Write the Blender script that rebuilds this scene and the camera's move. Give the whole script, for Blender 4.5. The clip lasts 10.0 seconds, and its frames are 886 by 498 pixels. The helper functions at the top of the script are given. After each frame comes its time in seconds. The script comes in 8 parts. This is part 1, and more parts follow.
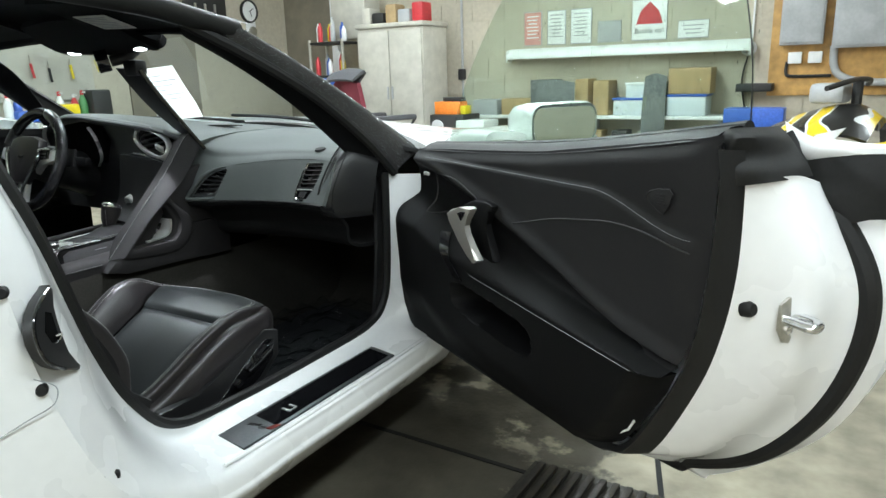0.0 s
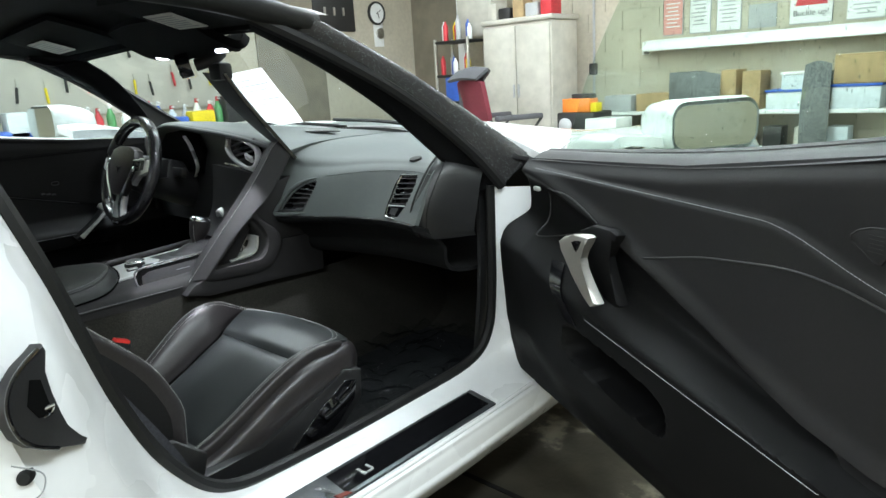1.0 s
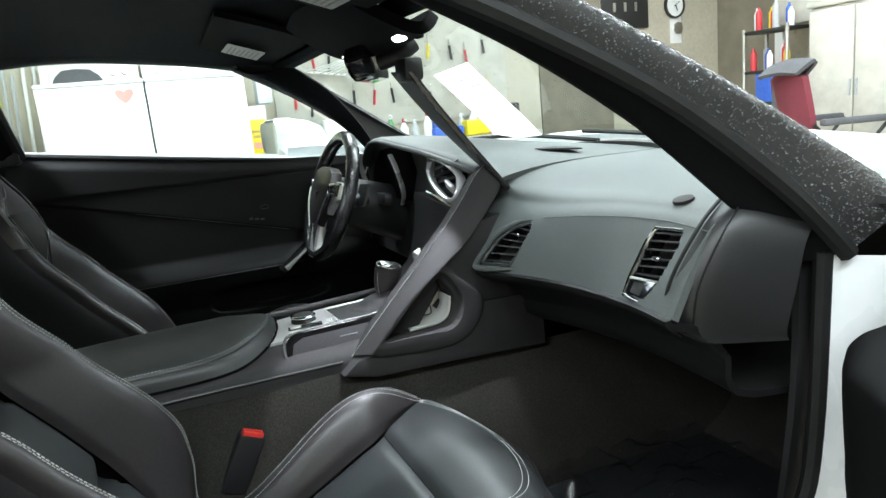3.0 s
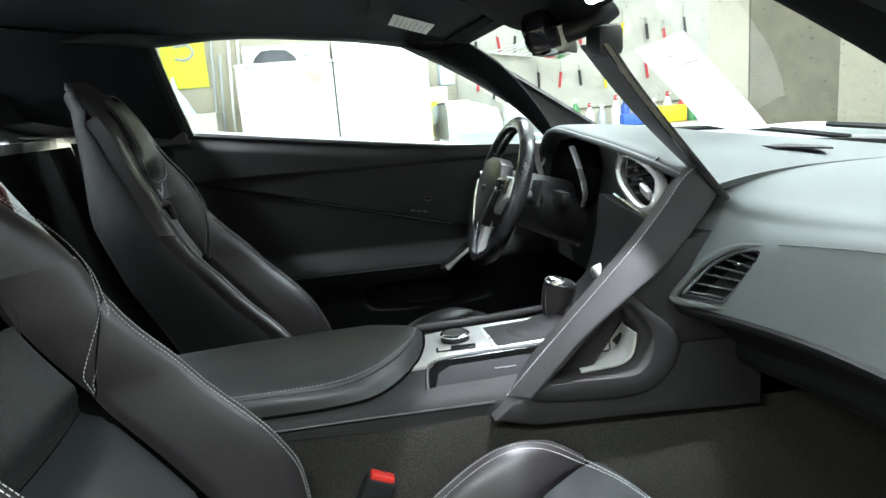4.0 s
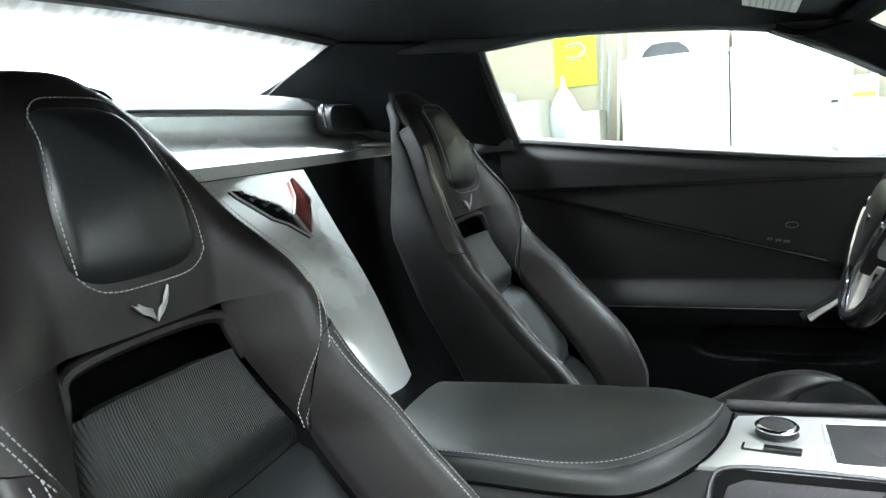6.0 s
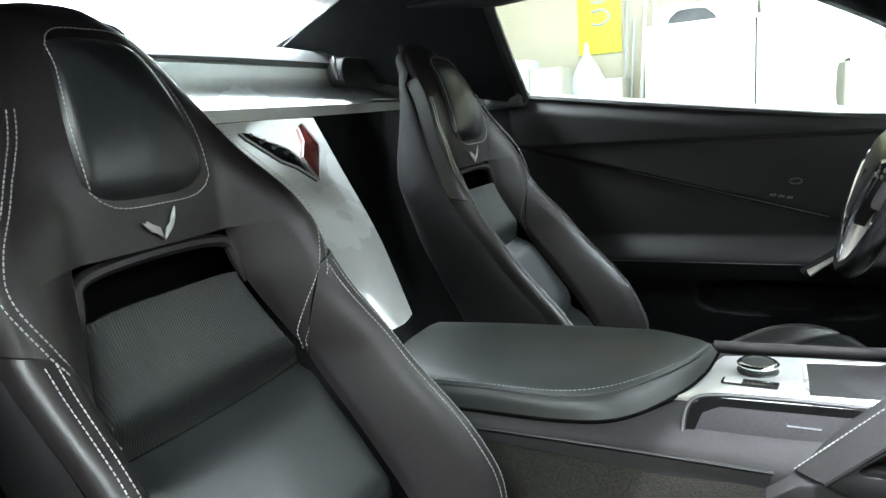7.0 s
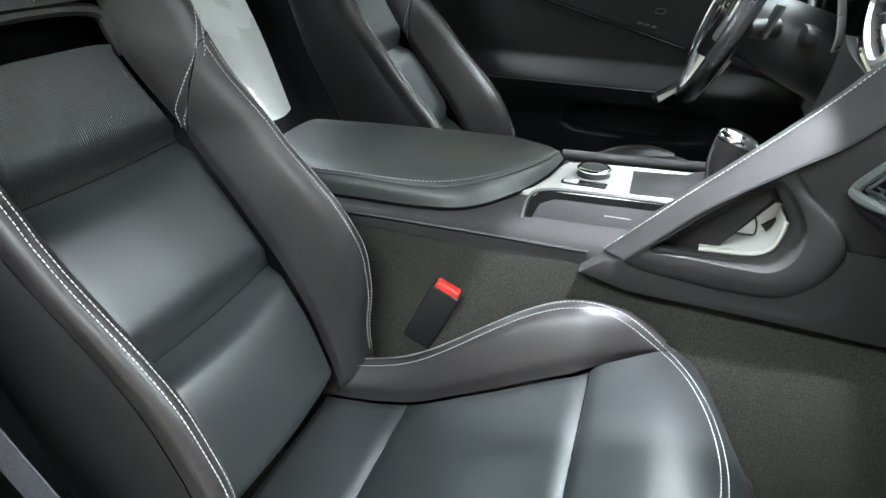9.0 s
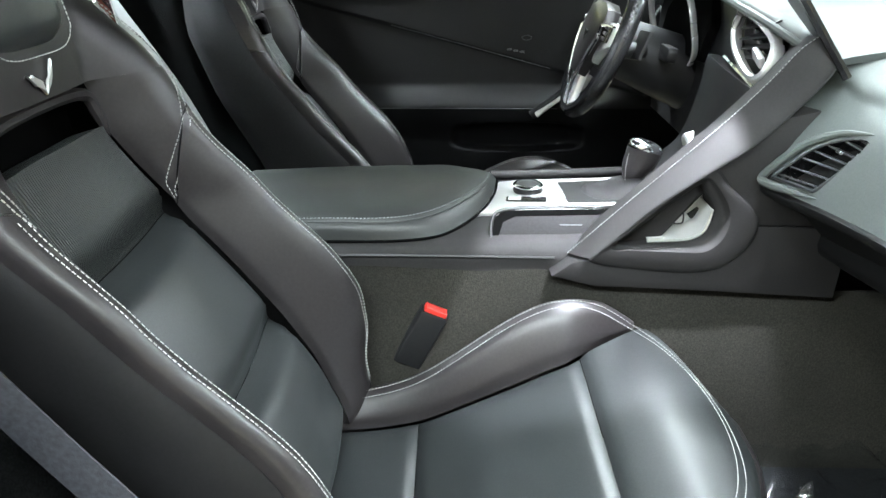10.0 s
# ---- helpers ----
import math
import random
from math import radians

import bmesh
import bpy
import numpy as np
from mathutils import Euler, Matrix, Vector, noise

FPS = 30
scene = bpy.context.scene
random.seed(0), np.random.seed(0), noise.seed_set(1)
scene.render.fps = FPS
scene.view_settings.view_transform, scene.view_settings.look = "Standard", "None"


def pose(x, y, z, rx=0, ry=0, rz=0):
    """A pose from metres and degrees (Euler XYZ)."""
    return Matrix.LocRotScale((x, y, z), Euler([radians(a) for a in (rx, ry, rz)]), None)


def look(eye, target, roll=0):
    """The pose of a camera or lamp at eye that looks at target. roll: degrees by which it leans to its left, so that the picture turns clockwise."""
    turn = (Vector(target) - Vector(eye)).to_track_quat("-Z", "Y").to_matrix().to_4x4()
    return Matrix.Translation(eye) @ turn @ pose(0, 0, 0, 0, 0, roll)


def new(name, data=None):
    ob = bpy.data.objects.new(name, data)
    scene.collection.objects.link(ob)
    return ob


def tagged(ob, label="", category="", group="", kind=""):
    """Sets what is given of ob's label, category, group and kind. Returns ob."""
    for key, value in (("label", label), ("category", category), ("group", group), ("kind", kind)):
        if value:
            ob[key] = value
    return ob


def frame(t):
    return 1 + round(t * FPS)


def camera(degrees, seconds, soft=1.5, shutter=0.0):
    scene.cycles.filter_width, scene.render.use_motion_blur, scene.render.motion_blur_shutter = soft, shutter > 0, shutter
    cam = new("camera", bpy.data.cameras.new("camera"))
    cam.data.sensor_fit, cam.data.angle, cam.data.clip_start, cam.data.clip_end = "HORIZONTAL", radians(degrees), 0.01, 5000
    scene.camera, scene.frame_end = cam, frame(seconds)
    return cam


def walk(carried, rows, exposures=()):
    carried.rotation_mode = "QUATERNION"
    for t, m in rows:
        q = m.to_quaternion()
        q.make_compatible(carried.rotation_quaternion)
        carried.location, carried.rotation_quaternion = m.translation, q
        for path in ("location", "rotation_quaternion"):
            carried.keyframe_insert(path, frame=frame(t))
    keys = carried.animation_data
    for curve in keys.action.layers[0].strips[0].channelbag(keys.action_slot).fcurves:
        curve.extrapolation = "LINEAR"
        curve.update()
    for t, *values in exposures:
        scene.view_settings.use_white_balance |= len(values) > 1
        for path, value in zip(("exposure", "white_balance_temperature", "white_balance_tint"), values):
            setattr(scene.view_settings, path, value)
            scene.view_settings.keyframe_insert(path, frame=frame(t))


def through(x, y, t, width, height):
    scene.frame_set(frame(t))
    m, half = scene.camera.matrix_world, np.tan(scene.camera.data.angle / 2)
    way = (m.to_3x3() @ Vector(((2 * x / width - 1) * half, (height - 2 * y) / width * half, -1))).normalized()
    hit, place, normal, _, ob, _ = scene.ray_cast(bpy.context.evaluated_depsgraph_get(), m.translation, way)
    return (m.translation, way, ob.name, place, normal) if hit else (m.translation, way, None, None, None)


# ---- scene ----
cam = camera(66.2, 10.0)
PATH = [
    (0, (1.895, -0.488, 1.045), (0.889, 1.167, 0.545), -1.7),
    (0.5, (1.846, -0.347, 1.036), (0.705, 1.219, 0.54), -1.8),
    (1, (1.767, -0.207, 1.036), (0.458, 1.224, 0.548), -3.5),
    (1.5, (1.705, -0.043, 1.027), (0.208, 1.198, 0.56), -4.2),
    (2, (1.623, 0.089, 1.008), (0.005, 1.167, 0.541), -4.4),
    (2.2, (1.573, 0.136, 1.014), (-0.09, 1.147, 0.553), -5.1),
    (3.5, (1.222, 0.335, 1.01), (-0.652, 0.912, 0.618), -4.8),
    (4, (1.111, 0.37, 1.011), (-0.827, 0.65, 0.601), -4.6),
    (4.5, (1.009, 0.43, 1.016), (-0.945, 0.34, 0.597), -5.2),
    (5, (0.92, 0.483, 1.003), (-0.996, 0.053, 0.623), -6.2),
    (5.5, (0.89, 0.499, 1.026), (-0.97, -0.144, 0.672), -5.9),
    (5.7, (0.878, 0.504, 1.027), (-0.954, -0.228, 0.699), -5.7),
    (6.8, (0.906, 0.563, 0.987), (-0.836, -0.348, 0.617), -4.8),
    (7, (0.912, 0.57, 0.98), (-0.836, -0.315, 0.576), -4.6),
    (7.5, (0.932, 0.586, 0.97), (-0.796, -0.268, 0.434), -4.0),
    (8, (0.958, 0.614, 0.964), (-0.756, -0.156, 0.278), -2.2),
    (8.5, (0.97, 0.632, 0.963), (-0.73, -0.027, 0.141), -0.2),
    (9, (0.992, 0.626, 0.968), (-0.715, 0.097, 0.07), 1.8),
    (9.5, (1.045, 0.561, 0.999), (-0.696, 0.176, 0.092), 1.5),
    (10, (1.105, 0.408, 1.02), (-0.706, 0.387, 0.171), 0.0),
]
EXPOSURES = [(0.0, -0.20), (1.0, 0.08), (2.0, 0.22), (3.5, 0.70), (4.5, 1.06), (5.5, 1.25), (7.0, 1.30), (8.5, 1.46), (10.0, 1.76)]
walk(cam, [(t, look(eye, target, roll)) for t, eye, target, roll in PATH], EXPOSURES)

# ---- world and lights ----
world = bpy.data.worlds.new("world")
scene.world = world
world.use_nodes = True
wn = world.node_tree
sky = wn.nodes.new("ShaderNodeTexSky")
sky.sky_type = "NISHITA"
sky.sun_disc = False
sky.sun_elevation = radians(35)
sky.sun_rotation = radians(200)
sky.air_density, sky.dust_density = 1.0, 4.0
wn.links.new(sky.outputs[0], wn.nodes["Background"].inputs[0])
wn.nodes["Background"].inputs[1].default_value = 0.12

sun_lamp = new("sun", bpy.data.lights.new("sun", "SUN"))
sun_lamp.data.energy = 1.0
sun_lamp.data.angle = radians(12)
sun_lamp.data.color = (1.0, 0.97, 0.93)
sun_lamp.matrix_world = look((0, -20, 14), (0, 0, 0))


def area_lamp(name, place, target, sx, sy, watts, colour):
    d = bpy.data.lights.new(name, "AREA")
    d.shape, d.size, d.size_y, d.energy, d.color = "RECTANGLE", sx, sy, watts, colour
    ob = new(name, d)
    ob.matrix_world = look(place, target)
    return ob


# unseen fluorescent ceiling fixtures, added and placed to light car and walls
COOL = (0.88, 1.0, 1.04)
UNSEEN_CEIL_LIGHTS = [(2.5, 0.5, 94), (2.6, -2.6, 105), (-1.95, 0.7, 155), (-0.2, 4.4, 90), (-0.2, 2.5, 135), (3.2, 4.6, 34), (-2.8, 4.4, 55)]
for lx, ly, watts in UNSEEN_CEIL_LIGHTS:
    area_lamp("unseen_ceiling_lamp", (lx, ly, 2.93), (lx, ly, 0), 0.24, 2.3, watts, COOL)
# added unseen fill lamp; narrow spread lights the rear panels, not the door
rear_panel_fill = area_lamp("unseen_ceiling_lamp", (-0.25, -1.45, 2.93), (-0.25, -1.45, 0), 0.6, 1.2, 350, COOL)
rear_panel_fill.data.spread = radians(84)
# added area lamp standing in for daylight in the unseen rear doorway
area_lamp("added_doorway_fill", (0.2, -5.35, 1.5), (0.2, 0, 1.2), 4.6, 2.4, 70, (0.89, 0.98, 1.04))
# lit map lamps under the overhead console
for lx, watts, glow in ((0.233, 29.0, 0.35), (-0.06, 9.0, 0.4)):
    d = bpy.data.lights.new("map_lamp", "SPOT")
    d.energy, d.color, d.spot_size, d.spot_blend, d.shadow_soft_size = watts, (0.86, 0.92, 1.0), radians(45), 0.22, 0.012
    new("map_lamp", d).matrix_world = look((lx, 0.708, 1.108), (0.16 if lx > 0 else -0.25, 0.66, 0.45))
    area_lamp("map_lamp_glow", (lx, 0.708, 1.112), (lx + (0.10 if lx > 0 else -0.10), 0.50, 0.55), 0.05, 0.024, glow, (0.86, 0.92, 1.0))


# ---- materials ----
def mat(name, colour, rough=0.5, metal=0.0, spec=0.5, noise_scale=0.0, noise_amt=0.15, bump=0.0, bump_scale=400.0, bump_kind="noise",
        coat=0.0, rough_amt=0.1, big_scale=6.0, big_amt=0.12, dist=0.001, sheen=0.0):
    m = bpy.data.materials.new(name)
    m.use_nodes = True
    t = m.node_tree
    b = t.nodes["Principled BSDF"]
    b.inputs["Roughness"].default_value = rough
    b.inputs["Metallic"].default_value = metal
    b.inputs["Specular IOR Level"].default_value = spec
    b.inputs["Coat Weight"].default_value = coat
    b.inputs["Coat Roughness"].default_value = 0.05
    b.inputs["Sheen Weight"].default_value = sheen
    b.inputs["Base Color"].default_value = (*colour, 1)
    co = t.nodes.new("ShaderNodeTexCoord")
    if noise_scale or big_amt:
        n1 = t.nodes.new("ShaderNodeTexNoise")
        n1.inputs["Scale"].default_value = noise_scale or 60
        n1.inputs["Detail"].default_value = 4
        n2 = t.nodes.new("ShaderNodeTexNoise")
        n2.inputs["Scale"].default_value = big_scale
        n2.inputs["Detail"].default_value = 3
        for n in (n1, n2):
            t.links.new(co.outputs["Object"], n.inputs["Vector"])
        a1 = t.nodes.new("ShaderNodeMapRange")
        a1.inputs["From Min"].default_value, a1.inputs["From Max"].default_value = 0.3, 0.7
        a1.inputs["To Min"].default_value, a1.inputs["To Max"].default_value = 1 - noise_amt, 1 + noise_amt
        t.links.new(n1.outputs["Fac"], a1.inputs["Value"])
        a2 = t.nodes.new("ShaderNodeMapRange")
        a2.inputs["From Min"].default_value, a2.inputs["From Max"].default_value = 0.3, 0.7
        a2.inputs["To Min"].default_value, a2.inputs["To Max"].default_value = 1 - big_amt, 1 + big_amt
        t.links.new(n2.outputs["Fac"], a2.inputs["Value"])
        mul = t.nodes.new("ShaderNodeMath")
        mul.operation = "MULTIPLY"
        t.links.new(a1.outputs[0], mul.inputs[0])
        t.links.new(a2.outputs[0], mul.inputs[1])
        sc = t.nodes.new("ShaderNodeVectorMath")
        sc.operation = "SCALE"
        sc.inputs[0].default_value = colour
        t.links.new(mul.outputs[0], sc.inputs["Scale"])
        t.links.new(sc.outputs[0], b.inputs["Base Color"])
        r = t.nodes.new("ShaderNodeMapRange")
        r.inputs["From Min"].default_value, r.inputs["From Max"].default_value = 0.3, 0.7
        r.inputs["To Min"].default_value, r.inputs["To Max"].default_value = max(0.02, rough - rough_amt / 2), min(1, rough + rough_amt / 2)
        t.links.new(n2.outputs["Fac"], r.inputs["Value"])
        t.links.new(r.outputs[0], b.inputs["Roughness"])
    if bump:
        if bump_kind == "voronoi":
            v = t.nodes.new("ShaderNodeTexVoronoi")
            v.feature = "DISTANCE_TO_EDGE"
            out = v.outputs["Distance"]
        elif bump_kind == "wave":
            v = t.nodes.new("ShaderNodeTexWave")
            v.bands_direction = "X"
            out = v.outputs["Fac"]
        else:
            v = t.nodes.new("ShaderNodeTexNoise")
            v.inputs["Detail"].default_value = 5
            out = v.outputs["Fac"]
        v.inputs["Scale"].default_value = bump_scale
        t.links.new(co.outputs["Object"], v.inputs["Vector"])
        bp = t.nodes.new("ShaderNodeBump")
        bp.inputs["Strength"].default_value = bump
        bp.inputs["Distance"].default_value = dist
        t.links.new(out, bp.inputs["Height"])
        t.links.new(bp.outputs[0], b.inputs["Normal"])
    return m


def glass_mat(name, colour, rough=0.0, bump=0.0, rim=0.5, face=0.03):
    m = bpy.data.materials.new(name)
    m.use_nodes = True
    t = m.node_tree
    t.nodes.clear()
    out = t.nodes.new("ShaderNodeOutputMaterial")
    out.name = "Material Output"
    tr = t.nodes.new("ShaderNodeBsdfTransparent")
    tr.inputs[0].default_value = (*colour, 1)
    gl = t.nodes.new("ShaderNodeBsdfGlossy")
    gl.inputs["Roughness"].default_value = rough
    lw = t.nodes.new("ShaderNodeLayerWeight")
    lw.inputs["Blend"].default_value = 0.5
    pw_ = t.nodes.new("ShaderNodeMath")
    pw_.operation = "POWER"
    pw_.inputs[1].default_value = 4.0
    t.links.new(lw.outputs["Facing"], pw_.inputs[0])
    fr = t.nodes.new("ShaderNodeMath")
    fr.operation = "MULTIPLY_ADD"
    fr.inputs[1].default_value, fr.inputs[2].default_value = rim, face
    t.links.new(pw_.outputs[0], fr.inputs[0])
    mx = t.nodes.new("ShaderNodeMixShader")
    t.links.new(fr.outputs[0], mx.inputs[0])
    t.links.new(tr.outputs[0], mx.inputs[1])
    t.links.new(gl.outputs[0], mx.inputs[2])
    t.links.new(mx.outputs[0], out.inputs[0])
    if bump:
        co = t.nodes.new("ShaderNodeTexCoord")
        v = t.nodes.new("ShaderNodeTexNoise")
        v.inputs["Scale"].default_value = 60
        t.links.new(co.outputs["Object"], v.inputs["Vector"])
        bp = t.nodes.new("ShaderNodeBump")
        bp.inputs["Strength"].default_value = bump
        t.links.new(v.outputs["Fac"], bp.inputs["Height"])
        t.links.new(bp.outputs[0], gl.inputs["Normal"])
    return m


def thin_sheet(name, colour, through):
    """A thin sheet that scatters light on both sides."""
    m = bpy.data.materials.new(name)
    m.use_nodes = True
    t = m.node_tree
    b = t.nodes["Principled BSDF"]
    b.inputs["Base Color"].default_value = (*colour, 1)
    b.inputs["Roughness"].default_value = 0.7
    tl = t.nodes.new("ShaderNodeBsdfTranslucent")
    tl.inputs[0].default_value = (*colour, 1)
    mx = t.nodes.new("ShaderNodeMixShader")
    mx.inputs[0].default_value = through
    t.links.new(b.outputs[0], mx.inputs[1])
    t.links.new(tl.outputs[0], mx.inputs[2])
    t.links.new(mx.outputs[0], t.nodes["Material Output"].inputs[0])
    return m


def wet_glass(name, colour):
    """Glass under running water: clear in streaks, milky between them."""
    m = glass_mat(name, colour, bump=0.3)
    t = m.node_tree
    last = t.nodes["Material Output"].inputs[0].links[0].from_node
    tl = t.nodes.new("ShaderNodeBsdfTranslucent")
    tl.inputs[0].default_value = (0.66, 0.68, 0.69, 1)
    co = t.nodes.new("ShaderNodeTexCoord")
    mp = t.nodes.new("ShaderNodeMapping")
    mp.inputs["Rotation"].default_value = (0, 0, radians(35))
    mp.inputs["Scale"].default_value = (46, 16, 20)
    nz = t.nodes.new("ShaderNodeTexNoise")
    nz.inputs["Scale"].default_value = 1.0
    nz.inputs["Detail"].default_value = 9
    rg = t.nodes.new("ShaderNodeMapRange")
    rg.inputs["From Min"].default_value, rg.inputs["From Max"].default_value = 0.40, 0.60
    rg.inputs["To Min"].default_value, rg.inputs["To Max"].default_value = 0.50, 0.93
    mx = t.nodes.new("ShaderNodeMixShader")
    t.links.new(co.outputs["Object"], mp.inputs[0])
    t.links.new(mp.outputs[0], nz.inputs["Vector"])
    t.links.new(nz.outputs["Fac"], rg.inputs["Value"])
    t.links.new(rg.outputs[0], mx.inputs[0])
    t.links.new(last.outputs[0], mx.inputs[1])
    t.links.new(tl.outputs[0], mx.inputs[2])
    t.links.new(mx.outputs[0], t.nodes["Material Output"].inputs[0])
    return m


def glow(name, colour, strength):
    m = bpy.data.materials.new(name)
    m.use_nodes = True
    b = m.node_tree.nodes["Principled BSDF"]
    b.inputs["Base Color"].default_value = (*colour, 1)
    b.inputs["Emission Color"].default_value = (*colour, 1)
    b.inputs["Emission Strength"].default_value = strength
    return m


LEATHER = mat("black_leather", (0.0205, 0.0177, 0.0186), 0.38, noise_scale=220, noise_amt=0.16, bump=0.22, bump_scale=650, bump_kind="voronoi", dist=0.0006, big_scale=9, rough_amt=0.12)
LEATHER_C = mat("perforated_leather", (0.0170, 0.0190, 0.0198), 0.38, noise_scale=400, noise_amt=0.2, bump=0.16, bump_scale=420, bump_kind="voronoi", dist=0.0006, big_scale=7)
LEATHER_RIB = mat("ribbed_leather", (0.0185, 0.0205, 0.020), 0.42, bump=0.85, bump_scale=105, bump_kind="wave", dist=0.0012)
DASH = mat("soft_dash", (0.082, 0.091, 0.089), 0.62, spec=0.35, noise_scale=500, noise_amt=0.1, bump=0.25, bump_scale=700, bump_kind="voronoi", dist=0.0005)
DOORTRIM = mat("black_door_leather", (0.0072, 0.0068, 0.0073), 0.58, spec=0.28, noise_scale=220, noise_amt=0.12, bump=0.2, bump_scale=900, bump_kind="voronoi", dist=0.0005)
TRIM = mat("dark_plastic", (0.012, 0.012, 0.0128), 0.45, noise_scale=300, bump=0.15, bump_scale=900, dist=0.0004)
CONSOLE = mat("console_vinyl", (0.0215, 0.0200, 0.0205), 0.7, spec=0.25, noise_scale=300, noise_amt=0.1, bump=0.2, bump_scale=900, bump_kind="voronoi", dist=0.0005)
ARMPAD = mat("armrest_vinyl", (0.022, 0.0235, 0.023), 0.45, spec=0.4, noise_scale=400, noise_amt=0.1, bump=0.2, bump_scale=800, bump_kind="voronoi", dist=0.0005)
SLAT = mat("vent_slat", (0.035, 0.035, 0.037), 0.3, noise_scale=200, noise_amt=0.05)
# Near-black: shade of slots and gaps put in colour; also the display.
SHADE_SCREEN_BLACK = mat("shade_and_screen_black", (0.003, 0.003, 0.003), 0.9, spec=0.03)
GLOSSY = mat("gloss_black", (0.006, 0.006, 0.007), 0.08, coat=0.5, big_amt=0.05)
RUBBER = mat("black_rubber", (0.008, 0.008, 0.008), 0.6, spec=0.3, noise_scale=150, bump=0.2, bump_scale=300)
CLOTH = mat("headliner_cloth", (0.0055, 0.0055, 0.006), 0.9, spec=0.08, noise_scale=500, noise_amt=0.2, bump=0.3, bump_scale=900)
SOFTTOP = mat("wet_soft_top", (0.012, 0.011, 0.011), 0.42, noise_scale=300, noise_amt=0.3, bump=0.5, bump_scale=420, bump_kind="voronoi", dist=0.001)
CARPET = mat("dark_carpet", (0.026, 0.0245, 0.021), 0.95, spec=0.15, noise_scale=350, noise_amt=0.35, bump=0.5, bump_scale=500, dist=0.002, big_amt=0.2)
MATBLK = mat("floor_mat", (0.014, 0.015, 0.016), 0.9, spec=0.2, noise_scale=300, noise_amt=0.4, bump=0.8, bump_scale=350, dist=0.003)
WHITE = mat("white_paint", (0.80, 0.81, 0.82), 0.28, coat=0.7, noise_scale=40, noise_amt=0.015, big_amt=0.02, rough_amt=0.08)
WHITE_IN = mat("white_satin_trim", (0.60, 0.625, 0.615), 0.25, coat=0.5, noise_scale=60, noise_amt=0.02, big_amt=0.03)
MIRROR_SHELL = mat("mirror_white", (0.76, 0.80, 0.79), 0.3, coat=0.5, bump=0.25, bump_scale=120, bump_kind="voronoi", big_amt=0.03, dist=0.001)
CHROME = mat("chrome", (0.80, 0.81, 0.83), 0.12, metal=1.0, big_amt=0.04, rough_amt=0.06)
SATIN = mat("satin_silver", (0.74, 0.74, 0.73), 0.3, metal=0.7, noise_scale=300, noise_amt=0.05, big_amt=0.05)
DARKMETAL = mat("dark_brushed_plate", (0.10, 0.105, 0.11), 0.38, metal=0.8, noise_scale=200, noise_amt=0.1)
STEEL = mat("zinc_steel", (0.55, 0.54, 0.50), 0.35, metal=1.0, noise_scale=90, noise_amt=0.15)
THREAD = mat("grey_thread", (0.37, 0.37, 0.36), 0.8, big_amt=0.1)
RED = mat("red_plastic", (0.62, 0.035, 0.025), 0.4, big_amt=0.05)
DKRED = mat("dark_red_enamel", (0.16, 0.035, 0.03), 0.2, coat=0.5)
BLUEGREY = mat("belt_webbing", (0.040, 0.041, 0.050), 0.85, noise_scale=200, noise_amt=0.3, bump=0.5, bump_scale=300)
PAPER = mat("white_paper", (0.85, 0.86, 0.84), 0.8, noise_scale=30, noise_amt=0.03, big_amt=0.03)
INK = mat("grey_ink", (0.25, 0.26, 0.27), 0.8)
LABELGREY = mat("grey_label", (0.42, 0.41, 0.37), 0.7, noise_scale=200, noise_amt=0.15)
DOORLOW = mat("black_door_plastic", (0.0042, 0.0042, 0.0045), 0.62, spec=0.12, noise_scale=220, noise_amt=0.12, bump=0.2, bump_scale=900, bump_kind="voronoi", dist=0.0005)
CHAMP = mat("satin_champagne", (0.40, 0.39, 0.36), 0.38, metal=0.6, noise_scale=300, noise_amt=0.05, big_amt=0.05)
GRIP = mat("worn_grip_leather", (0.013, 0.013, 0.0135), 0.24, noise_scale=200, noise_amt=0.1, bump=0.15, bump_scale=700, bump_kind="voronoi", dist=0.0004)
GLASS = glass_mat("clear_glass", (0.88, 0.92, 0.91))
GLASS_W = glass_mat("windshield_glass", (0.74, 0.80, 0.79), rim=0.22, face=0.02)
GLASS_G = glass_mat("green_glass", (0.84, 0.91, 0.865))
REARG = wet_glass("rear_glass", (0.92, 0.95, 0.95))
SHEET = thin_sheet("backlit_paper", (0.88, 0.90, 0.88), 0.5)
MIRROR = mat("mirror_glass", (0.82, 0.86, 0.84), 0.03, metal=1.0, big_amt=0.0)
FILM = glass_mat("clear_film", (0.93, 0.94, 0.95), 0.08, bump=0.75, rim=0.38, face=0.035)
WATER = glass_mat("water_bead", (0.78, 0.81, 0.80), 0.02)
# Grey base colour paints the glints that clear beads would show.
BEAD_GLINT = mat("water_bead_grey_glint", (0.13, 0.137, 0.143), 0.06, spec=0.9, coat=1.0)
LAMP = glow("lit_lamp", (0.80, 0.90, 1.0), 14.0)


# ---- mesh helpers ----
def V(*a):
    return Vector(a)


def spl(pts, n):
    """n places along a Catmull-Rom curve through the places."""
    p = [Vector(q) for q in pts]
    k = len(p) - 1
    out = []
    for i in range(n):
        s = i / (n - 1) * k
        j = min(int(s), k - 1)
        f = s - j
        a, b, c, d = p[max(j - 1, 0)], p[j], p[j + 1], p[min(j + 2, k)]
        out.append(0.5 * ((2 * b) + (c - a) * f + (2 * a - 5 * b + 4 * c - d) * f * f + (3 * b - a - 3 * c + d) * f ** 3))
    return out


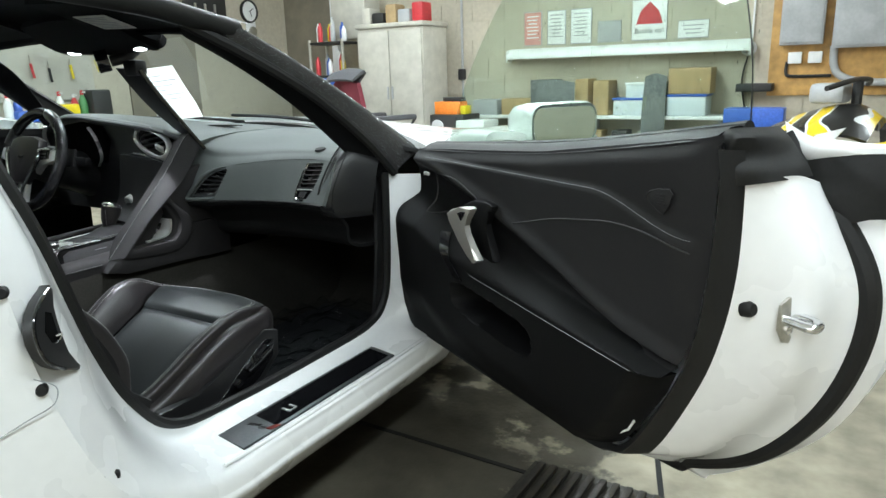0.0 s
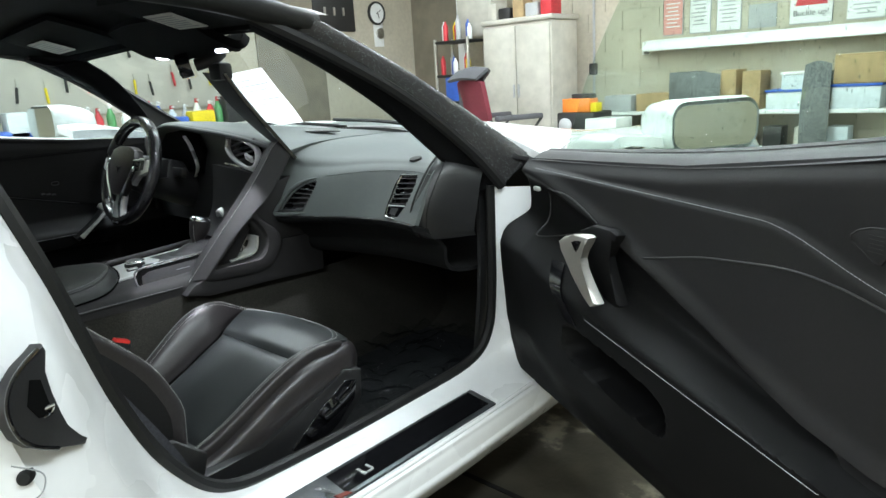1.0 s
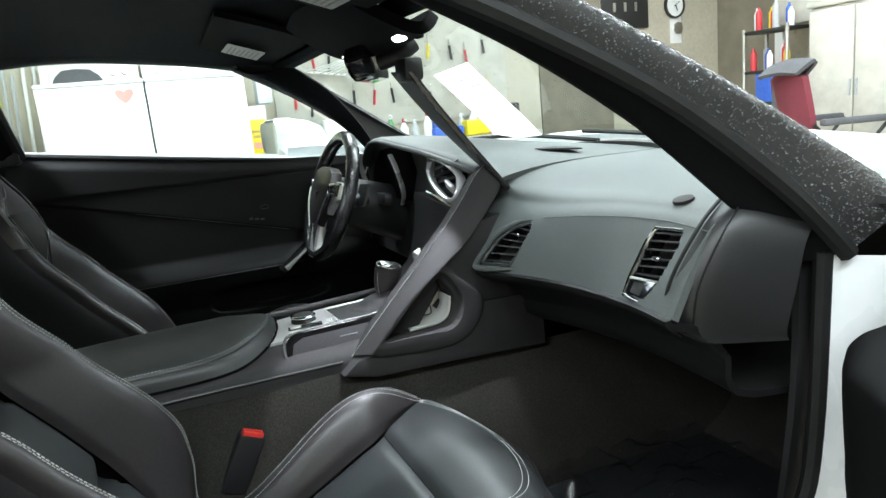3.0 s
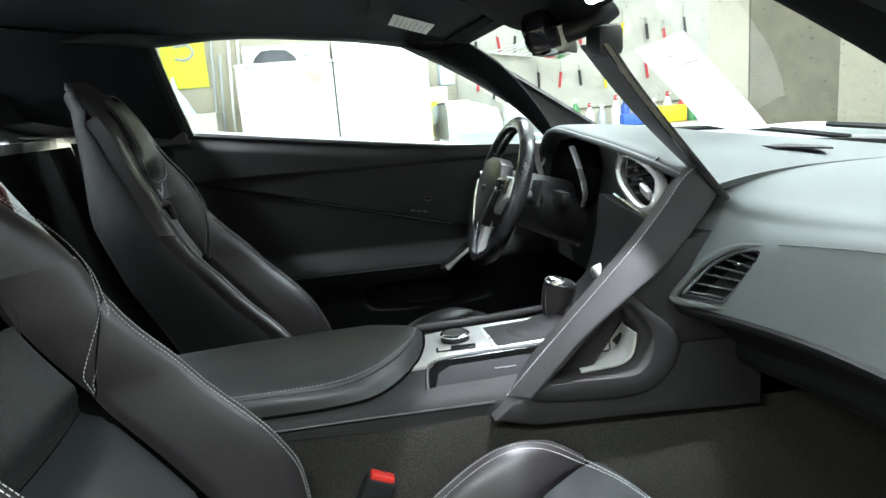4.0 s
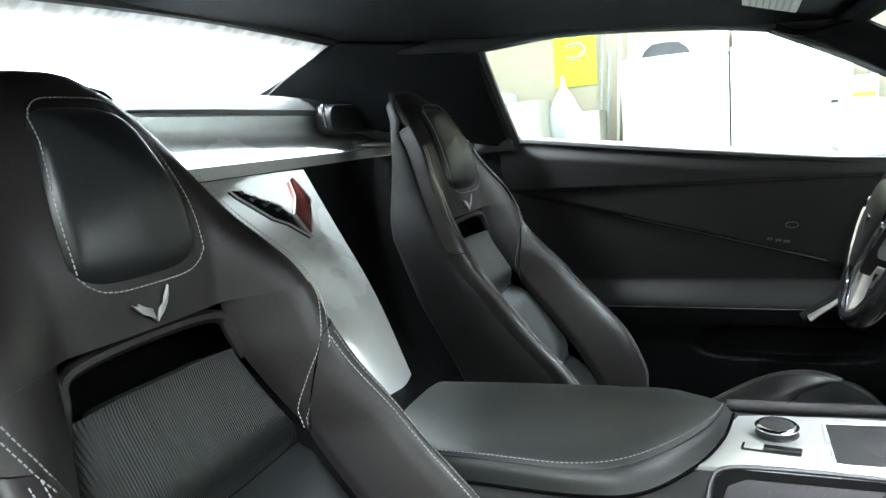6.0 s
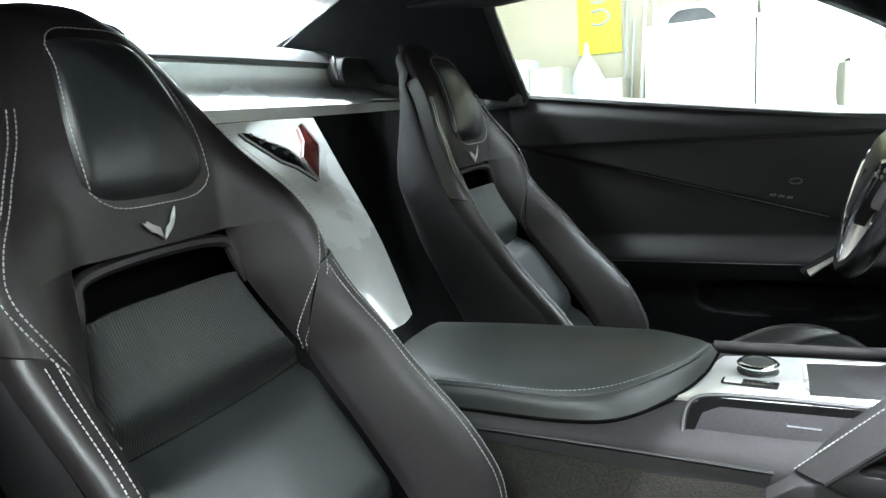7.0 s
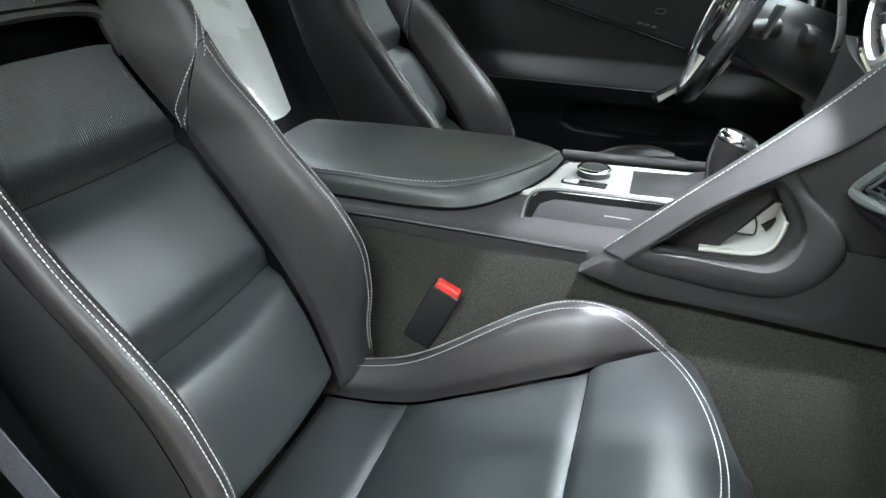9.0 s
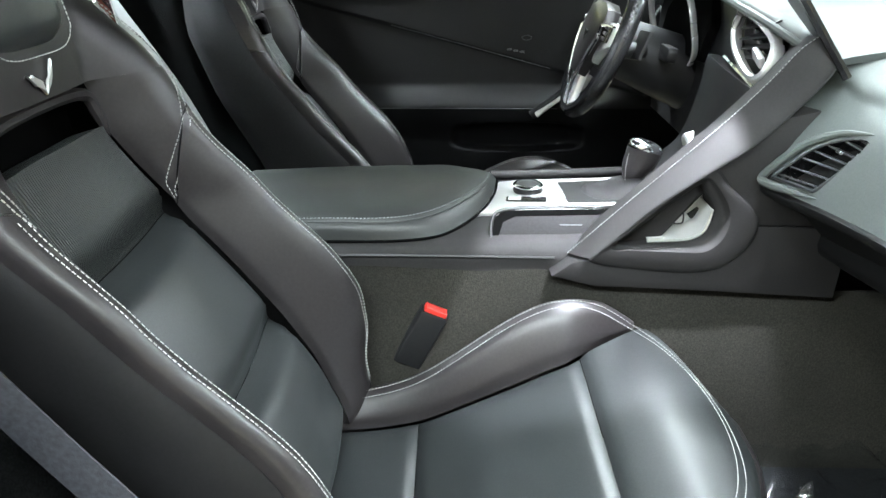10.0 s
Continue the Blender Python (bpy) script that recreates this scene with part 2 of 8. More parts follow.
def net(rows, nu, nv):
    """A smooth grid of nu x nv places through a small net of control places."""
    across = [spl(r, nv) for r in rows]
    cols = [spl([a[j] for a in across], nu) for j in range(nv)]
    return [[cols[j][i] for j in range(nv)] for i in range(nu)]


def bm_grid(rows, closed=False, thick=0.0, into=None):
    bm = into or bmesh.new()
    nr, nc = len(rows), len(rows[0])
    vs = [[bm.verts.new(p) for p in r] for r in rows]
    cols = range(nc) if closed else range(nc - 1)
    for i in range(nr - 1):
        for j in cols:
            bm.faces.new((vs[i][j], vs[i][(j + 1) % nc], vs[i + 1][(j + 1) % nc], vs[i + 1][j]))
    if thick:
        nrm = []
        for i in range(nr):
            nrm.append([])
            for j in range(nc):
                a = rows[min(i + 1, nr - 1)][j] - rows[max(i - 1, 0)][j]
                b = rows[i][min(j + 1, nc - 1)] - rows[i][max(j - 1, 0)]
                n = a.cross(b)
                nrm[-1].append(n.normalized() if n.length > 1e-9 else V(0, 0, 1))
        ws = [[bm.verts.new(rows[i][j] + nrm[i][j] * thick) for j in range(nc)] for i in range(nr)]
        for i in range(nr - 1):
            for j in range(nc - 1):
                bm.faces.new((ws[i][j], ws[i + 1][j], ws[i + 1][j + 1], ws[i][j + 1]))
        for j in range(nc - 1):
            bm.faces.new((vs[0][j], ws[0][j], ws[0][j + 1], vs[0][j + 1]))
            bm.faces.new((vs[-1][j], vs[-1][j + 1], ws[-1][j + 1], ws[-1][j]))
        for i in range(nr - 1):
            bm.faces.new((vs[i][0], vs[i + 1][0], ws[i + 1][0], ws[i][0]))
            bm.faces.new((vs[i][-1], ws[i][-1], ws[i + 1][-1], vs[i + 1][-1]))
    return bm


def bm_box(c, s, bevel=0.0, m=None, into=None, seg=2):
    bm = into or bmesh.new()
    mm = (m or Matrix()) @ Matrix.Translation(c) @ Matrix.Diagonal((*s, 1))
    vs = bmesh.ops.create_cube(bm, size=1.0, matrix=mm)["verts"]
    if bevel:
        es = list({e for v in vs for e in v.link_edges})
        bmesh.ops.bevel(bm, geom=es, offset=bevel, segments=seg, affect="EDGES", profile=0.5)
    return bm


def frames_along(path):
    out = []
    up = V(0, 0, 1)
    for i, p in enumerate(path):
        t = (path[min(i + 1, len(path) - 1)] - path[max(i - 1, 0)]).normalized()
        if abs(t.dot(up)) > 0.97:
            up = V(1, 0, 0) if abs(t.x) < 0.9 else V(0, 1, 0)
        s = t.cross(up).normalized()
        u = s.cross(t)
        out.append((p, s, u))
        up = u
    return out


def bm_tube(path, r, seg=10, into=None, flat=1.0, closed=False):
    """A round or oval bar along a path. r: one radius or one a place."""
    bm = into or bmesh.new()
    path = [Vector(p) for p in path]
    rings = []
    for i, (p, s, u) in enumerate(frames_along(path)):
        rr = r[i] if isinstance(r, (list, tuple)) else r
        rings.append([bm.verts.new(p + s * math.cos(a) * rr + u * math.sin(a) * rr * flat) for a in (2 * math.pi * k / seg for k in range(seg))])
    n = len(rings)
    for i in range(n if closed else n - 1):
        a, b = rings[i], rings[(i + 1) % n]
        for k in range(seg):
            bm.faces.new((a[k], a[(k + 1) % seg], b[(k + 1) % seg], b[k]))
    if not closed:
        bm.faces.new(rings[0][::-1])
        bm.faces.new(rings[-1])
    return bm


def bm_prism(outline, depth, m, bevel=0.0, into=None):
    """A flat outline (x, y) pushed out along local z by depth."""
    bm = into or bmesh.new()
    lo = [bm.verts.new(m @ V(x, y, 0)) for x, y in outline]
    hi = [bm.verts.new(m @ V(x, y, depth)) for x, y in outline]
    n = len(lo)
    bm.faces.new(lo[::-1])
    top = bm.faces.new(hi)
    for i in range(n):
        bm.faces.new((lo[i], lo[(i + 1) % n], hi[(i + 1) % n], hi[i]))
    if bevel:
        bmesh.ops.bevel(bm, geom=list(top.edges), offset=bevel, segments=2, affect="EDGES", profile=0.5)
    return bm


def bm_lathe(profile, m=None, seg=24, into=None):
    """Profile (r, z) turned round local z."""
    bm = into or bmesh.new()
    m = m or Matrix()
    rings = [[bm.verts.new(m @ V(r * math.cos(a), r * math.sin(a), z)) for a in (2 * math.pi * k / seg for k in range(seg))] for r, z in profile]
    for a, b in zip(rings, rings[1:]):
        for k in range(seg):
            bm.faces.new((a[k], a[(k + 1) % seg], b[(k + 1) % seg], b[k]))
    bm.faces.new(rings[0][::-1])
    bm.faces.new(rings[-1])
    return bm


def rounded(w, h, r, n=4):
    """Outline of a rounded rectangle about the origin."""
    out = []
    for cx, cy, a0 in ((w / 2 - r, h / 2 - r, 0), (-w / 2 + r, h / 2 - r, 90), (-w / 2 + r, -h / 2 + r, 180), (w / 2 - r, -h / 2 + r, 270)):
        for k in range(n + 1):
            a = radians(a0 + 90 * k / n)
            out.append((cx + r * math.cos(a), cy + r * math.sin(a)))
    return out


def part(name, bm, material, parent=None, label="", flat=False):
    bmesh.ops.recalc_face_normals(bm, faces=bm.faces)
    me = bpy.data.meshes.new(name)
    bm.to_mesh(me)
    bm.free()
    me.materials.append(material)
    if not flat:
        me.shade_smooth()
        me.set_sharp_from_angle(angle=radians(38))
    ob = new(name, me)
    if parent is not None:
        ob.parent = parent
    if label:
        ob["label"] = label
    if name == "stitching":
        tagged(ob, label, kind="stuff")
    return ob


def thing(name, label, category, group="", kind=""):
    return tagged(new(name), label, category, group, kind)


def stitches(path, step=0.0055, length=0.0036, r=0.00064, side=None, into=None):
    """Small threads along a path, a few millimetres each."""
    bm = into or bmesh.new()
    path = [Vector(p) for p in path]
    acc, want = 0.0, 0.0
    for a, b in zip(path, path[1:]):
        seg = (b - a).length
        if seg < 1e-6:
            continue
        d = (b - a) / seg
        while want < acc + seg:
            p = a + d * (want - acc)
            up = V(0, 0, 1) if abs(d.z) < 0.9 else V(0, 1, 0)
            s = d.cross(up).normalized()
            u = s.cross(d)
            q = p + d * length
            r0 = [bm.verts.new(p + x * r) for x in (s, u, -s, -u)]
            r1 = [bm.verts.new(q + x * r) for x in (s, u, -s, -u)]
            for k in range(4):
                bm.faces.new((r0[k], r0[(k + 1) % 4], r1[(k + 1) % 4], r1[k]))
            bm.faces.new(r0[::-1])
            bm.faces.new(r1)
            want += step
        acc += seg
    return bm


def lerp_table(xs, ys):
    return lambda v: float(np.interp(v, xs, ys))


# ---- garage structure ----
XL, XR, YB, YF, ZC = -4.75, 6.0, -5.5, 6.62, 3.0
CONCRETE = mat("stained_concrete", (0.235, 0.212, 0.162), 0.75, spec=0.25, noise_scale=9, noise_amt=0.28, bump=0.25, bump_scale=60, dist=0.004, big_scale=1.3, big_amt=0.3, rough_amt=0.15)
WALLMAT = mat("cream_block_wall", (0.50, 0.455, 0.365), 0.75, noise_scale=25, noise_amt=0.07, bump=0.3, bump_scale=70, dist=0.004, big_scale=1.2, big_amt=0.1)
TANWALL = mat("tan_panel_wall", (0.21, 0.185, 0.14), 0.7, noise_scale=8, noise_amt=0.08, bump=0.15, bump_scale=40, big_amt=0.1)
CEILMAT = mat("white_ceiling", (0.70, 0.70, 0.67), 0.8, noise_scale=12, noise_amt=0.05)


def wet_stain(m, cx, cy, radius):
    """A drying wet stain with a ragged, speckled outline, darker and glossier than the dry slab."""
    t = m.node_tree
    b = t.nodes["Principled BSDF"]
    co = t.nodes.new("ShaderNodeTexCoord")
    ds = t.nodes.new("ShaderNodeVectorMath")
    ds.operation = "DISTANCE"
    ds.inputs[1].default_value = (cx, cy, 0)
    t.links.new(co.outputs["Object"], ds.inputs[0])
    nz = t.nodes.new("ShaderNodeTexNoise")
    nz.inputs["Scale"].default_value = 4.2
    nz.inputs["Detail"].default_value = 9
    nz.inputs["Roughness"].default_value = 0.62
    t.links.new(co.outputs["Object"], nz.inputs["Vector"])
    ad = t.nodes.new("ShaderNodeMath")
    ad.operation = "MULTIPLY_ADD"
    ad.inputs[1].default_value = 1.7
    t.links.new(nz.outputs["Fac"], ad.inputs[0])
    fl = t.nodes.new("ShaderNodeMapRange")
    fl.inputs["From Min"].default_value, fl.inputs["From Max"].default_value = 0.0, radius * 2
    fl.inputs["To Min"].default_value, fl.inputs["To Max"].default_value = -0.25, -1.40
    t.links.new(ds.outputs["Value"], fl.inputs["Value"])
    t.links.new(fl.outputs[0], ad.inputs[2])
    wet = t.nodes.new("ShaderNodeMapRange")
    wet.inputs["From Min"].default_value, wet.inputs["From Max"].default_value = -0.03, 0.07
    t.links.new(ad.outputs[0], wet.inputs["Value"])
    dry = b.inputs["Base Color"].links[0].from_socket
    sc = t.nodes.new("ShaderNodeVectorMath")
    sc.operation = "SCALE"
    sc.inputs["Scale"].default_value = 0.27
    t.links.new(dry, sc.inputs[0])
    mx = t.nodes.new("ShaderNodeMix")
    mx.data_type = "RGBA"
    t.links.new(wet.outputs[0], mx.inputs[0])
    t.links.new(dry, mx.inputs[6])
    t.links.new(sc.outputs[0], mx.inputs[7])
    t.links.new(mx.outputs[2], b.inputs["Base Color"])
    rr = t.nodes.new("ShaderNodeMapRange")
    rr.inputs["To Min"].default_value, rr.inputs["To Max"].default_value = 0.75, 0.42
    t.links.new(wet.outputs[0], rr.inputs["Value"])
    t.links.new(rr.outputs[0], b.inputs["Roughness"])


wet_stain(CONCRETE, 0.75, 0.85, 0.62)
DARKIRON = mat("cast_iron", (0.022, 0.019, 0.015), 0.5, metal=0.2, noise_scale=80, noise_amt=0.4, bump=0.4, bump_scale=120)


def struct(name, bm, material, label=""):
    return tagged(part(name, bm, material, None, label), kind="structure", category=name.split("_")[0])


struct("floor", bm_box(((XL + XR) / 2, (YB + YF) / 2, -0.06), (XR - XL + 0.4, YF - YB + 0.4, 0.12)), CONCRETE, "stained grey-brown concrete garage floor, partly wet")
struct("ceiling", bm_box(((XL + XR) / 2, (YB + YF) / 2, ZC + 0.06), (XR - XL + 0.4, YF - YB + 0.4, 0.12)), CEILMAT, "plain white garage ceiling")
struct("wall_front", bm_box(((XL + XR) / 2, YF + 0.08, ZC / 2), (XR - XL + 0.4, 0.16, ZC)), WALLMAT, "cream painted concrete block wall")
struct("wall_left", bm_box((XL - 0.08, (YB + YF) / 2, ZC / 2), (0.16, YF - YB, ZC)), WALLMAT, "cream painted concrete block wall")
struct("wall_right", bm_box((XR + 0.08, (YB + YF) / 2, ZC / 2), (0.16, YF - YB, ZC)), WALLMAT, "cream painted concrete block wall")
# rear wall, out of view, with an assumed wide doorway for daylight
bm = bm_box((-3.45, YB - 0.08, ZC / 2), (2.6, 0.16, ZC))
bm_box((4.35, YB - 0.08, ZC / 2), (3.3, 0.16, ZC), into=bm)
bm_box((0.275, YB - 0.08, 2.86), (4.85, 0.16, 0.28), into=bm)
struct("wall_rear", bm, WALLMAT, "unseen cream block wall with an assumed wide open vehicle doorway")
struct("ground", bm_box((0, YB - 40.2, -0.07), (160, 80, 0.1)), mat("wet_asphalt", (0.07, 0.07, 0.07), 0.5, noise_scale=3, noise_amt=0.3), "wet grey yard outside the assumed doorway, out of view")
# block courses on the front wall, joints stand back
bm = bmesh.new()
for r in range(15):
    for c in range(27):
        w, h = 0.4, 0.2
        x = XL + 0.01 + c * w - (0.2 if r % 2 else 0)
        x0, x1 = max(x, XL), min(x + w - 0.008, XR)
        if x1 - x0 > 0.05:
            bm_box(((x0 + x1) / 2, YF - 0.004, r * h + h / 2), (x1 - x0, 0.012, h - 0.008), into=bm)
struct("trim_blocks", bm, WALLMAT, "cream painted block courses of the front wall")

# floor joints, damp patch and drain
bm = bm_box((0, 0, 0), (6.5, 0.014, 0.004), m=pose(0.85, 1.005, 0.001, 0, 0, -1))
bm_box((0, 0, 0), (0.014, 4.2, 0.004), m=pose(0.98, 3.0, 0.001, 0, 0, 17), into=bm)
struct("trim_joint", bm, RUBBER, "dark saw-cut floor joints")

grate = thing("floor_drain", "rusty cast iron trench drain grate set in the floor", "drain")
grate.matrix_world = pose(1.42, 0.935, 0.0, 0, 0, -1)
part("drain_frame", bm_prism([(-0.19, -0.13), (0.72, -0.13), (0.72, 0.12), (-0.19, 0.12)], 0.006, Matrix()), DARKIRON, grate)
bar = None
for i in range(26):
    ob = part("drain_bar", bm_box((0, 0, 0), (0.018, 0.22, 0.014), 0.003), STEEL if i < 0 else DARKIRON, grate) if bar is None else bpy.data.objects.new("drain_bar", bar.data)
    if bar is None:
        bar = ob
    else:
        scene.collection.objects.link(ob)
        ob.parent = grate
    ob.location = (-0.16 + i * 0.034, -0.005, 0.014)

# ---- the car ----
car = thing("sports_car", "white two-seat convertible with black soft top and open passenger door", "car")


# passenger side door aperture: seal line to outer edge
R0 = [(0.775, 0.035, 0.94), (0.80, 0.075, 0.80), (0.80, 0.13, 0.60), (0.78, 0.20, 0.455), (0.745, 0.31, 0.35), (0.72, 0.48, 0.315), (0.72, 0.80, 0.314), (0.722, 1.01, 0.325), (0.73, 1.085, 0.38), (0.737, 1.105, 0.50), (0.748, 1.10, 0.77)]
R1 = [(0.80, 0.02, 0.94), (0.825, 0.058, 0.80), (0.825, 0.112, 0.60), (0.80, 0.185, 0.435), (0.77, 0.30, 0.325), (0.755, 0.48, 0.306), (0.755, 0.80, 0.305), (0.755, 1.03, 0.312), (0.76, 1.115, 0.36), (0.765, 1.14, 0.49), (0.765, 1.14, 0.765)]
R2 = [(0.86, -0.01, 0.95), (0.885, 0.02, 0.80), (0.885, 0.065, 0.60), (0.88, 0.145, 0.415), (0.88, 0.28, 0.315), (0.885, 0.48, 0.302), (0.885, 0.80, 0.302), (0.88, 1.05, 0.305), (0.85, 1.16, 0.34), (0.82, 1.19, 0.48), (0.80, 1.195, 0.76)]
R3 = [(0.91, -0.06, 0.95), (0.928, -0.04, 0.80), (0.93, -0.005, 0.61), (0.93, 0.08, 0.42), (0.918, 0.26, 0.306), (0.903, 0.50, 0.286), (0.903, 0.80, 0.286), (0.900, 1.06, 0.291), (0.89, 1.20, 0.31), (0.87, 1.25, 0.46), (0.85, 1.27, 0.75)]
R4 = [(0.915, -0.068, 0.95), (0.935, -0.05, 0.80), (0.94, -0.015, 0.60), (0.942, 0.07, 0.40), (0.928, 0.25, 0.275), (0.909, 0.50, 0.256), (0.909, 0.80, 0.256), (0.906, 1.07, 0.264), (0.905, 1.22, 0.29), (0.89, 1.27, 0.45), (0.87, 1.29, 0.74)]
shell = part("door_aperture", bm_grid(net([R0, R1, R2, R3, R4], 24, 80)), WHITE, car, "white painted door jamb and sill")
# rocker under the sill
part("rocker", bm_grid(net([[p for p in R4[3:9]], [(x, y, z - 0.022) for x, y, z in R4[3:9]], [(x - 0.06, y, 0.165) for x, y, z in R4[3:9]], [(x - 0.16, y, 0.135) for x, y, z in R4[3:9]]], 14, 30)), WHITE, car, "white rocker panel")
# quarter panel: outer skin running back from the aperture
QB = [(-0.05, 0), (-0.30, 0.012), (-0.65, 0.02), (-1.0, 0.005), (-1.3, -0.05)]
rows = []
for k, (x, y, z) in enumerate(R4[:5]):
    rows.append([(x, y, z)] + [(x + dx + 0.004, yy + (y + 0.05) * 0.4, z - 0.02 * i) for i, (yy, dx) in enumerate(QB[1:], 1)])
part("quarter_panel", bm_grid(net(rows, 20, 26)), WHITE, car, "white rear quarter panel")
rows = [[(0.915, -0.068, 0.95), (0.925, -0.35, 0.955), (0.92, -0.8, 0.95), (0.86, -1.3, 0.93)], [(0.84, -0.10, 0.985), (0.85, -0.4, 1.0), (0.84, -0.8, 0.99), (0.80, -1.3, 0.96)],
        [(0.70, -0.15, 1.0), (0.70, -0.42, 1.02), (0.70, -0.8, 1.0), (0.68, -1.3, 0.97)], [(0.0, -0.62, 1.04), (0.0, -0.68, 1.05), (0.0, -0.9, 1.03), (0.0, -1.4, 0.98)]]
deck = net(rows, 14, 16)
part("rear_deck", bm_grid(deck), WHITE, car, "white rear deck")
part("rear_deck", bm_grid([[V(-p.x, p.y, p.z) for p in r] for r in deck]), WHITE, car, "white rear deck")
# weatherstrip on the aperture
part("weatherstrip", bm_tube(spl([V(p[0] - 0.008, p[1] + (0.008 if i < 4 else 0), p[2] + 0.004) for i, p in enumerate(R0)], 60), 0.013, 8), RUBBER, car, "black rubber door seal")
part("sill_lip", bm_tube(spl([(0.900, 0.30, 0.312), (0.893, 0.45, 0.303), (0.892, 0.80, 0.303), (0.888, 1.04, 0.306)], 40), 0.0045, 8), WHITE, car, "raised lip along the sill edge")
# sill tread plate
sp = part("sill_plate", bm_prism([(0, 0), (0.092, -0.012), (0.092, 0.53), (0.0, 0.55)], 0.005, Matrix.Translation((0.788, 0.380, 0.303)), 0.002), DARKMETAL, car, "dark brushed metal sill tread plate")
part("plate_inset", bm_prism([(0.012, 0.10), (0.082, 0.09), (0.082, 0.515), (0.010, 0.53)], 0.0015, Matrix.Translation((0.788, 0.380, 0.308))), GLOSSY, sp, "black carbon-look insert")
bm = bmesh.new()
for i in range(3):
    bm_prism([(0, 0), (0.014, 0.004), (0.016, 0.016), (0.002, 0.012)], 0.002, pose(0.845 - i * 0.016, 0.438 + (i % 2) * 0.004, 0.308), into=bm)
part("crest", bm, CHROME, sp, "chrome chequered flag badge")
part("crest", bm_prism([(0, 0), (0.013, 0.003), (0.018, 0.028), (0.006, 0.024)], 0.002, pose(0.862, 0.448, 0.308)), DKRED, sp, "red flag badge")
bm = bm_box((0.842, 0.532, 0.3105), (0.024, 0.006, 0.002))
bm_box((0.853, 0.542, 0.3105), (0.004, 0.024, 0.002), into=bm)
bm_box((0.842, 0.553, 0.3105), (0.02, 0.005, 0.002), into=bm)
part("plate_marks", bm, SATIN, sp, "silver plain marks")
# latch pocket, bump stop and screw plugs on the rear jamb
rear_n = Matrix(((-0.6222, -0.0392, 0.7818, 0.915), (0.7828, -0.0312, 0.6215, 0.020), (0.0000, 0.9987, 0.0501, 0.690), (0, 0, 0, 1)))
CRESCENT = [(0.006, 0.074), (-0.005, 0.07), (-0.034, 0.063), (-0.058, 0.051), (-0.071, 0.034), (-0.073, 0.013), (-0.065, -0.01), (-0.047, -0.03), (-0.014, -0.051), (0.035, -0.074), (0.043, -0.069), (0.02, -0.051), (0.009, -0.036), (0.006, -0.015), (-0.0, 0.014), (-0.005, 0.042), (0.01, 0.063)]
lat = part("door_latch", bm_prism(CRESCENT, 0.016, rear_n @ pose(0, 0, -0.010), 0.003), TRIM, car, "black plastic door latch trim")
part("latch_lip", bm_tube(spl([rear_n @ V(x, y, 0.006) for x, y in CRESCENT[1:9]], 30), 0.0028, 8), GLOSSY, lat)
# Near-black patch on the surface paints the shade of a slot.
part("latch_slot_shade", bm_prism([(-0.03, 0.044), (-0.014, 0.037), (-0.008, -0.009), (-0.031, -0.003), (-0.044, 0.018)], 0.0008, rear_n @ pose(0, 0, 0.0062)), SHADE_SCREEN_BLACK, lat, "near-black patch painting the shade of the latch slot")
bm = bm_tube([rear_n @ V(-0.020, 0.003, 0.007), rear_n @ V(-0.012, 0.003, 0.012), rear_n @ V(-0.010, -0.005, 0.007)], 0.0025, 8)
bm_box((-0.020, -0.005, 0.008), (0.012, 0.003, 0.003), 0.001, m=rear_n, into=bm)
part("catch", bm, CHROME, lat, "steel catch")
for px, py, pz in ((0.937, -0.026, 0.625), (0.925, 0.065, 0.433), (0.936, -0.052, 0.778)):
    part("bump_stop", bm_lathe([(0.010, -0.006), (0.009, 0.006), (0.006, 0.010)], pose(px, py, pz, 0, 80, -25), 14), RUBBER, car, "small black rubber plug")
part("fuel_seam", bm_tube(spl([(0.949, -0.095, 0.586), (0.949, -0.056, 0.594), (0.949, -0.025, 0.599), (0.949, -0.013, 0.608), (0.949, -0.012, 0.627), (0.949, -0.039, 0.649)], 30), 0.0009, 6), INK, car, "thin panel gap")

# hood and front fenders
hood = net([[(-0.92, 1.15, 0.80), (-0.55, 1.32, 0.865), (0, 1.40, 0.885), (0.55, 1.32, 0.865), (0.92, 1.15, 0.80)],
            [(-0.94, 1.55, 0.84), (-0.55, 1.6, 0.835), (0, 1.65, 0.87), (0.55, 1.6, 0.835), (0.94, 1.55, 0.84)],
            [(-0.94, 2.0, 0.84), (-0.55, 2.0, 0.80), (0, 2.0, 0.83), (0.55, 2.0, 0.80), (0.94, 2.0, 0.84)],
            [(-0.92, 2.5, 0.72), (-0.5, 2.55, 0.69), (0, 2.6, 0.71), (0.5, 2.55, 0.69), (0.92, 2.5, 0.72)],
            [(-0.85, 2.85, 0.55), (-0.5, 2.95, 0.52), (0, 3.0, 0.52), (0.5, 2.95, 0.52), (0.85, 2.85, 0.55)]], 30, 40)
part("hood", bm_grid(hood, thick=-0.02), WHITE, car, "white hood with raised centre")
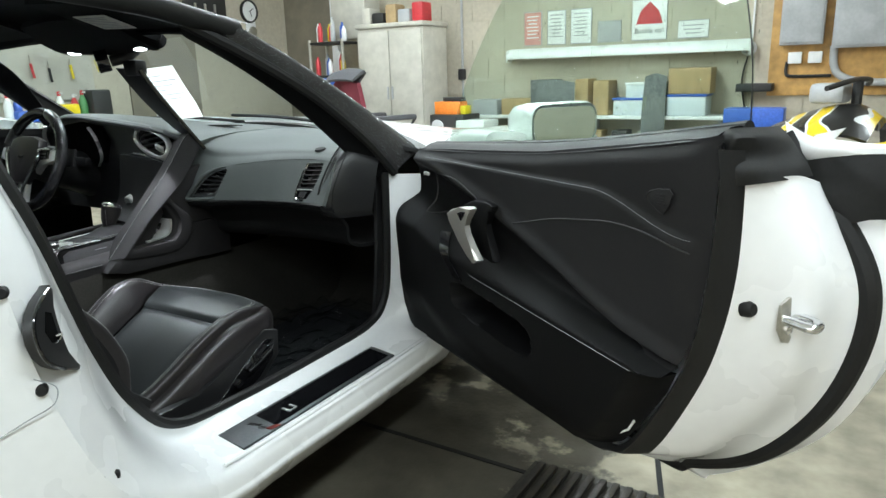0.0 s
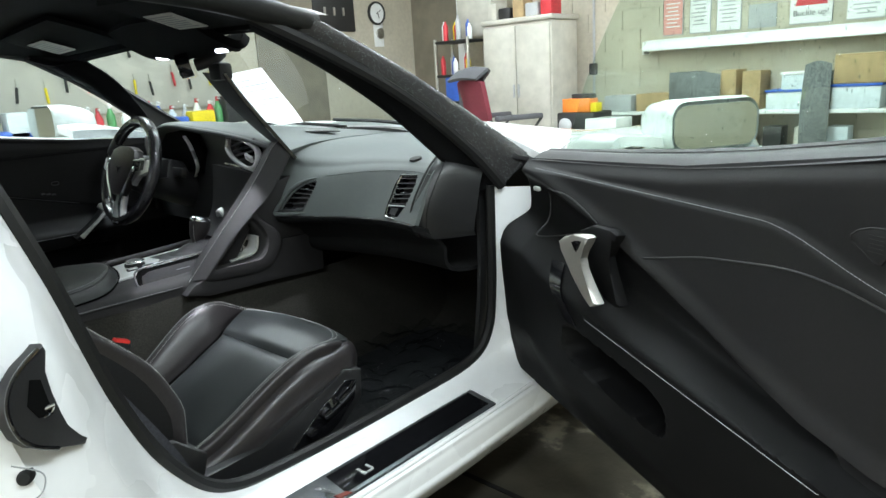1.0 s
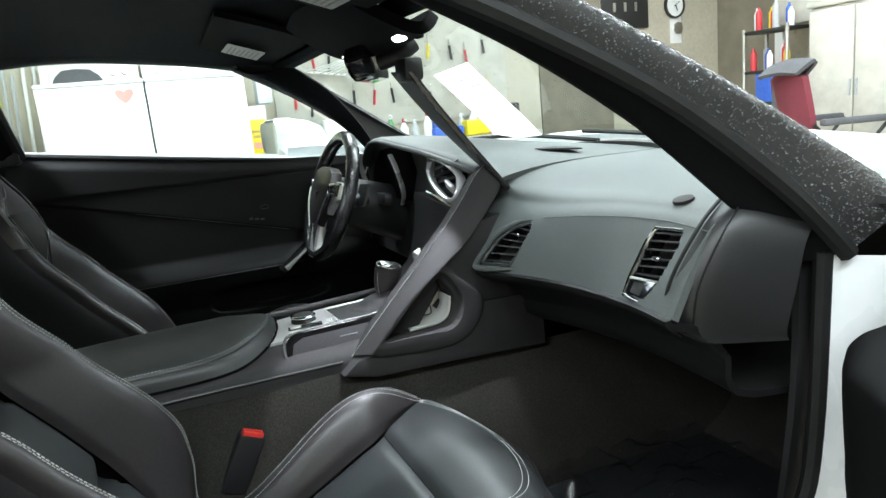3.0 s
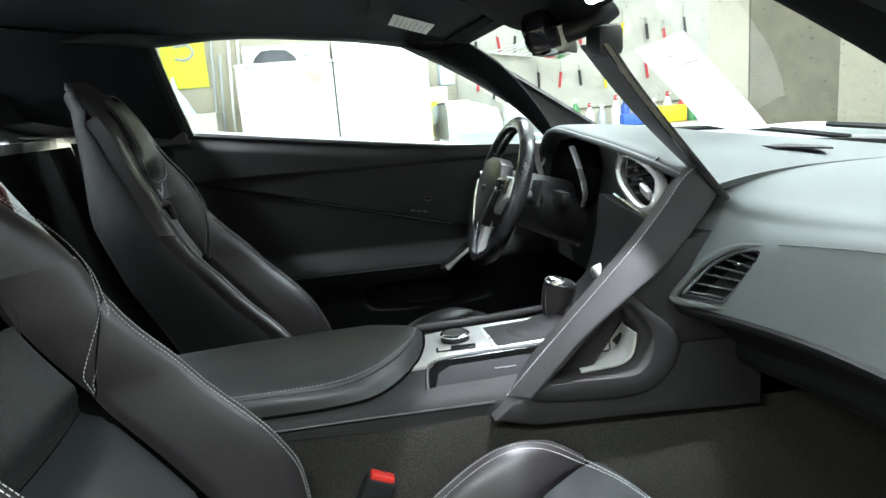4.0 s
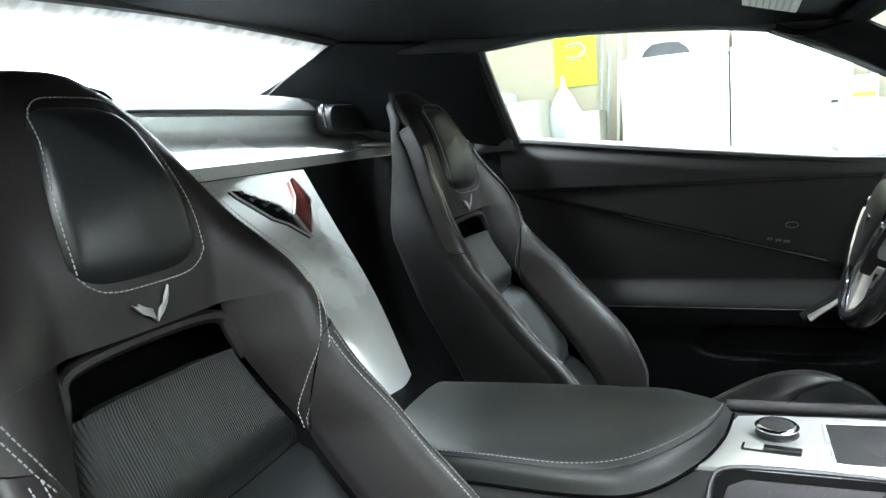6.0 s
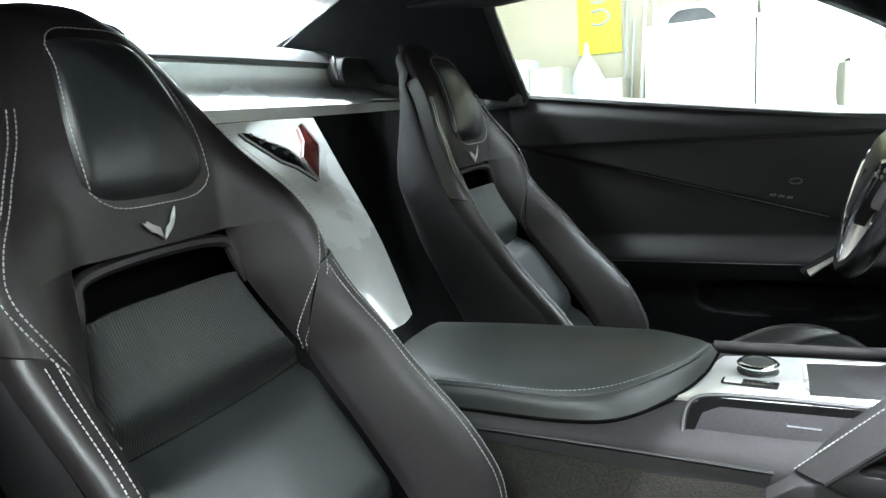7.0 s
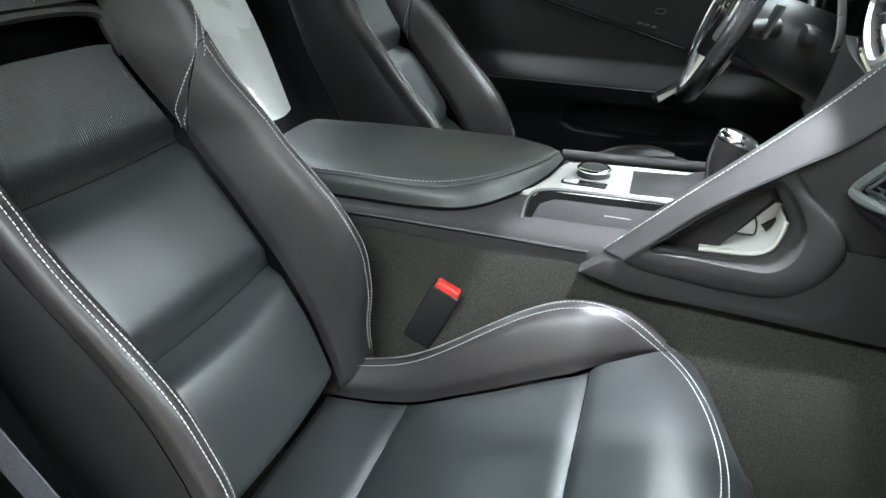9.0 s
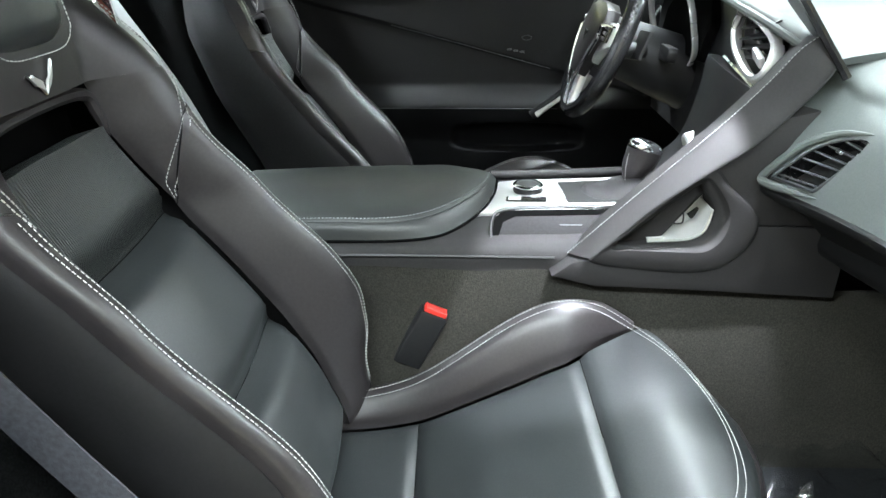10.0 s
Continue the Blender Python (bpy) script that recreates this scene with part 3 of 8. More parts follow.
for sx in (1, -1):
    part("fender", bm_grid(net([[(sx * 0.93, 1.2, 0.79), (sx * 0.95, 1.6, 0.83), (sx * 0.95, 2.0, 0.83), (sx * 0.93, 2.5, 0.71), (sx * 0.85, 2.86, 0.54)],
                                [(sx * 0.93, 1.28, 0.55), (sx * 0.955, 1.4, 0.55), (sx * 0.96, 2.0, 0.75), (sx * 0.95, 2.6, 0.5), (sx * 0.84, 2.9, 0.4)],
                                [(sx * 0.90, 1.26, 0.2), (sx * 0.93, 1.45, 0.2), (sx * 0.93, 1.55, 0.45), (sx * 0.92, 2.6, 0.25), (sx * 0.8, 2.88, 0.2)]], 12, 20)), WHITE, car, "white front fender")
    for wy in (1.93, -0.78):
        w = part("wheel", bm_lathe([(0.20, -0.12), (0.31, -0.125), (0.335, -0.09), (0.335, 0.09), (0.31, 0.125), (0.20, 0.12)], pose(sx * 0.80, wy, 0.335, 0, 90, 0), 40), RUBBER, car, "black tyre")
        part("rim", bm_lathe([(0.05, 0.11), (0.2, 0.10), (0.225, 0.12), (0.225, -0.1), (0.05, -0.1)], pose(sx * 0.80, wy, 0.335, 0, 90 * sx, 0), 30), SATIN, w)
part("underbody", bm_box((0, 0.9, 0.16), (1.4, 4.0, 0.06), 0.01), TRIM, car)
part("wiper_cowl", bm_grid(net([[(-0.72, 1.12, 0.85), (0, 1.36, 0.88), (0.72, 1.12, 0.85)], [(-0.8, 1.2, 0.82), (0, 1.43, 0.88), (0.8, 1.2, 0.82)]], 4, 20), thick=-0.01), TRIM, car, "black cowl under the wipers")
for k, (a, b) in enumerate((((0.45, 1.30, 0.885), (-0.15, 1.36, 0.915)), ((-0.1, 1.37, 0.89), (-0.6, 1.22, 0.905)))):
    part("wiper", bm_tube(spl([a, ((a[0] + b[0]) / 2, (a[1] + b[1]) / 2, 0.91), b], 10), 0.006, 6), RUBBER, car, "black wiper")

# plain nose and tail panels
part("front_bumper", bm_grid(net([[(-0.85, 2.85, 0.54), (-0.5, 2.96, 0.51), (0, 3.01, 0.51), (0.5, 2.96, 0.51), (0.85, 2.85, 0.54)], [(-0.84, 2.92, 0.40), (-0.5, 3.04, 0.38), (0, 3.09, 0.38), (0.5, 3.04, 0.38), (0.84, 2.92, 0.40)], [(-0.80, 2.88, 0.18), (-0.5, 3.0, 0.16), (0, 3.05, 0.16), (0.5, 3.0, 0.16), (0.80, 2.88, 0.18)]], 10, 24), thick=0.01), WHITE, car, "white front bumper")
part("rear_bumper", bm_grid(net([[(-0.86, -1.30, 0.93), (-0.4, -1.38, 0.975), (0, -1.40, 0.98), (0.4, -1.38, 0.975), (0.86, -1.30, 0.93)], [(-0.90, -1.36, 0.72), (-0.4, -1.50, 0.74), (0, -1.53, 0.74), (0.4, -1.50, 0.74), (0.90, -1.36, 0.72)], [(-0.86, -1.33, 0.26), (-0.4, -1.44, 0.24), (0, -1.46, 0.24), (0.4, -1.44, 0.24), (0.86, -1.33, 0.26)]], 12, 24), thick=0.01), WHITE, car, "white rear bumper")
# soft top, lining, pillars
zmid = lerp_table([-0.5, -0.29, 0.0, 0.35, 0.55, 0.70], [1.16, 1.24, 1.262, 1.262, 1.245, 1.195])
zside = lerp_table([-0.5, -0.29, -0.03, 0.17, 0.42, 0.52, 0.70], [1.14, 1.225, 1.215, 1.215, 1.19, 1.175, 1.165])
hwid = lerp_table([-0.5, -0.29, -0.03, 0.3, 0.55, 0.70], [0.40, 0.46, 0.555, 0.60, 0.60, 0.59])


def roof_rows(y0, y1, n, lift=0.0, grow=0.0):
    rows = []
    for i in range(n):
        y = y0 + (y1 - y0) * i / (n - 1)
        row = []
        for j in range(25):
            u = -1 + 2 * j / 24
            c = 1 - abs(u) ** 3.2
            row.append(V(u * (hwid(y) + grow), y, zside(y) + (zmid(y) - zside(y)) * c + lift - grow * 0.6 * abs(u) ** 6))
        rows.append(row)
    return rows


part("roof_lining", bm_grid(roof_rows(-0.29, 0.70, 24)), CLOTH, car, "black cloth headliner")
part("soft_top", bm_grid(roof_rows(-0.33, 0.74, 24, 0.03, 0.035)), SOFTTOP, car, "wet black fabric soft top")
for sx in (1, -1):
    def mx(pts):
        return [V(sx * p[0], p[1], p[2]) for p in pts]
    # roof rail between lining and top
    part("roof_rail", bm_tube(spl(mx([(0.47, -0.17, 1.205), (0.53, -0.07, 1.212), (0.575, 0.0, 1.215), (0.60, 0.17, 1.225), (0.615, 0.42, 1.205), (0.62, 0.55, 1.185), (0.62, 0.70, 1.155)]), 30), [0.024 * min(1.0, 0.2 + k / 9) for k in range(30)], 10), RUBBER, car, "black roof rail seal")
    # windscreen pillar: inner lining, seal and outer frame
    ins = mx([(0.53, 0.70, 1.155), (0.555, 0.80, 1.085), (0.61, 0.90, 0.98), (0.68, 0.985, 0.862), (0.71, 1.05, 0.80)])
    mid = mx([(0.60, 0.56, 1.165), (0.645, 0.72, 1.085), (0.695, 0.88, 0.985), (0.735, 1.03, 0.86), (0.755, 1.12, 0.765)])
    bul = [(a + b) / 2 + V(-sx * 0.012, -0.02, -0.018) for a, b in zip(ins, mid)]
    part("pillar_trim", bm_grid(net([ins, bul, mid], 9, 30), thick=0.012 * sx), CLOTH, car, "black cloth windscreen pillar trim")
    part("pillar_seal", bm_tube(spl([p + V(sx * 0.006, 0.0, 0.006) for p in mid], 30), 0.014, 8), RUBBER, car, "black rubber pillar seal")
    out = mx([(0.625, 0.66, 1.185), (0.665, 0.83, 1.095), (0.71, 1.01, 0.985), (0.745, 1.20, 0.865), (0.765, 1.27, 0.815)])
    top = [(a + b) / 2 + V(sx * 0.012, 0.0, 0.02) for a, b in zip(mid, out)]
    frame_net = net([mid, top, out], 7, 30)
    if sx > 0:
        WET = frame_net
    part("windscreen_frame", bm_grid(frame_net, thick=0.01 * sx), SOFTTOP, car, "black windscreen frame beaded with water")
part("header_rail", bm_tube(spl([(-0.60, 0.69, 1.165), (-0.3, 0.735, 1.185), (0, 0.745, 1.19), (0.3, 0.735, 1.185), (0.60, 0.69, 1.165)], 24), 0.028, 8, flat=0.7), CLOTH, car, "black windscreen header")
ws = net([[(-0.60, 0.71, 1.165), (-0.3, 0.76, 1.185), (0, 0.77, 1.19), (0.3, 0.76, 1.185), (0.60, 0.71, 1.165)],
          [(-0.68, 0.97, 1.00), (-0.35, 1.06, 1.045), (0, 1.09, 1.05), (0.35, 1.06, 1.045), (0.68, 0.97, 1.00)],
          [(-0.74, 1.20, 0.845), (-0.4, 1.33, 0.885), (0, 1.38, 0.895), (0.4, 1.33, 0.885), (0.74, 1.20, 0.845)]], 12, 20)
g = part("windshield", bm_grid(ws), GLASS_W, car, "curved clear windshield with drops")
g.visible_shadow = False
# sail panels and rear window
for sx in (1, -1):
    def mx(pts):
        return [V(sx * p[0], p[1], p[2]) for p in pts]
    bl = mx([(0.685, 0.0, 0.985), (0.63, -0.02, 1.09), (0.56, -0.04, 1.222)])
    mdl = mx([(0.56, -0.24, 1.045), (0.51, -0.21, 1.14), (0.475, -0.17, 1.23)])
    rr = mx([(0.345, -0.462, 1.125), (0.362, -0.375, 1.183), (0.392, -0.272, 1.240)])
    part("sail_panel", bm_grid(net([bl, mdl, rr], 14, 12), thick=0.02 * sx), CLOTH, car, "black cloth rear sail panel")
    part("window_seal", bm_tube(spl([p + V(0, 0.012, 0) for p in bl], 16), 0.016, 8), RUBBER, car, "black rubber window seal")
    part("belt_cap", bm_box((sx * 0.70, -0.035, 0.985), (0.09, 0.10, 0.035), 0.01), TRIM, car)
rg = [[(-0.335, -0.46, 1.137), (0, -0.475, 1.14), (0.335, -0.46, 1.137)], [(-0.385, -0.27, 1.232), (0, -0.285, 1.245), (0.385, -0.27, 1.232)]]
g = part("rear_window", bm_grid(net(rg, 6, 14), thick=0.004), REARG, car, "wet streaked glass rear window")
g.visible_shadow = False
rim = [V(-0.335, -0.46, 1.137), V(0, -0.475, 1.138), V(0.335, -0.46, 1.137), V(0.36, -0.40, 1.165), V(0.385, -0.27, 1.232), V(0, -0.285, 1.245), V(-0.385, -0.27, 1.232), V(-0.36, -0.40, 1.165)]
bm = bm_tube(spl(rim[:3], 10), 0.010, 8)
for a, b in ((2, 4), (4, 6), (6, 0)):
    bm_tube(spl(([rim[a], rim[a + 1], rim[(a + 2) % 8]]), 8), 0.010, 8, into=bm)
part("rear_window_frame", bm, RUBBER, car, "black bonded rear window frame")
# shelf, body-colour rear panel, waterfall and bulkhead
part("top_ledge", bm_grid(net([[(-0.62, -0.44, 1.10), (0, -0.50, 1.13), (0.62, -0.44, 1.10)], [(-0.62, -0.36, 1.105), (0, -0.37, 1.12), (0.62, -0.36, 1.105)], [(-0.62, -0.320, 1.080), (0, -0.330, 1.090), (0.62, -0.320, 1.080)]], 8, 12), thick=-0.015), TRIM, car, "black ledge under the rear window")
SHEAR = 0.10
prof = [(-0.335, 1.10), (-0.355, 1.07), (-0.345, 1.035), (-0.30, 1.01), (-0.245, 0.988), (-0.225, 0.985)]
part("tonneau_panel", bm_grid(net([[(x, y - 0.03 * (abs(x) / 0.6) ** 2 + SHEAR * x * 0.5, z) for x in (-0.70, -0.4, -0.2, 0, 0.2, 0.4, 0.70)] for y, z in prof], 22, 30), thick=-0.02), WHITE_IN, car, "white painted cross panel behind the seats")
wf = net([[(-0.155, -0.222, 0.982), (0, -0.215, 0.984), (0.155, -0.222, 0.982)], [(-0.13, -0.16, 0.90), (0, -0.15, 0.902), (0.13, -0.16, 0.90)],
          [(-0.095, -0.065, 0.77), (0, -0.052, 0.772), (0.095, -0.065, 0.77)], [(-0.055, 0.012, 0.642), (0, 0.025, 0.642), (0.055, 0.012, 0.642)]], 20, 14)
wfp = part("waterfall_panel", bm_grid(wf, thick=0.03), WHITE_IN, car, "white waterfall panel between the seats")
em = Matrix(((-1, 0, 0, 0.0), (0, -0.566, 0.824, -0.157), (0, 0.824, 0.566, 0.915), (0, 0, 0, 1)))
WING = [(0.020, -0.048), (-0.010, -0.016), (-0.036, -0.001), (-0.080, 0.048), (-0.086, 0.060), (-0.070, 0.058), (-0.036, 0.036), (-0.004, 0.020), (0.012, -0.004)]
FLAG = [(0.020, -0.048), (0.048, -0.018), (0.080, 0.018), (0.072, 0.066), (0.060, 0.061), (0.046, 0.028), (0.016, -0.002)]
part("wing_emblem", bm_prism(WING, 0.007, em, 0.0015), GLOSSY, wfp, "black chequered wing badge")
part("emblem_edge", bm_tube([em @ V(x, y, 0.006) for x, y in WING], 0.0017, 6, closed=True), SATIN, wfp, "chrome badge outline")
part("wing_emblem", bm_prism(FLAG, 0.009, em, 0.0015), DKRED, wfp, "dark red flag badge")
part("emblem_edge", bm_tube([em @ V(x, y, 0.008) for x, y in FLAG], 0.0018, 6, closed=True), SATIN, wfp, "chrome flag outline")
for k in range(8):
    f = k / 7
    part("badge_check", bm_box((0.004 - 0.070 * f, 0.002 + 0.045 * f + (0.006 if k % 2 else -0.003), 0.0075), (0.007, 0.006, 0.001), m=em), DARKMETAL, wfp)
part("bulkhead", bm_grid(net([[(-0.70, -0.27, 0.985), (0, -0.26, 0.985), (0.70, -0.27, 0.985)], [(-0.70, -0.20, 0.75), (0, -0.18, 0.75), (0.70, -0.20, 0.75)], [(-0.70, -0.03, 0.45), (0, -0.02, 0.45), (0.70, -0.03, 0.45)], [(-0.70, 0.02, 0.22), (0, 0.02, 0.22), (0.70, 0.02, 0.22)]], 14, 10), thick=0.02), MATBLK, car, "black carpeted bulkhead")
for sx in (1, -1):
    part("side_lining", bm_grid(net([[(sx * 0.70, -0.27, 1.0), (sx * 0.70, 0.0, 0.985)], [(sx * 0.71, -0.22, 0.75), (sx * 0.745, 0.06, 0.75)], [(sx * 0.70, -0.05, 0.42), (sx * 0.74, 0.17, 0.45)], [(sx * 0.70, 0.0, 0.22), (sx * 0.71, 0.35, 0.28)]], 14, 6), thick=0.015 * sx), TRIM, car, "black side lining")
    part("quarter_trim", bm_grid(net([[(sx * 0.68, -0.02, 0.99), (sx * 0.57, -0.25, 1.05), (sx * 0.36, -0.45, 1.125)], [(sx * 0.705, -0.05, 0.975), (sx * 0.69, -0.30, 1.0), (sx * 0.60, -0.45, 1.08)]], 6, 12), thick=0.006), WHITE_IN, car, "white quarter trim beside the hoop")
    hoop = part("roll_hoop_cover", bm_prism(rounded(0.205, 0.064, 0.026), 0.04, pose(sx * 0.462, -0.322, 1.075, 90, 0, 180), 0.008), RUBBER, car, "black roll hoop cover")
    part("hoop_bezel", bm_tube([(sx * 0.345, -0.29, 1.105), (sx * 0.343, -0.288, 1.085), (sx * 0.35, -0.288, 1.06)], 0.004, 6), CHROME, hoop)

# ---- floor and tunnel inside ----
part("floor_pan", bm_box((0.02, 0.65, 0.19), (1.44, 1.5, 0.03), 0.005), CARPET, car, "dark carpet floor")
part("toe_board", bm_grid(net([[(-0.72, 1.38, 0.20), (0.72, 1.38, 0.20)], [(-0.72, 1.52, 0.32), (0.72, 1.52, 0.32)], [(-0.72, 1.56, 0.80), (0.72, 1.56, 0.80)]], 10, 4), thick=0.02), CARPET, car, "dark carpet toe board")
for sx in (1, -1):
    part("tunnel_carpet", bm_grid(net([[(sx * 0.138, 0.02, 0.545), (sx * 0.142, 0.5, 0.540), (sx * 0.145, 0.9, 0.505), (sx * 0.145, 1.5, 0.50)], [(sx * 0.165, 0.02, 0.4), (sx * 0.17, 0.5, 0.4), (sx * 0.18, 0.9, 0.38), (sx * 0.18, 1.5, 0.38)], [(sx * 0.19, 0.02, 0.20), (sx * 0.20, 0.5, 0.20), (sx * 0.21, 0.9, 0.20), (sx * 0.21, 1.5, 0.20)]], 12, 20), thick=0.012 * sx), CARPET, car, "dark brown-black tunnel carpet")
part("kick_panel", bm_grid(net([[(0.70, 1.06, 0.30), (0.68, 1.3, 0.25), (0.62, 1.5, 0.25)], [(0.715, 1.08, 0.55), (0.69, 1.3, 0.55), (0.64, 1.5, 0.55)], [(0.72, 1.08, 0.80), (0.70, 1.3, 0.80), (0.66, 1.5, 0.80)]], 10, 10), thick=0.01), TRIM, car, "black kick panel")
part("sill_carpet", bm_grid(net([[(0.715, 0.28, 0.33), (0.708, 0.6, 0.305), (0.708, 1.06, 0.315)], [(0.66, 0.28, 0.30), (0.65, 0.6, 0.27), (0.65, 1.08, 0.27)], [(0.64, 0.28, 0.20), (0.63, 0.6, 0.20), (0.63, 1.1, 0.20)]], 8, 14), thick=0.006), CARPET, car, "black carpeted sill edge")


def sstep(a, b, v):
    t = max(0.0, min(1.0, (v - a) / (b - a)))
    return t * t * (3 - 2 * t)


# ---- seats ----
ZS = [0.33, 0.376, 0.461, 0.53, 0.60, 0.675, 0.756, 0.80, 0.84, 0.87, 0.90, 0.93, 0.965, 1.00, 1.04, 1.08, 1.105, 1.12]
yc = lerp_table(ZS, [0.272, 0.258, 0.222, 0.178, 0.126, 0.068, 0.024, 0.004, -0.004, -0.008, -0.010, -0.013, -0.020, -0.032, -0.050, -0.078, -0.104, -0.124])
bw = lerp_table(ZS, [0.200, 0.207, 0.212, 0.212, 0.210, 0.208, 0.207, 0.208, 0.209, 0.206, 0.190, 0.166, 0.140, 0.121, 0.106, 0.089, 0.066, 0.030])
bh_in = lerp_table([0.33, 0.40, 0.435, 0.475, 0.544, 0.602, 0.66, 0.709, 0.757, 0.80], [0.025, 0.036, 0.050, 0.074, 0.110, 0.116, 0.106, 0.096, 0.086, 0.078])
bh_out = lerp_table([0.33, 0.40, 0.475, 0.563, 0.602, 0.643, 0.688, 0.731, 0.80], [0.036, 0.066, 0.102, 0.119, 0.115, 0.107, 0.099, 0.089, 0.075])
wing_h = lerp_table([0.68, 0.72, 0.794, 0.853, 0.89, 0.925, 0.96], [0.04, 0.06, 0.070, 0.058, 0.042, 0.018, 0.0])
wing_z = lerp_table([0.0, 0.62, 1.0], [0.692, 0.800, 0.818])
bc = lerp_table([0.33, 0.45, 0.70, 0.756, 0.80, 0.86], [0.136, 0.138, 0.142, 0.120, 0.104, 0.096])
INBOARD = [-1]  # the side of the seat beside the console


def ease(f, v, d=0.018):
    return (f(v - d) + 2 * f(v) + f(v + d)) / 4


def bolster(t, high, drop, crest=0.80):
    """Cross-section of a side bolster: up to a crest, then rolling over its outer edge."""
    up = high * math.sin(math.pi / 2 * min(1.0, t / crest)) ** 1.15
    return up - drop * max(0.0, (t - crest) / (1 - crest)) ** 2.2


def back_at(x, z):
    """A place on the front of the backrest, x from the seat's middle."""
    w, c = ease(bw, z), bc(z)
    a = abs(x)
    t = max(0.0, min(1.0, (a - c) / max(0.01, w - c)))
    inner = x * INBOARD[0] > 0
    k = max(0.0, min(1.0, (wing_z(t) - z) / 0.10))
    k = math.sin(k * math.pi / 2)
    h = ease(wing_h, z) * (1.0 if inner else 0.8) * (1 - k) + ease(bh_in if inner else bh_out, z) * k
    y = ease(yc, z)
    if a > c and w > c:
        y += bolster(t, h, 0.024)
    y -= 0.020 * sstep(0.95, 1.07, z) * (a / w) ** 4
    return V(x, y - 0.008 * min(1.0, a / 0.14) ** 2, z)


cw = lerp_table([0.20, 0.35, 0.45, 0.55, 0.66, 0.70, 0.73, 0.755, 0.774], [0.190, 0.194, 0.206, 0.218, 0.220, 0.206, 0.174, 0.122, 0.045])
cz = lerp_table([0.20, 0.30, 0.364, 0.46, 0.55, 0.60, 0.676, 0.73, 0.755, 0.774], [0.322, 0.328, 0.340, 0.386, 0.430, 0.450, 0.468, 0.466, 0.453, 0.428])
ch = lerp_table([0.20, 0.255, 0.40, 0.50, 0.55, 0.59, 0.654, 0.70], [0.028, 0.036, 0.056, 0.078, 0.078, 0.068, 0.038, 0.014])
cc = lerp_table([0.20, 0.35, 0.50, 0.58, 0.66, 0.70], [0.135, 0.138, 0.140, 0.146, 0.180, 0.200])


def cush_at(x, y):
    w, c = ease(cw, y), cc(y)
    h = ease(ch, y) * max(0.0, min(1.0, (w - c) / 0.05)) * (1.0 if x * INBOARD[0] > 0 else 0.5)
    a = abs(x)
    z = ease(cz, y)
    if a > c and w > c:
        z += bolster(min(1.0, (a - c) / (w - c)), h, 0.022 * min(1.0, (w - c) / 0.05))
    e = max(0.0, min(1.0, (y - 0.66) / 0.09))
    z -= 0.02 * e * e * min(1.0, a / max(w, 0.01)) ** 4
    return V(x, y, z)


def pad_place(surface, dom, p, q, wide, high, puff, depth, edge, axis, seams):
    """A place on an upholstered panel; seams: 1 where the panel is drawn in (low p, high p, low q, high q)."""
    u, v = dom(p, q)
    e = 0.003
    n = (surface(u + e, v) - surface(u - e, v)).cross(surface(u, v + e) - surface(u, v - e)).normalized()
    if n[axis] < 0:
        n = -n
    full = 1.0
    sink = 0.0
    for k, (on, f, size) in enumerate(zip(seams, (p, 1 - p, q, 1 - q), (wide, wide, high, high))):
        if on:
            side = 0.45 if k < 2 and depth > 0.008 else 1.0
            sink = max(sink, side * depth * math.exp(-((f * size / (edge * side)) ** 2)))
            full *= min(1.0, 2 * f)
    return surface(u, v) + n * (puff * full ** 0.5 - sink), n


def pad(surface, dom, nu, nv, wide, high, puff=0.006, depth=0.009, edge=0.010, axis=1, thick=0.03, seams=(1, 1, 1, 1)):
    """An upholstered panel of a surface: full in the middle, drawn in at its seams."""
    rows = [[pad_place(surface, dom, j / (nv - 1), i / (nu - 1), wide, high, puff, depth, edge, axis, seams)[0] for j in range(nv)] for i in range(nu)]
    a = rows[1][0] - rows[0][0]
    b = rows[0][1] - rows[0][0]
    s = 1 if a.cross(b)[axis] < 0 else -1
    return bm_grid(rows, thick=thick * s)


def sewn(lines, surface, dom, wide, high, puff, depth, edge, axis=1, seams=(1, 1, 1, 1), lift=0.0012, into=None):
    """Stitching on a panel: each line is a list of (p, q) places on it."""
    bm = into or bmesh.new()
    for line in lines:
        path = []
        for p, q in line:
            o, n = pad_place(surface, dom, p, q, wide, high, puff, depth, edge, axis, seams)
            path.append(o + n * lift)
        stitches(path, into=bm)
    return bm


# Darker copy of the leather; the shell's dim side is put in its colour.
SHELL_SHADED = mat("shaded_seat_back", (0.011, 0.0105, 0.011), 0.68, spec=0.22, noise_scale=250, bump=0.25, bump_scale=700, bump_kind="voronoi", dist=0.0005)


shell_y = lerp_table([0.30, 0.45, 0.60, 0.72, 0.838, 0.908, 0.985, 1.05, 1.10], [0.130, 0.090, 0.020, -0.045, -0.084, -0.092, -0.105, -0.114, -0.112])


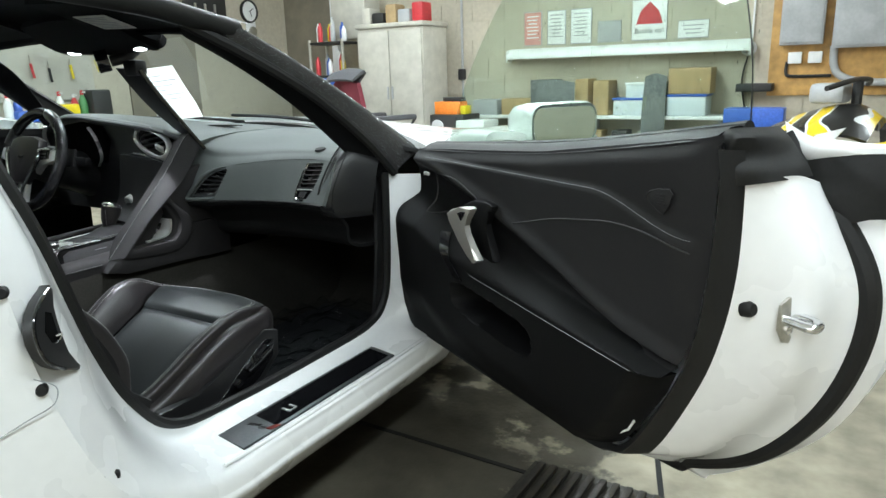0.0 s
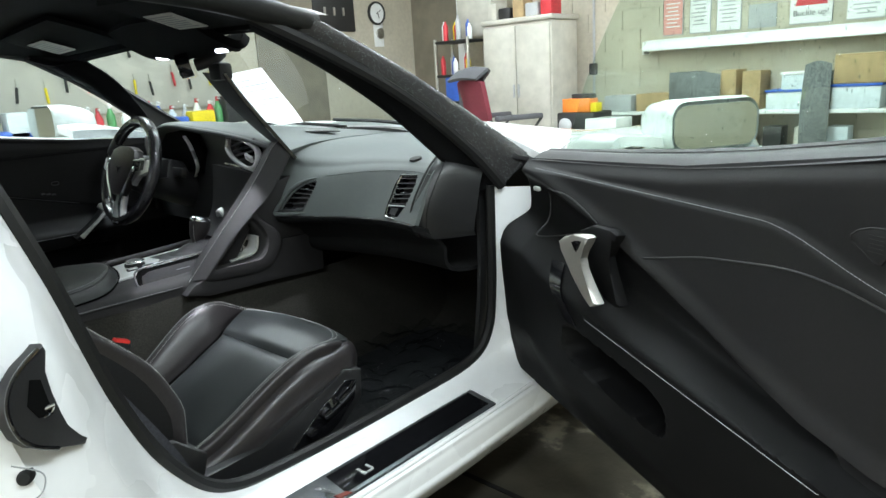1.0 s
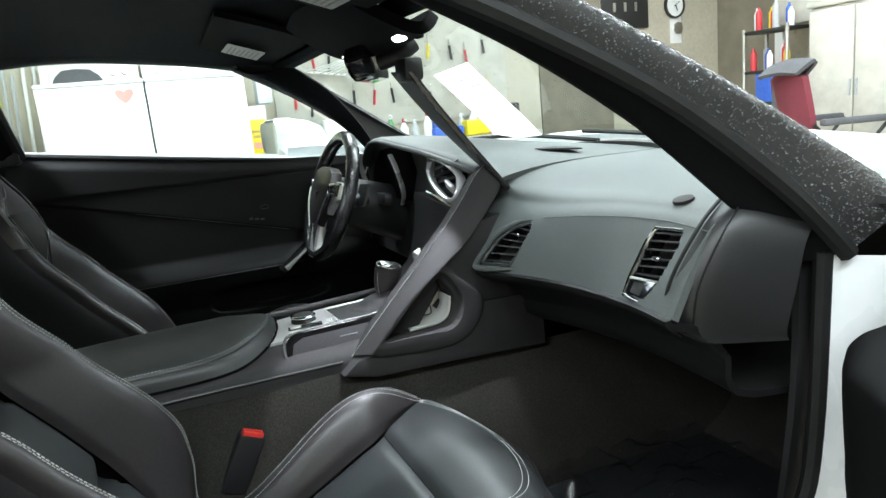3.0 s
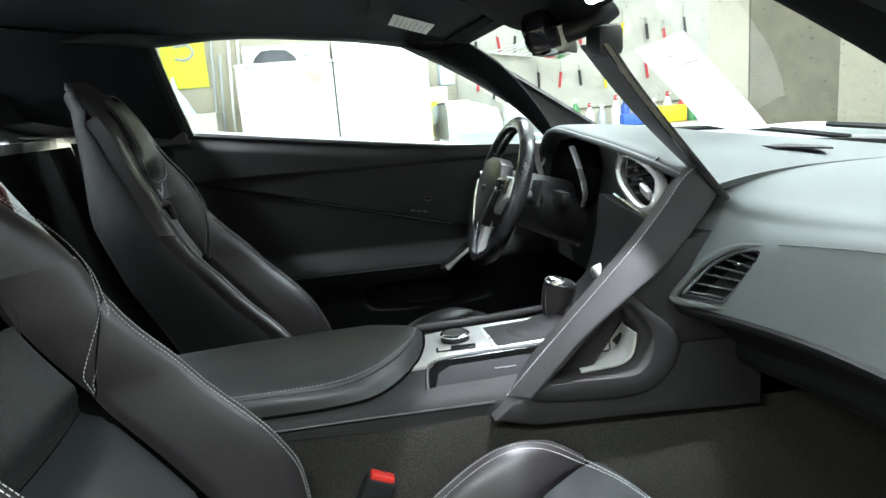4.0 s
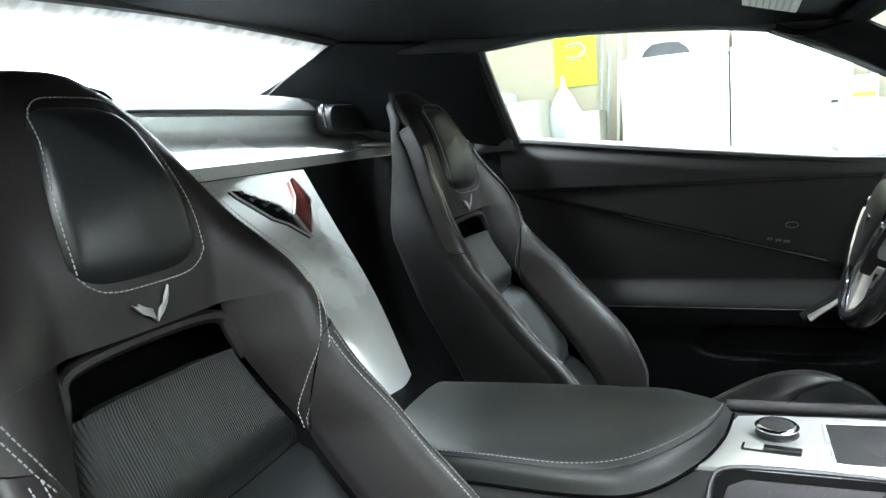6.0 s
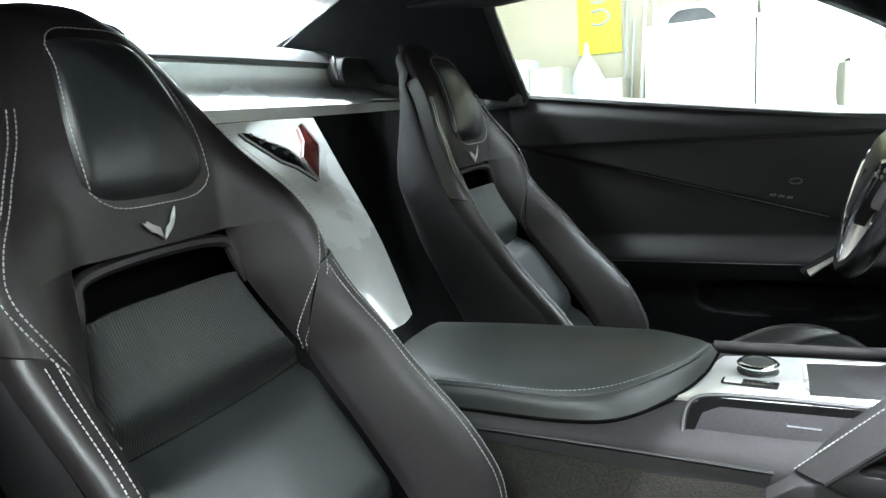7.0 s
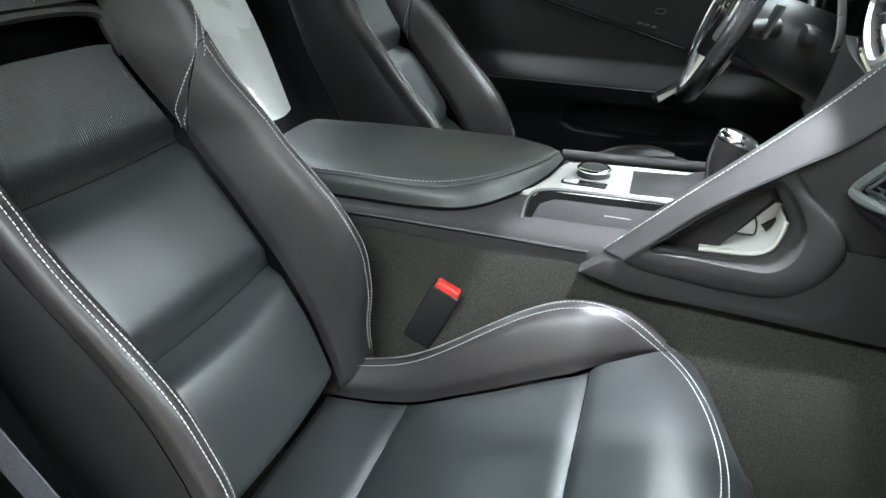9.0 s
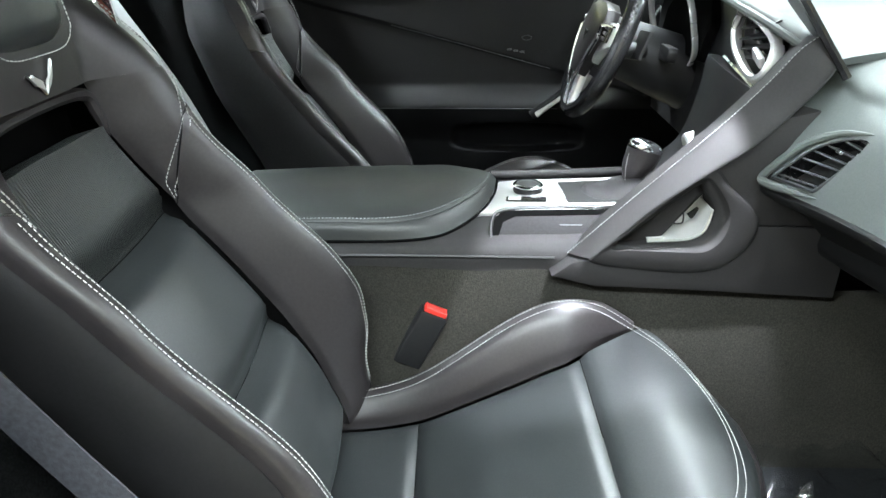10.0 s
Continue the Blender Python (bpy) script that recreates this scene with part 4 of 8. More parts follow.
def build_seat():
    seat = new("front_seat")
    seat.parent = car
    seat["label"] = "black leather bucket seat with grey double stitching"
    mix = lambda a, b, t: a + (b - a) * t
    # middle of the backrest, three panels
    for k, (z0, z1, m) in enumerate(((0.345, 0.5285, LEATHER_C), (0.5295, 0.6905, LEATHER_C), (0.6915, 0.812, LEATHER_RIB))):
        def dom(p, q, z0=z0, z1=z1, k=k):
            x = mix(-1, 1, p)
            z = mix(z0, z1, q)
            if k == 2:
                z -= 0.006 * q * abs(x) ** 4
            return x * (bc(z) - 0.001), z
        part("backrest_panel", pad(back_at, dom, 30, 26, 0.27, z1 - z0, 0.007, 0.028, 0.018, seams=(1, 1, 1, k < 2)), m, seat, "black perforated leather centre panel")
    # Near-black backing sheet paints the shade inside the slot.
    part("back_recess_shade", bm_grid([[back_at(x * 0.118, z) + V(0, -0.072, 0) for x in np.linspace(-1, 1, 9)] for z in np.linspace(0.76, 0.88, 6)], thick=0.01), SHADE_SCREEN_BLACK, seat, "harness slot backing, near-black to paint its shade")
    thread = bmesh.new()
    span = [k / 60 for k in range(61)]
    for sx in (1, -1):
        # lower bolster
        def dom(p, q, sx=sx):
            z = mix(0.335, wing_z(p) - 0.001, q)
            return sx * mix(bc(z) + 0.001, ease(bw, z), p), z
        shape, seams = (0.17, 0.4, 0.007, 0.006, 0.008), (1, 1, 1, 0)
        part("back_bolster", pad(back_at, dom, 44, 32, *shape, thick=0.014, seams=seams), LEATHER, seat, "black leather side bolster")
        sewn([[(p, mix(0.10, 0.985, f)) for f in span] for p in (0.70, 0.79)], back_at, dom, *shape, seams=seams, into=thread)
        # shoulder of the yoke beside the slot
        def dom(p, q, sx=sx):
            z = mix(wing_z(p) + 0.001, 0.860, q)
            return sx * mix(bc(z) + 0.001, ease(bw, z), p), z
        shape, seams = (0.09, 0.15, 0.004, 0.005, 0.006), (1, 1, 0, 0)
        part("shoulder_wing", pad(back_at, dom, 22, 18, *shape, thick=0.02, seams=seams), LEATHER, seat, "black leather shoulder wing")
        for o in (0.0, 0.009):
            line = spl([(0.130 + o, 0.700, 0), (0.147 + o, 0.759, 0), (0.168 + o, 0.803, 0), (0.187 + o * 0.8, 0.850, 0), (0.178 + o * 0.8, 0.885, 0), (0.150 + o * 0.8, 0.924, 0), (0.122 + o * 0.8, 0.968, 0), (0.108 + o * 0.7, 1.0, 0)], 80)
            stitches([back_at(sx * p.x, p.y) + V(0, 0.0060, 0.0040) for p in line], into=thread)
    # upper yoke under the headrest and the head section, one upholstered piece
    def dom(p, q):
        z = mix(0.860, 1.118, q)
        return mix(-1, 1, p) * ease(bw, z), z
    shape, seams = (0.3, 0.28, 0.004, 0.005, 0.006), (1, 1, 0, 1)
    part("headrest", pad(back_at, dom, 36, 34, *shape, thick=0.016, seams=seams), LEATHER, seat, "black leather headrest section")
    part("stitching", thread, THREAD, seat, "grey double stitching on bolsters and yoke")
    # bottom of the yoke rolls into the slot
    rim = spl([back_at(-0.108, 0.792), back_at(-0.104, 0.822), back_at(-0.088, 0.846), back_at(0, 0.853), back_at(0.088, 0.846), back_at(0.104, 0.822), back_at(0.108, 0.792)], 48)
    part("slot_lip", bm_tube([p + V(0, -0.007, 0) for p in rim], [0.0075 * min(1.0, 0.15 + min(k, 47 - k) / 7) for k in range(48)], 8), LEATHER, seat)
    # headrest cushion
    def dom(p, q):
        z = mix(0.902, 1.082, q)
        x = mix(-1, 1, p)
        z += 0.020 * (abs(x) ** 5) * (1 - 2 * q)
        return x * mix(0.074, 0.054, q) * (1 + 0.10 * math.sin(math.pi * min(1, q * 1.15))), z
    raised = lambda x, z: back_at(x, z) + V(0, 0.009, 0.003)
    part("headrest_pad", pad(raised, dom, 26, 24, 0.17, 0.2, 0.010, 0.012, 0.012, thick=0.02), LEATHER_C, seat, "padded black headrest insert")
    ring = []
    for k in range(81):
        s = k / 80 * 4
        e, f = int(s) % 4, s - int(s)
        p, q = ((f, 0), (1, f), (1 - f, 1), (0, 1 - f))[e]
        ring.append(raised(*dom(p, q)) + V(0, 0.004, -0.001))
    part("stitching", stitches(ring), THREAD, seat, "grey stitching round the headrest insert")
    # flag badge on the yoke
    o = back_at(0, 0.882) + V(0, 0.006, 0)
    bt = Matrix.Translation(o) @ Matrix(((-1, 0, 0, 0), (0, 0, 1, 0), (0, 1, 0, 0), (0, 0, 0, 1)))
    bm = bm_prism([(0.0, -0.017), (0.005, -0.004), (0.011, 0.000), (0.013, 0.006), (0.019, 0.016), (0.017, 0.006), (0.015, -0.001), (0.009, -0.008)], 0.003, bt, 0.0008)
    bm_prism([(0.0, -0.017), (-0.008, -0.008), (-0.015, -0.006), (-0.027, 0.007), (-0.020, 0.003), (-0.018, 0.006), (-0.011, 0.000), (-0.004, -0.002)], 0.003, bt, 0.0008, into=bm)
    part("seat_badge", bm, SATIN, seat, "small chrome crossed-flag badge")
    # back shell
    rows = []
    for z in np.linspace(0.30, 1.082, 30):
        w = ease(bw, z)
        f0, f1 = back_at(-w, max(z, 0.335)), back_at(w, max(z, 0.335))
        yb = min(shell_y(z), f0.y - 0.02, f1.y - 0.02)
        near = lambda e, k: e + (yb - e) * k
        loop = [V(f0.x * 0.985, f0.y - 0.003, z), V(f0.x * 1.012, near(f0.y, 0.16), z), V(-w * 1.015, near(f0.y, 0.45), z), V(-w * 0.94, near(f0.y, 0.92), z), V(-w * 0.6, yb - 0.016, z), V(0, yb - 0.022, z), V(w * 0.6, yb - 0.016, z), V(w * 0.94, near(f1.y, 0.92), z), V(w * 1.015, near(f1.y, 0.45), z), V(f1.x * 1.012, near(f1.y, 0.16), z), V(f1.x * 0.985, f1.y - 0.003, z)]
        rows.append(spl(loop, 28))
    last = rows[-1]
    ym = sum(p.y for p in last) / len(last)
    for k, h in ((0.97, 0.007), (0.88, 0.013), (0.72, 0.018), (0.45, 0.021), (0.05, 0.022)):
        rows.append([V(p.x * k, ym + (p.y - ym) * k, p.z + h) for p in last])
    part("back_shell", bm_grid(rows), SHELL_SHADED, seat, "black seat back shell, shade put in its colour")
    # cushion centre panels
    for k, (y0, y1, m) in enumerate(((0.235, 0.3595, LEATHER_C), (0.3605, 0.5975, LEATHER_C), (0.5985, 0.771, LEATHER_C))):
        def dom(p, q, y0=y0, y1=y1, k=k):
            x = mix(-1, 1, p)
            y = mix(y0, y1, q)
            lim = cc(y)
            return x * min(lim - 0.001, ease(cw, y) - 0.001), y
        part("cushion_panel", pad(cush_at, dom, 24, 28, 0.26, y1 - y0, 0.006, 0.007, 0.008, axis=2, seams=(k < 2, k < 2, 1, k < 2)), m, seat, ("black perforated leather cushion panel", "black ribbed leather cushion panel", "smooth black leather cushion front")[k])
    cth = bmesh.new()
    for sx in (1, -1):
        def dom(p, q, sx=sx):
            y = mix(0.225, 0.684, q)
            return sx * mix(min(cc(y) + 0.001, ease(cw, y) - 0.006), ease(cw, y), p), y
        shape = (0.09, 0.45, 0.006, 0.006, 0.008)
        part("cushion_bolster", pad(cush_at, dom, 40, 22, *shape, axis=2, thick=0.005, seams=(1, 1, 1, 0)), LEATHER, seat, "black leather cushion bolster")
    edge = [cush_at(-ease(cw, y), y) for y in np.linspace(0.225, 0.772, 36)] + [cush_at(x, 0.775) for x in np.linspace(-0.04, 0.04, 5)] + [cush_at(ease(cw, y), y) for y in np.linspace(0.772, 0.225, 36)]
    outline = [(-ease(cw, y), y) for y in np.linspace(0.235, 0.764, 90)] + [(x, 0.774) for x in np.linspace(-0.06, 0.06, 8)] + [(ease(cw, y), y) for y in np.linspace(0.764, 0.235, 90)]
    for o in (0.018, 0.026):
        line = []
        for x, y in outline:
            d = V(-x, min(0, 0.52 - y), 0).normalized() * o
            u, v, h = x + d.x, y + d.y, 0.003
            n = (cush_at(u + h, v) - cush_at(u - h, v)).cross(cush_at(u, v + h) - cush_at(u, v - h)).normalized()
            line.append(cush_at(u, v) + n * (0.0066 + 0.0022 * max(0.0, min(1.0, (y - 0.63) / 0.05))))
        for _ in range(3):
            line = [line[0]] + [(line[k - 1] + line[k] * 2 + line[k + 1]) / 4 for k in range(1, len(line) - 1)] + [line[-1]]
        for _ in range(2):
            line = line[:4] + [sum(line[k - 4:k + 5], V(0, 0, 0)) / 9 for k in range(4, len(line) - 4)] + line[-4:]
        stitches(line, into=cth)
    part("stitching", cth, THREAD, seat, "grey double stitching along the cushion edge")
    # side skirt of the cushion
    rows = []
    for i, (dx, dz) in enumerate(((-0.004, 0.004), (0.012, -0.004), (0.020, -0.03), (0.014, -0.075), (-0.02, -0.14))):
        row = []
        for p in edge:
            n = V(p.x / 0.22, max(0, (p.y - 0.55) / 0.2), 0)
            n = n.normalized() if n.length > 0 else n
            row.append(p + n * dx + V(0, 0, dz if i < 4 else 0.27 - p.z))
        rows.append(row)
    part("cushion_skirt", bm_grid(net(rows, 14, 90)), LEATHER, seat, "black leather cushion side")
    return seat


def seat_base(seat, sx):
    """Plastic base cover; sx is the side with the switches."""
    out = [(0.20, 0.21), (0.30, 0.345), (0.44, 0.335), (0.56, 0.385), (0.66, 0.425), (0.705, 0.41), (0.70, 0.345), (0.64, 0.295), (0.48, 0.225), (0.36, 0.205)]
    m = Matrix(((0, 0, sx, sx * 0.222), (1, 0, 0, 0), (0, 1, 0, 0), (0, 0, 0, 1)))
    cover = part("base_cover", bm_prism(out, 0.022, m, 0.006), TRIM, seat, "dark grey plastic seat base cover")
    inner = [(0.50, 0.305), (0.58, 0.362), (0.655, 0.402), (0.685, 0.392), (0.675, 0.352), (0.625, 0.312), (0.53, 0.268)]
    part("switch_bezel", bm_prism(inner, 0.004, m @ pose(0, 0, 0.021), 0.001), GLOSSY, cover, "black switch bezel")
    for y, z, w in ((0.548, 0.325, 0.022), (0.590, 0.352, 0.024), (0.640, 0.374, 0.04)):
        part("seat_switch", bm_prism(rounded(w, 0.020, 0.007), 0.016, m @ pose(y, z, 0.024, 0, 0, 28), 0.004), GLOSSY, cover, "glossy black seat switch")
    part("seat_frame", bm_box((0, 0.45, 0.245), (0.36, 0.46, 0.07), 0.01), TRIM, seat)
    part("seat_rail", bm_box((sx * 0.17, 0.47, 0.212), (0.04, 0.56, 0.022), 0.004), TRIM, seat)


seat = build_seat()
seat.matrix_world = Matrix.Translation((0.419, 0, 0.004))
INBOARD[0] = 1
dseat = build_seat()
dseat.matrix_world = Matrix.Translation((-0.402, -0.002, 0.0))
seat_base(seat, 1)
seat_base(dseat, -1)
dseat["label"] = "black leather driver bucket seat with grey stitching"

# side hinge cover and belt webbing beside the passenger seat
part("hinge_cover", bm_prism([(0.17, 0.28), (0.30, 0.30), (0.325, 0.38), (0.27, 0.43), (0.20, 0.44), (0.14, 0.40)], 0.016, Matrix(((0, 0, 1, 0.225), (1, 0, 0, 0), (0, 1, 0, 0), (0, 0, 0, 1))), 0.006), TRIM, seat, "grey plastic hinge cover")
part("recline_lever", bm_prism(rounded(0.06, 0.026, 0.008), 0.022, Matrix(((0, 0, 1, 0.238), (1, 0, 0, 0.235), (0, 1, 0, 0.38), (0, 0, 0, 1))), 0.004), TRIM, seat)
part("belt_webbing", bm_grid(net([[(0.712, 0.055, 0.73), (0.712, 0.085, 0.75)], [(0.704, 0.095, 0.645), (0.704, 0.130, 0.662)], [(0.698, 0.160, 0.53), (0.698, 0.195, 0.55)], [(0.690, 0.225, 0.40), (0.690, 0.262, 0.42)], [(0.682, 0.262, 0.30), (0.685, 0.30, 0.30)]], 24, 4), thick=0.0015), BLUEGREY, car, "grey seat belt webbing")

# buckle of the passenger belt
buckle = new("belt_buckle")
buckle.parent = car
bmx = pose(0.184, 0.376, 0.462, -25, 6, 0) @ Matrix.Scale(0.84, 4)
part("buckle_body", bm_prism(rounded(0.028, 0.055, 0.006), 0.13, bmx @ pose(0, 0, -0.105), 0.004), TRIM, buckle, "black buckle body")
part("release_button", bm_prism(rounded(0.02, 0.044, 0.003), 0.012, bmx @ pose(0, 0, 0.022), 0.003), RED, buckle, "red release button")

# ---- centre console ----
arm = net([
    [(0.130, 0.05, 0.572), (0.136, 0.20, 0.579), (0.137, 0.32, 0.581), (0.122, 0.395, 0.586), (0.06, 0.450, 0.594), (-0.02, 0.482, 0.599), (-0.10, 0.493, 0.600)],
    [(0.122, 0.05, 0.600), (0.127, 0.20, 0.606), (0.126, 0.31, 0.606), (0.108, 0.378, 0.610), (0.05, 0.432, 0.614), (-0.03, 0.470, 0.613), (-0.105, 0.484, 0.608)],
    [(0.095, 0.05, 0.618), (0.098, 0.20, 0.622), (0.092, 0.29, 0.623), (0.070, 0.35, 0.625), (0.02, 0.405, 0.625), (-0.05, 0.45, 0.621), (-0.115, 0.468, 0.612)],
    [(0.02, 0.05, 0.628), (0.02, 0.18, 0.631), (0.01, 0.27, 0.631), (-0.01, 0.33, 0.630), (-0.05, 0.38, 0.628), (-0.09, 0.42, 0.622), (-0.13, 0.44, 0.612)],
    [(-0.08, 0.05, 0.622), (-0.09, 0.18, 0.625), (-0.10, 0.26, 0.624), (-0.11, 0.31, 0.623), (-0.12, 0.35, 0.620), (-0.135, 0.39, 0.616), (-0.15, 0.41, 0.608)],
    [(-0.155, 0.05, 0.585), (-0.16, 0.18, 0.59), (-0.165, 0.26, 0.59), (-0.167, 0.31, 0.59), (-0.168, 0.35, 0.59), (-0.168, 0.39, 0.588), (-0.167, 0.42, 0.585)]], 41, 48)
for i, row in enumerate(arm):
    # the lid is drawn in along its sewn seam
    for p in row:
        p.x -= 0.0025 * math.exp(-((i - 8) / 1.3) ** 2)
armrest = part("armrest", bm_grid(arm), ARMPAD, car, "black padded console armrest lid")
part("armrest_seam", bm_tube([p + V(0.0006, 0.0004, 0.0006) for p in arm[8]], 0.0014, 6), TRIM, armrest, "seam of the armrest")
part("stitching", stitches([p + V(0.0006, 0.0004, 0.0012) for p in arm[10]], 0.006, r=0.0006), INK, armrest, "grey stitch line of the armrest")
part("lid_gap", bm_tube([p + V(0.001, 0.002, -0.001) for p in arm[0]], 0.0022, 6), SHADE_SCREEN_BLACK, armrest, "dark gap under the lid")
con = part("console_body", bm_grid(net([
    [(0.150, 0.03, 0.535), (0.155, 0.25, 0.545), (0.154, 0.56, 0.530), (0.146, 0.86, 0.505), (0.144, 1.0, 0.50)],
    [(0.148, 0.03, 0.555), (0.152, 0.25, 0.565), (0.150, 0.58, 0.560), (0.142, 0.86, 0.535), (0.14, 1.0, 0.54)],
    [(0.130, 0.03, 0.566), (0.137, 0.25, 0.576), (0.130, 0.48, 0.580), (0.130, 0.70, 0.582), (0.13, 1.0, 0.60)],
    [(0.085, 0.03, 0.575), (0.10, 0.25, 0.584), (0.060, 0.48, 0.589), (0.060, 0.70, 0.596), (0.06, 1.0, 0.66)],
    [(-0.16, 0.03, 0.575), (-0.165, 0.25, 0.584), (-0.155, 0.48, 0.582), (-0.155, 0.70, 0.584), (-0.15, 1.0, 0.66)],
    [(-0.172, 0.03, 0.53), (-0.175, 0.25, 0.53), (-0.175, 0.5, 0.53), (-0.175, 0.86, 0.52), (-0.175, 1.0, 0.52)]], 40, 40)), CONSOLE, car, "black vinyl centre console")
plate = part("shifter_plate", bm_prism([(0.056, 0.446), (0.030, 0.458), (-0.060, 0.486), (-0.100, 0.494), (-0.122, 0.500), (-0.128, 0.530), (-0.130, 0.62), (-0.126, 0.80), (0.056, 0.80), (0.056, 0.60)], 0.006, Matrix(((1, 0, 0, 0), (0, 1, 0, 0), (0.05, 0.035, 1, 0.570), (0, 0, 0, 1))), 0.002), SATIN, car, "brushed silver shifter plate")
part("console_rail", bm_tube(spl([(-0.146, 0.485, 0.592), (-0.148, 0.60, 0.594), (-0.148, 0.80, 0.603)], 16), 0.009, 10), CONSOLE, con, "black rail beside the plate")
part("drive_knob", bm_lathe([(0.026, 0), (0.027, 0.003), (0.025, 0.005), (0.0255, 0.012), (0.020, 0.0145), (0.014, 0.0135), (0.004, 0.0135)], pose(-0.058, 0.548, 0.592), 28), TRIM, plate, "ribbed black drive mode knob")
part("knob_ring", bm_lathe([(0.0265, 0), (0.027, 0.002), (0.0245, 0.0042), (0.021, 0.0045), (0.021, 0.0)], pose(-0.058, 0.548, 0.603), 28), CHROME, plate, "chrome ring")
part("switch_cap", bm_prism(rounded(0.07, 0.018, 0.003), 0.003, pose(-0.004, 0.540, 0.5955, 2, -3, 80), 0.001), GLOSSY, plate, "black console switches")
part("switch_cap", bm_prism(rounded(0.022, 0.014, 0.002), 0.002, pose(-0.006, 0.520, 0.5975, 2, -3, 80), 0.0005), SATIN, plate, "silver switch cap")
bp_ = [V(0.030, 0.606, 0.5985), V(-0.100, 0.606, 0.592), V(-0.112, 0.79, 0.598), V(0.034, 0.79, 0.6055)]
part("boot_frame", bm_tube([bp_[0], (bp_[0] + bp_[1]) / 2, bp_[1], (bp_[1] + bp_[2]) / 2, bp_[2], (bp_[2] + bp_[3]) / 2, bp_[3], (bp_[3] + bp_[0]) / 2], 0.004, 8, closed=True), SATIN, plate, "silver rim of the shifter opening")
part("boot_well", bm_grid([[bp_[0] + V(0, 0, 0.002), bp_[1] + V(0, 0, 0.002)], [bp_[3] + V(0, 0, 0.002), bp_[2] + V(0, 0, 0.002)]], thick=0.001), RUBBER, plate)
rows = []
for i in range(30):
    q = i / 29
    y = 0.612 + 0.172 * q
    row = []
    for j in range(21):
        u = -1 + j / 10
        g = math.exp(-((y - 0.728) / 0.05) ** 2)
        z = 0.597 + 0.05 * (-0.040 + u * 0.06) + 0.035 * (y - 0.605) + (1 - abs(u) ** 2.5) * (0.001 + 0.028 * g) + 0.0018 * math.sin(40 * (y - 0.3 * u * u * 0.1) * 6.28 / 1.6) * (1 - abs(u)) * min(1.0, 6 * q * (1 - q))
        row.append(V(-0.040 + u * (0.064 - 0.012 * g), y, z))
    rows.append(row)
boot = part("shifter_boot", bm_grid(rows), mat("boot_leather", (0.014, 0.013, 0.014), 0.7, spec=0.25, noise_scale=200, bump=0.3, bump_scale=500, bump_kind="voronoi", dist=0.0006), plate, "folded black leather shifter boot")
sh = new("shift_lever")
sh.parent = car
sh["label"] = "black leather and satin silver shift lever"
sm = pose(-0.042, 0.728, 0.606, -8, 0, 0)
part("lever_collar", bm_lathe([(0.012, -0.02), (0.012, 0.002), (0.016, 0.005), (0.016, 0.011), (0.013, 0.015)], sm, 20), CHROME, sh, "chrome collar")
rows = []
for h, wx, wy, oy in ((0.012, 0.012, 0.013, -0.003), (0.022, 0.016, 0.019, -0.001), (0.038, 0.020, 0.026, 0.002), (0.054, 0.0225, 0.030, 0.006), (0.074, 0.0225, 0.031, 0.008)):
    rows.append([sm @ V(wx * math.cos(a), oy + wy * math.sin(a), h) for a in np.linspace(0, 2 * math.pi, 25)[:-1]])
part("knob_grip", bm_grid(net([r + r[:1] for r in rows], 16, 33)), LEATHER, sh, "black leather grip")
part("stitching", stitches([sm @ V(0.0165 * k_, -0.0185 * k_ * 1.05 - 0.001, h_) for h_, k_ in ((0.016, 0.78), (0.028, 0.98), (0.042, 1.13), (0.056, 1.18), (0.066, 1.17))], 0.004, 0.0028, 0.0006), THREAD, sh, "pale stitching on the grip")
rows = []
for h, s_ in ((0.0725, 1.0), (0.075, 1.01), (0.080, 0.94), (0.084, 0.80), (0.0865, 0.55), (0.0875, 0.1)):
    rows.append([sm @ V(0.0225 * s_ * math.cos(a), 0.008 + 0.031 * s_ * math.sin(a), h - 0.16 * 0.031 * s_ * math.sin(a)) for a in np.linspace(0, 2 * math.pi, 25)[:-1]])
part("knob_cap", bm_grid(rows, closed=True), CHROME, sh, "satin silver knob cap")
# flap on the passenger flank of the console
fm = Matrix(((0.0, -0.62, 0.78, 0.106), (1, 0, 0, 0), (0, 0.78, 0.62, 0.594), (0, 0, 0, 1)))
flap = part("storage_flap", bm_prism([(0.475, -0.030), (0.48, 0.008), (0.50, 0.022), (0.70, 0.026), (0.68, -0.028)], 0.004, fm, 0.002), mat("flap_vinyl", (0.018, 0.017, 0.018), 0.75, spec=0.2, noise_scale=300, bump=0.2, bump_scale=900, dist=0.0005), car, "black storage flap on the console side")
part("flap_rim", bm_tube(spl([fm @ V(0.472, -0.03, 0.005), fm @ V(0.474, 0.005, 0.005), fm @ V(0.492, 0.024, 0.005), fm @ V(0.56, 0.029, 0.005), fm @ V(0.69, 0.030, 0.005)], 24), 0.003, 6), TRIM, flap)
# Near-black patch laid on the flap paints the slot's shade.
part("flap_slot_shade", bm_prism([(0.474, -0.026), (0.478, 0.010), (0.492, 0.0235), (0.69, 0.0275), (0.69, 0.018), (0.512, 0.014), (0.492, 0.004), (0.482, -0.026)], 0.0008, fm @ pose(0, 0, 0.0042)), SHADE_SCREEN_BLACK, flap, "near-black patch painting the slot shade behind the flap")
part("flap_mark", bm_box((0.60, 0.0, 0.0046), (0.035, 0.0016, 0.0008), m=fm), DARKMETAL, flap)
part("knee_trim", bm_tube(spl([(0.153, 0.03, 0.553), (0.157, 0.25, 0.564), (0.154, 0.57, 0.560)], 30), 0.0022, 6), TRIM, con, "console seam")

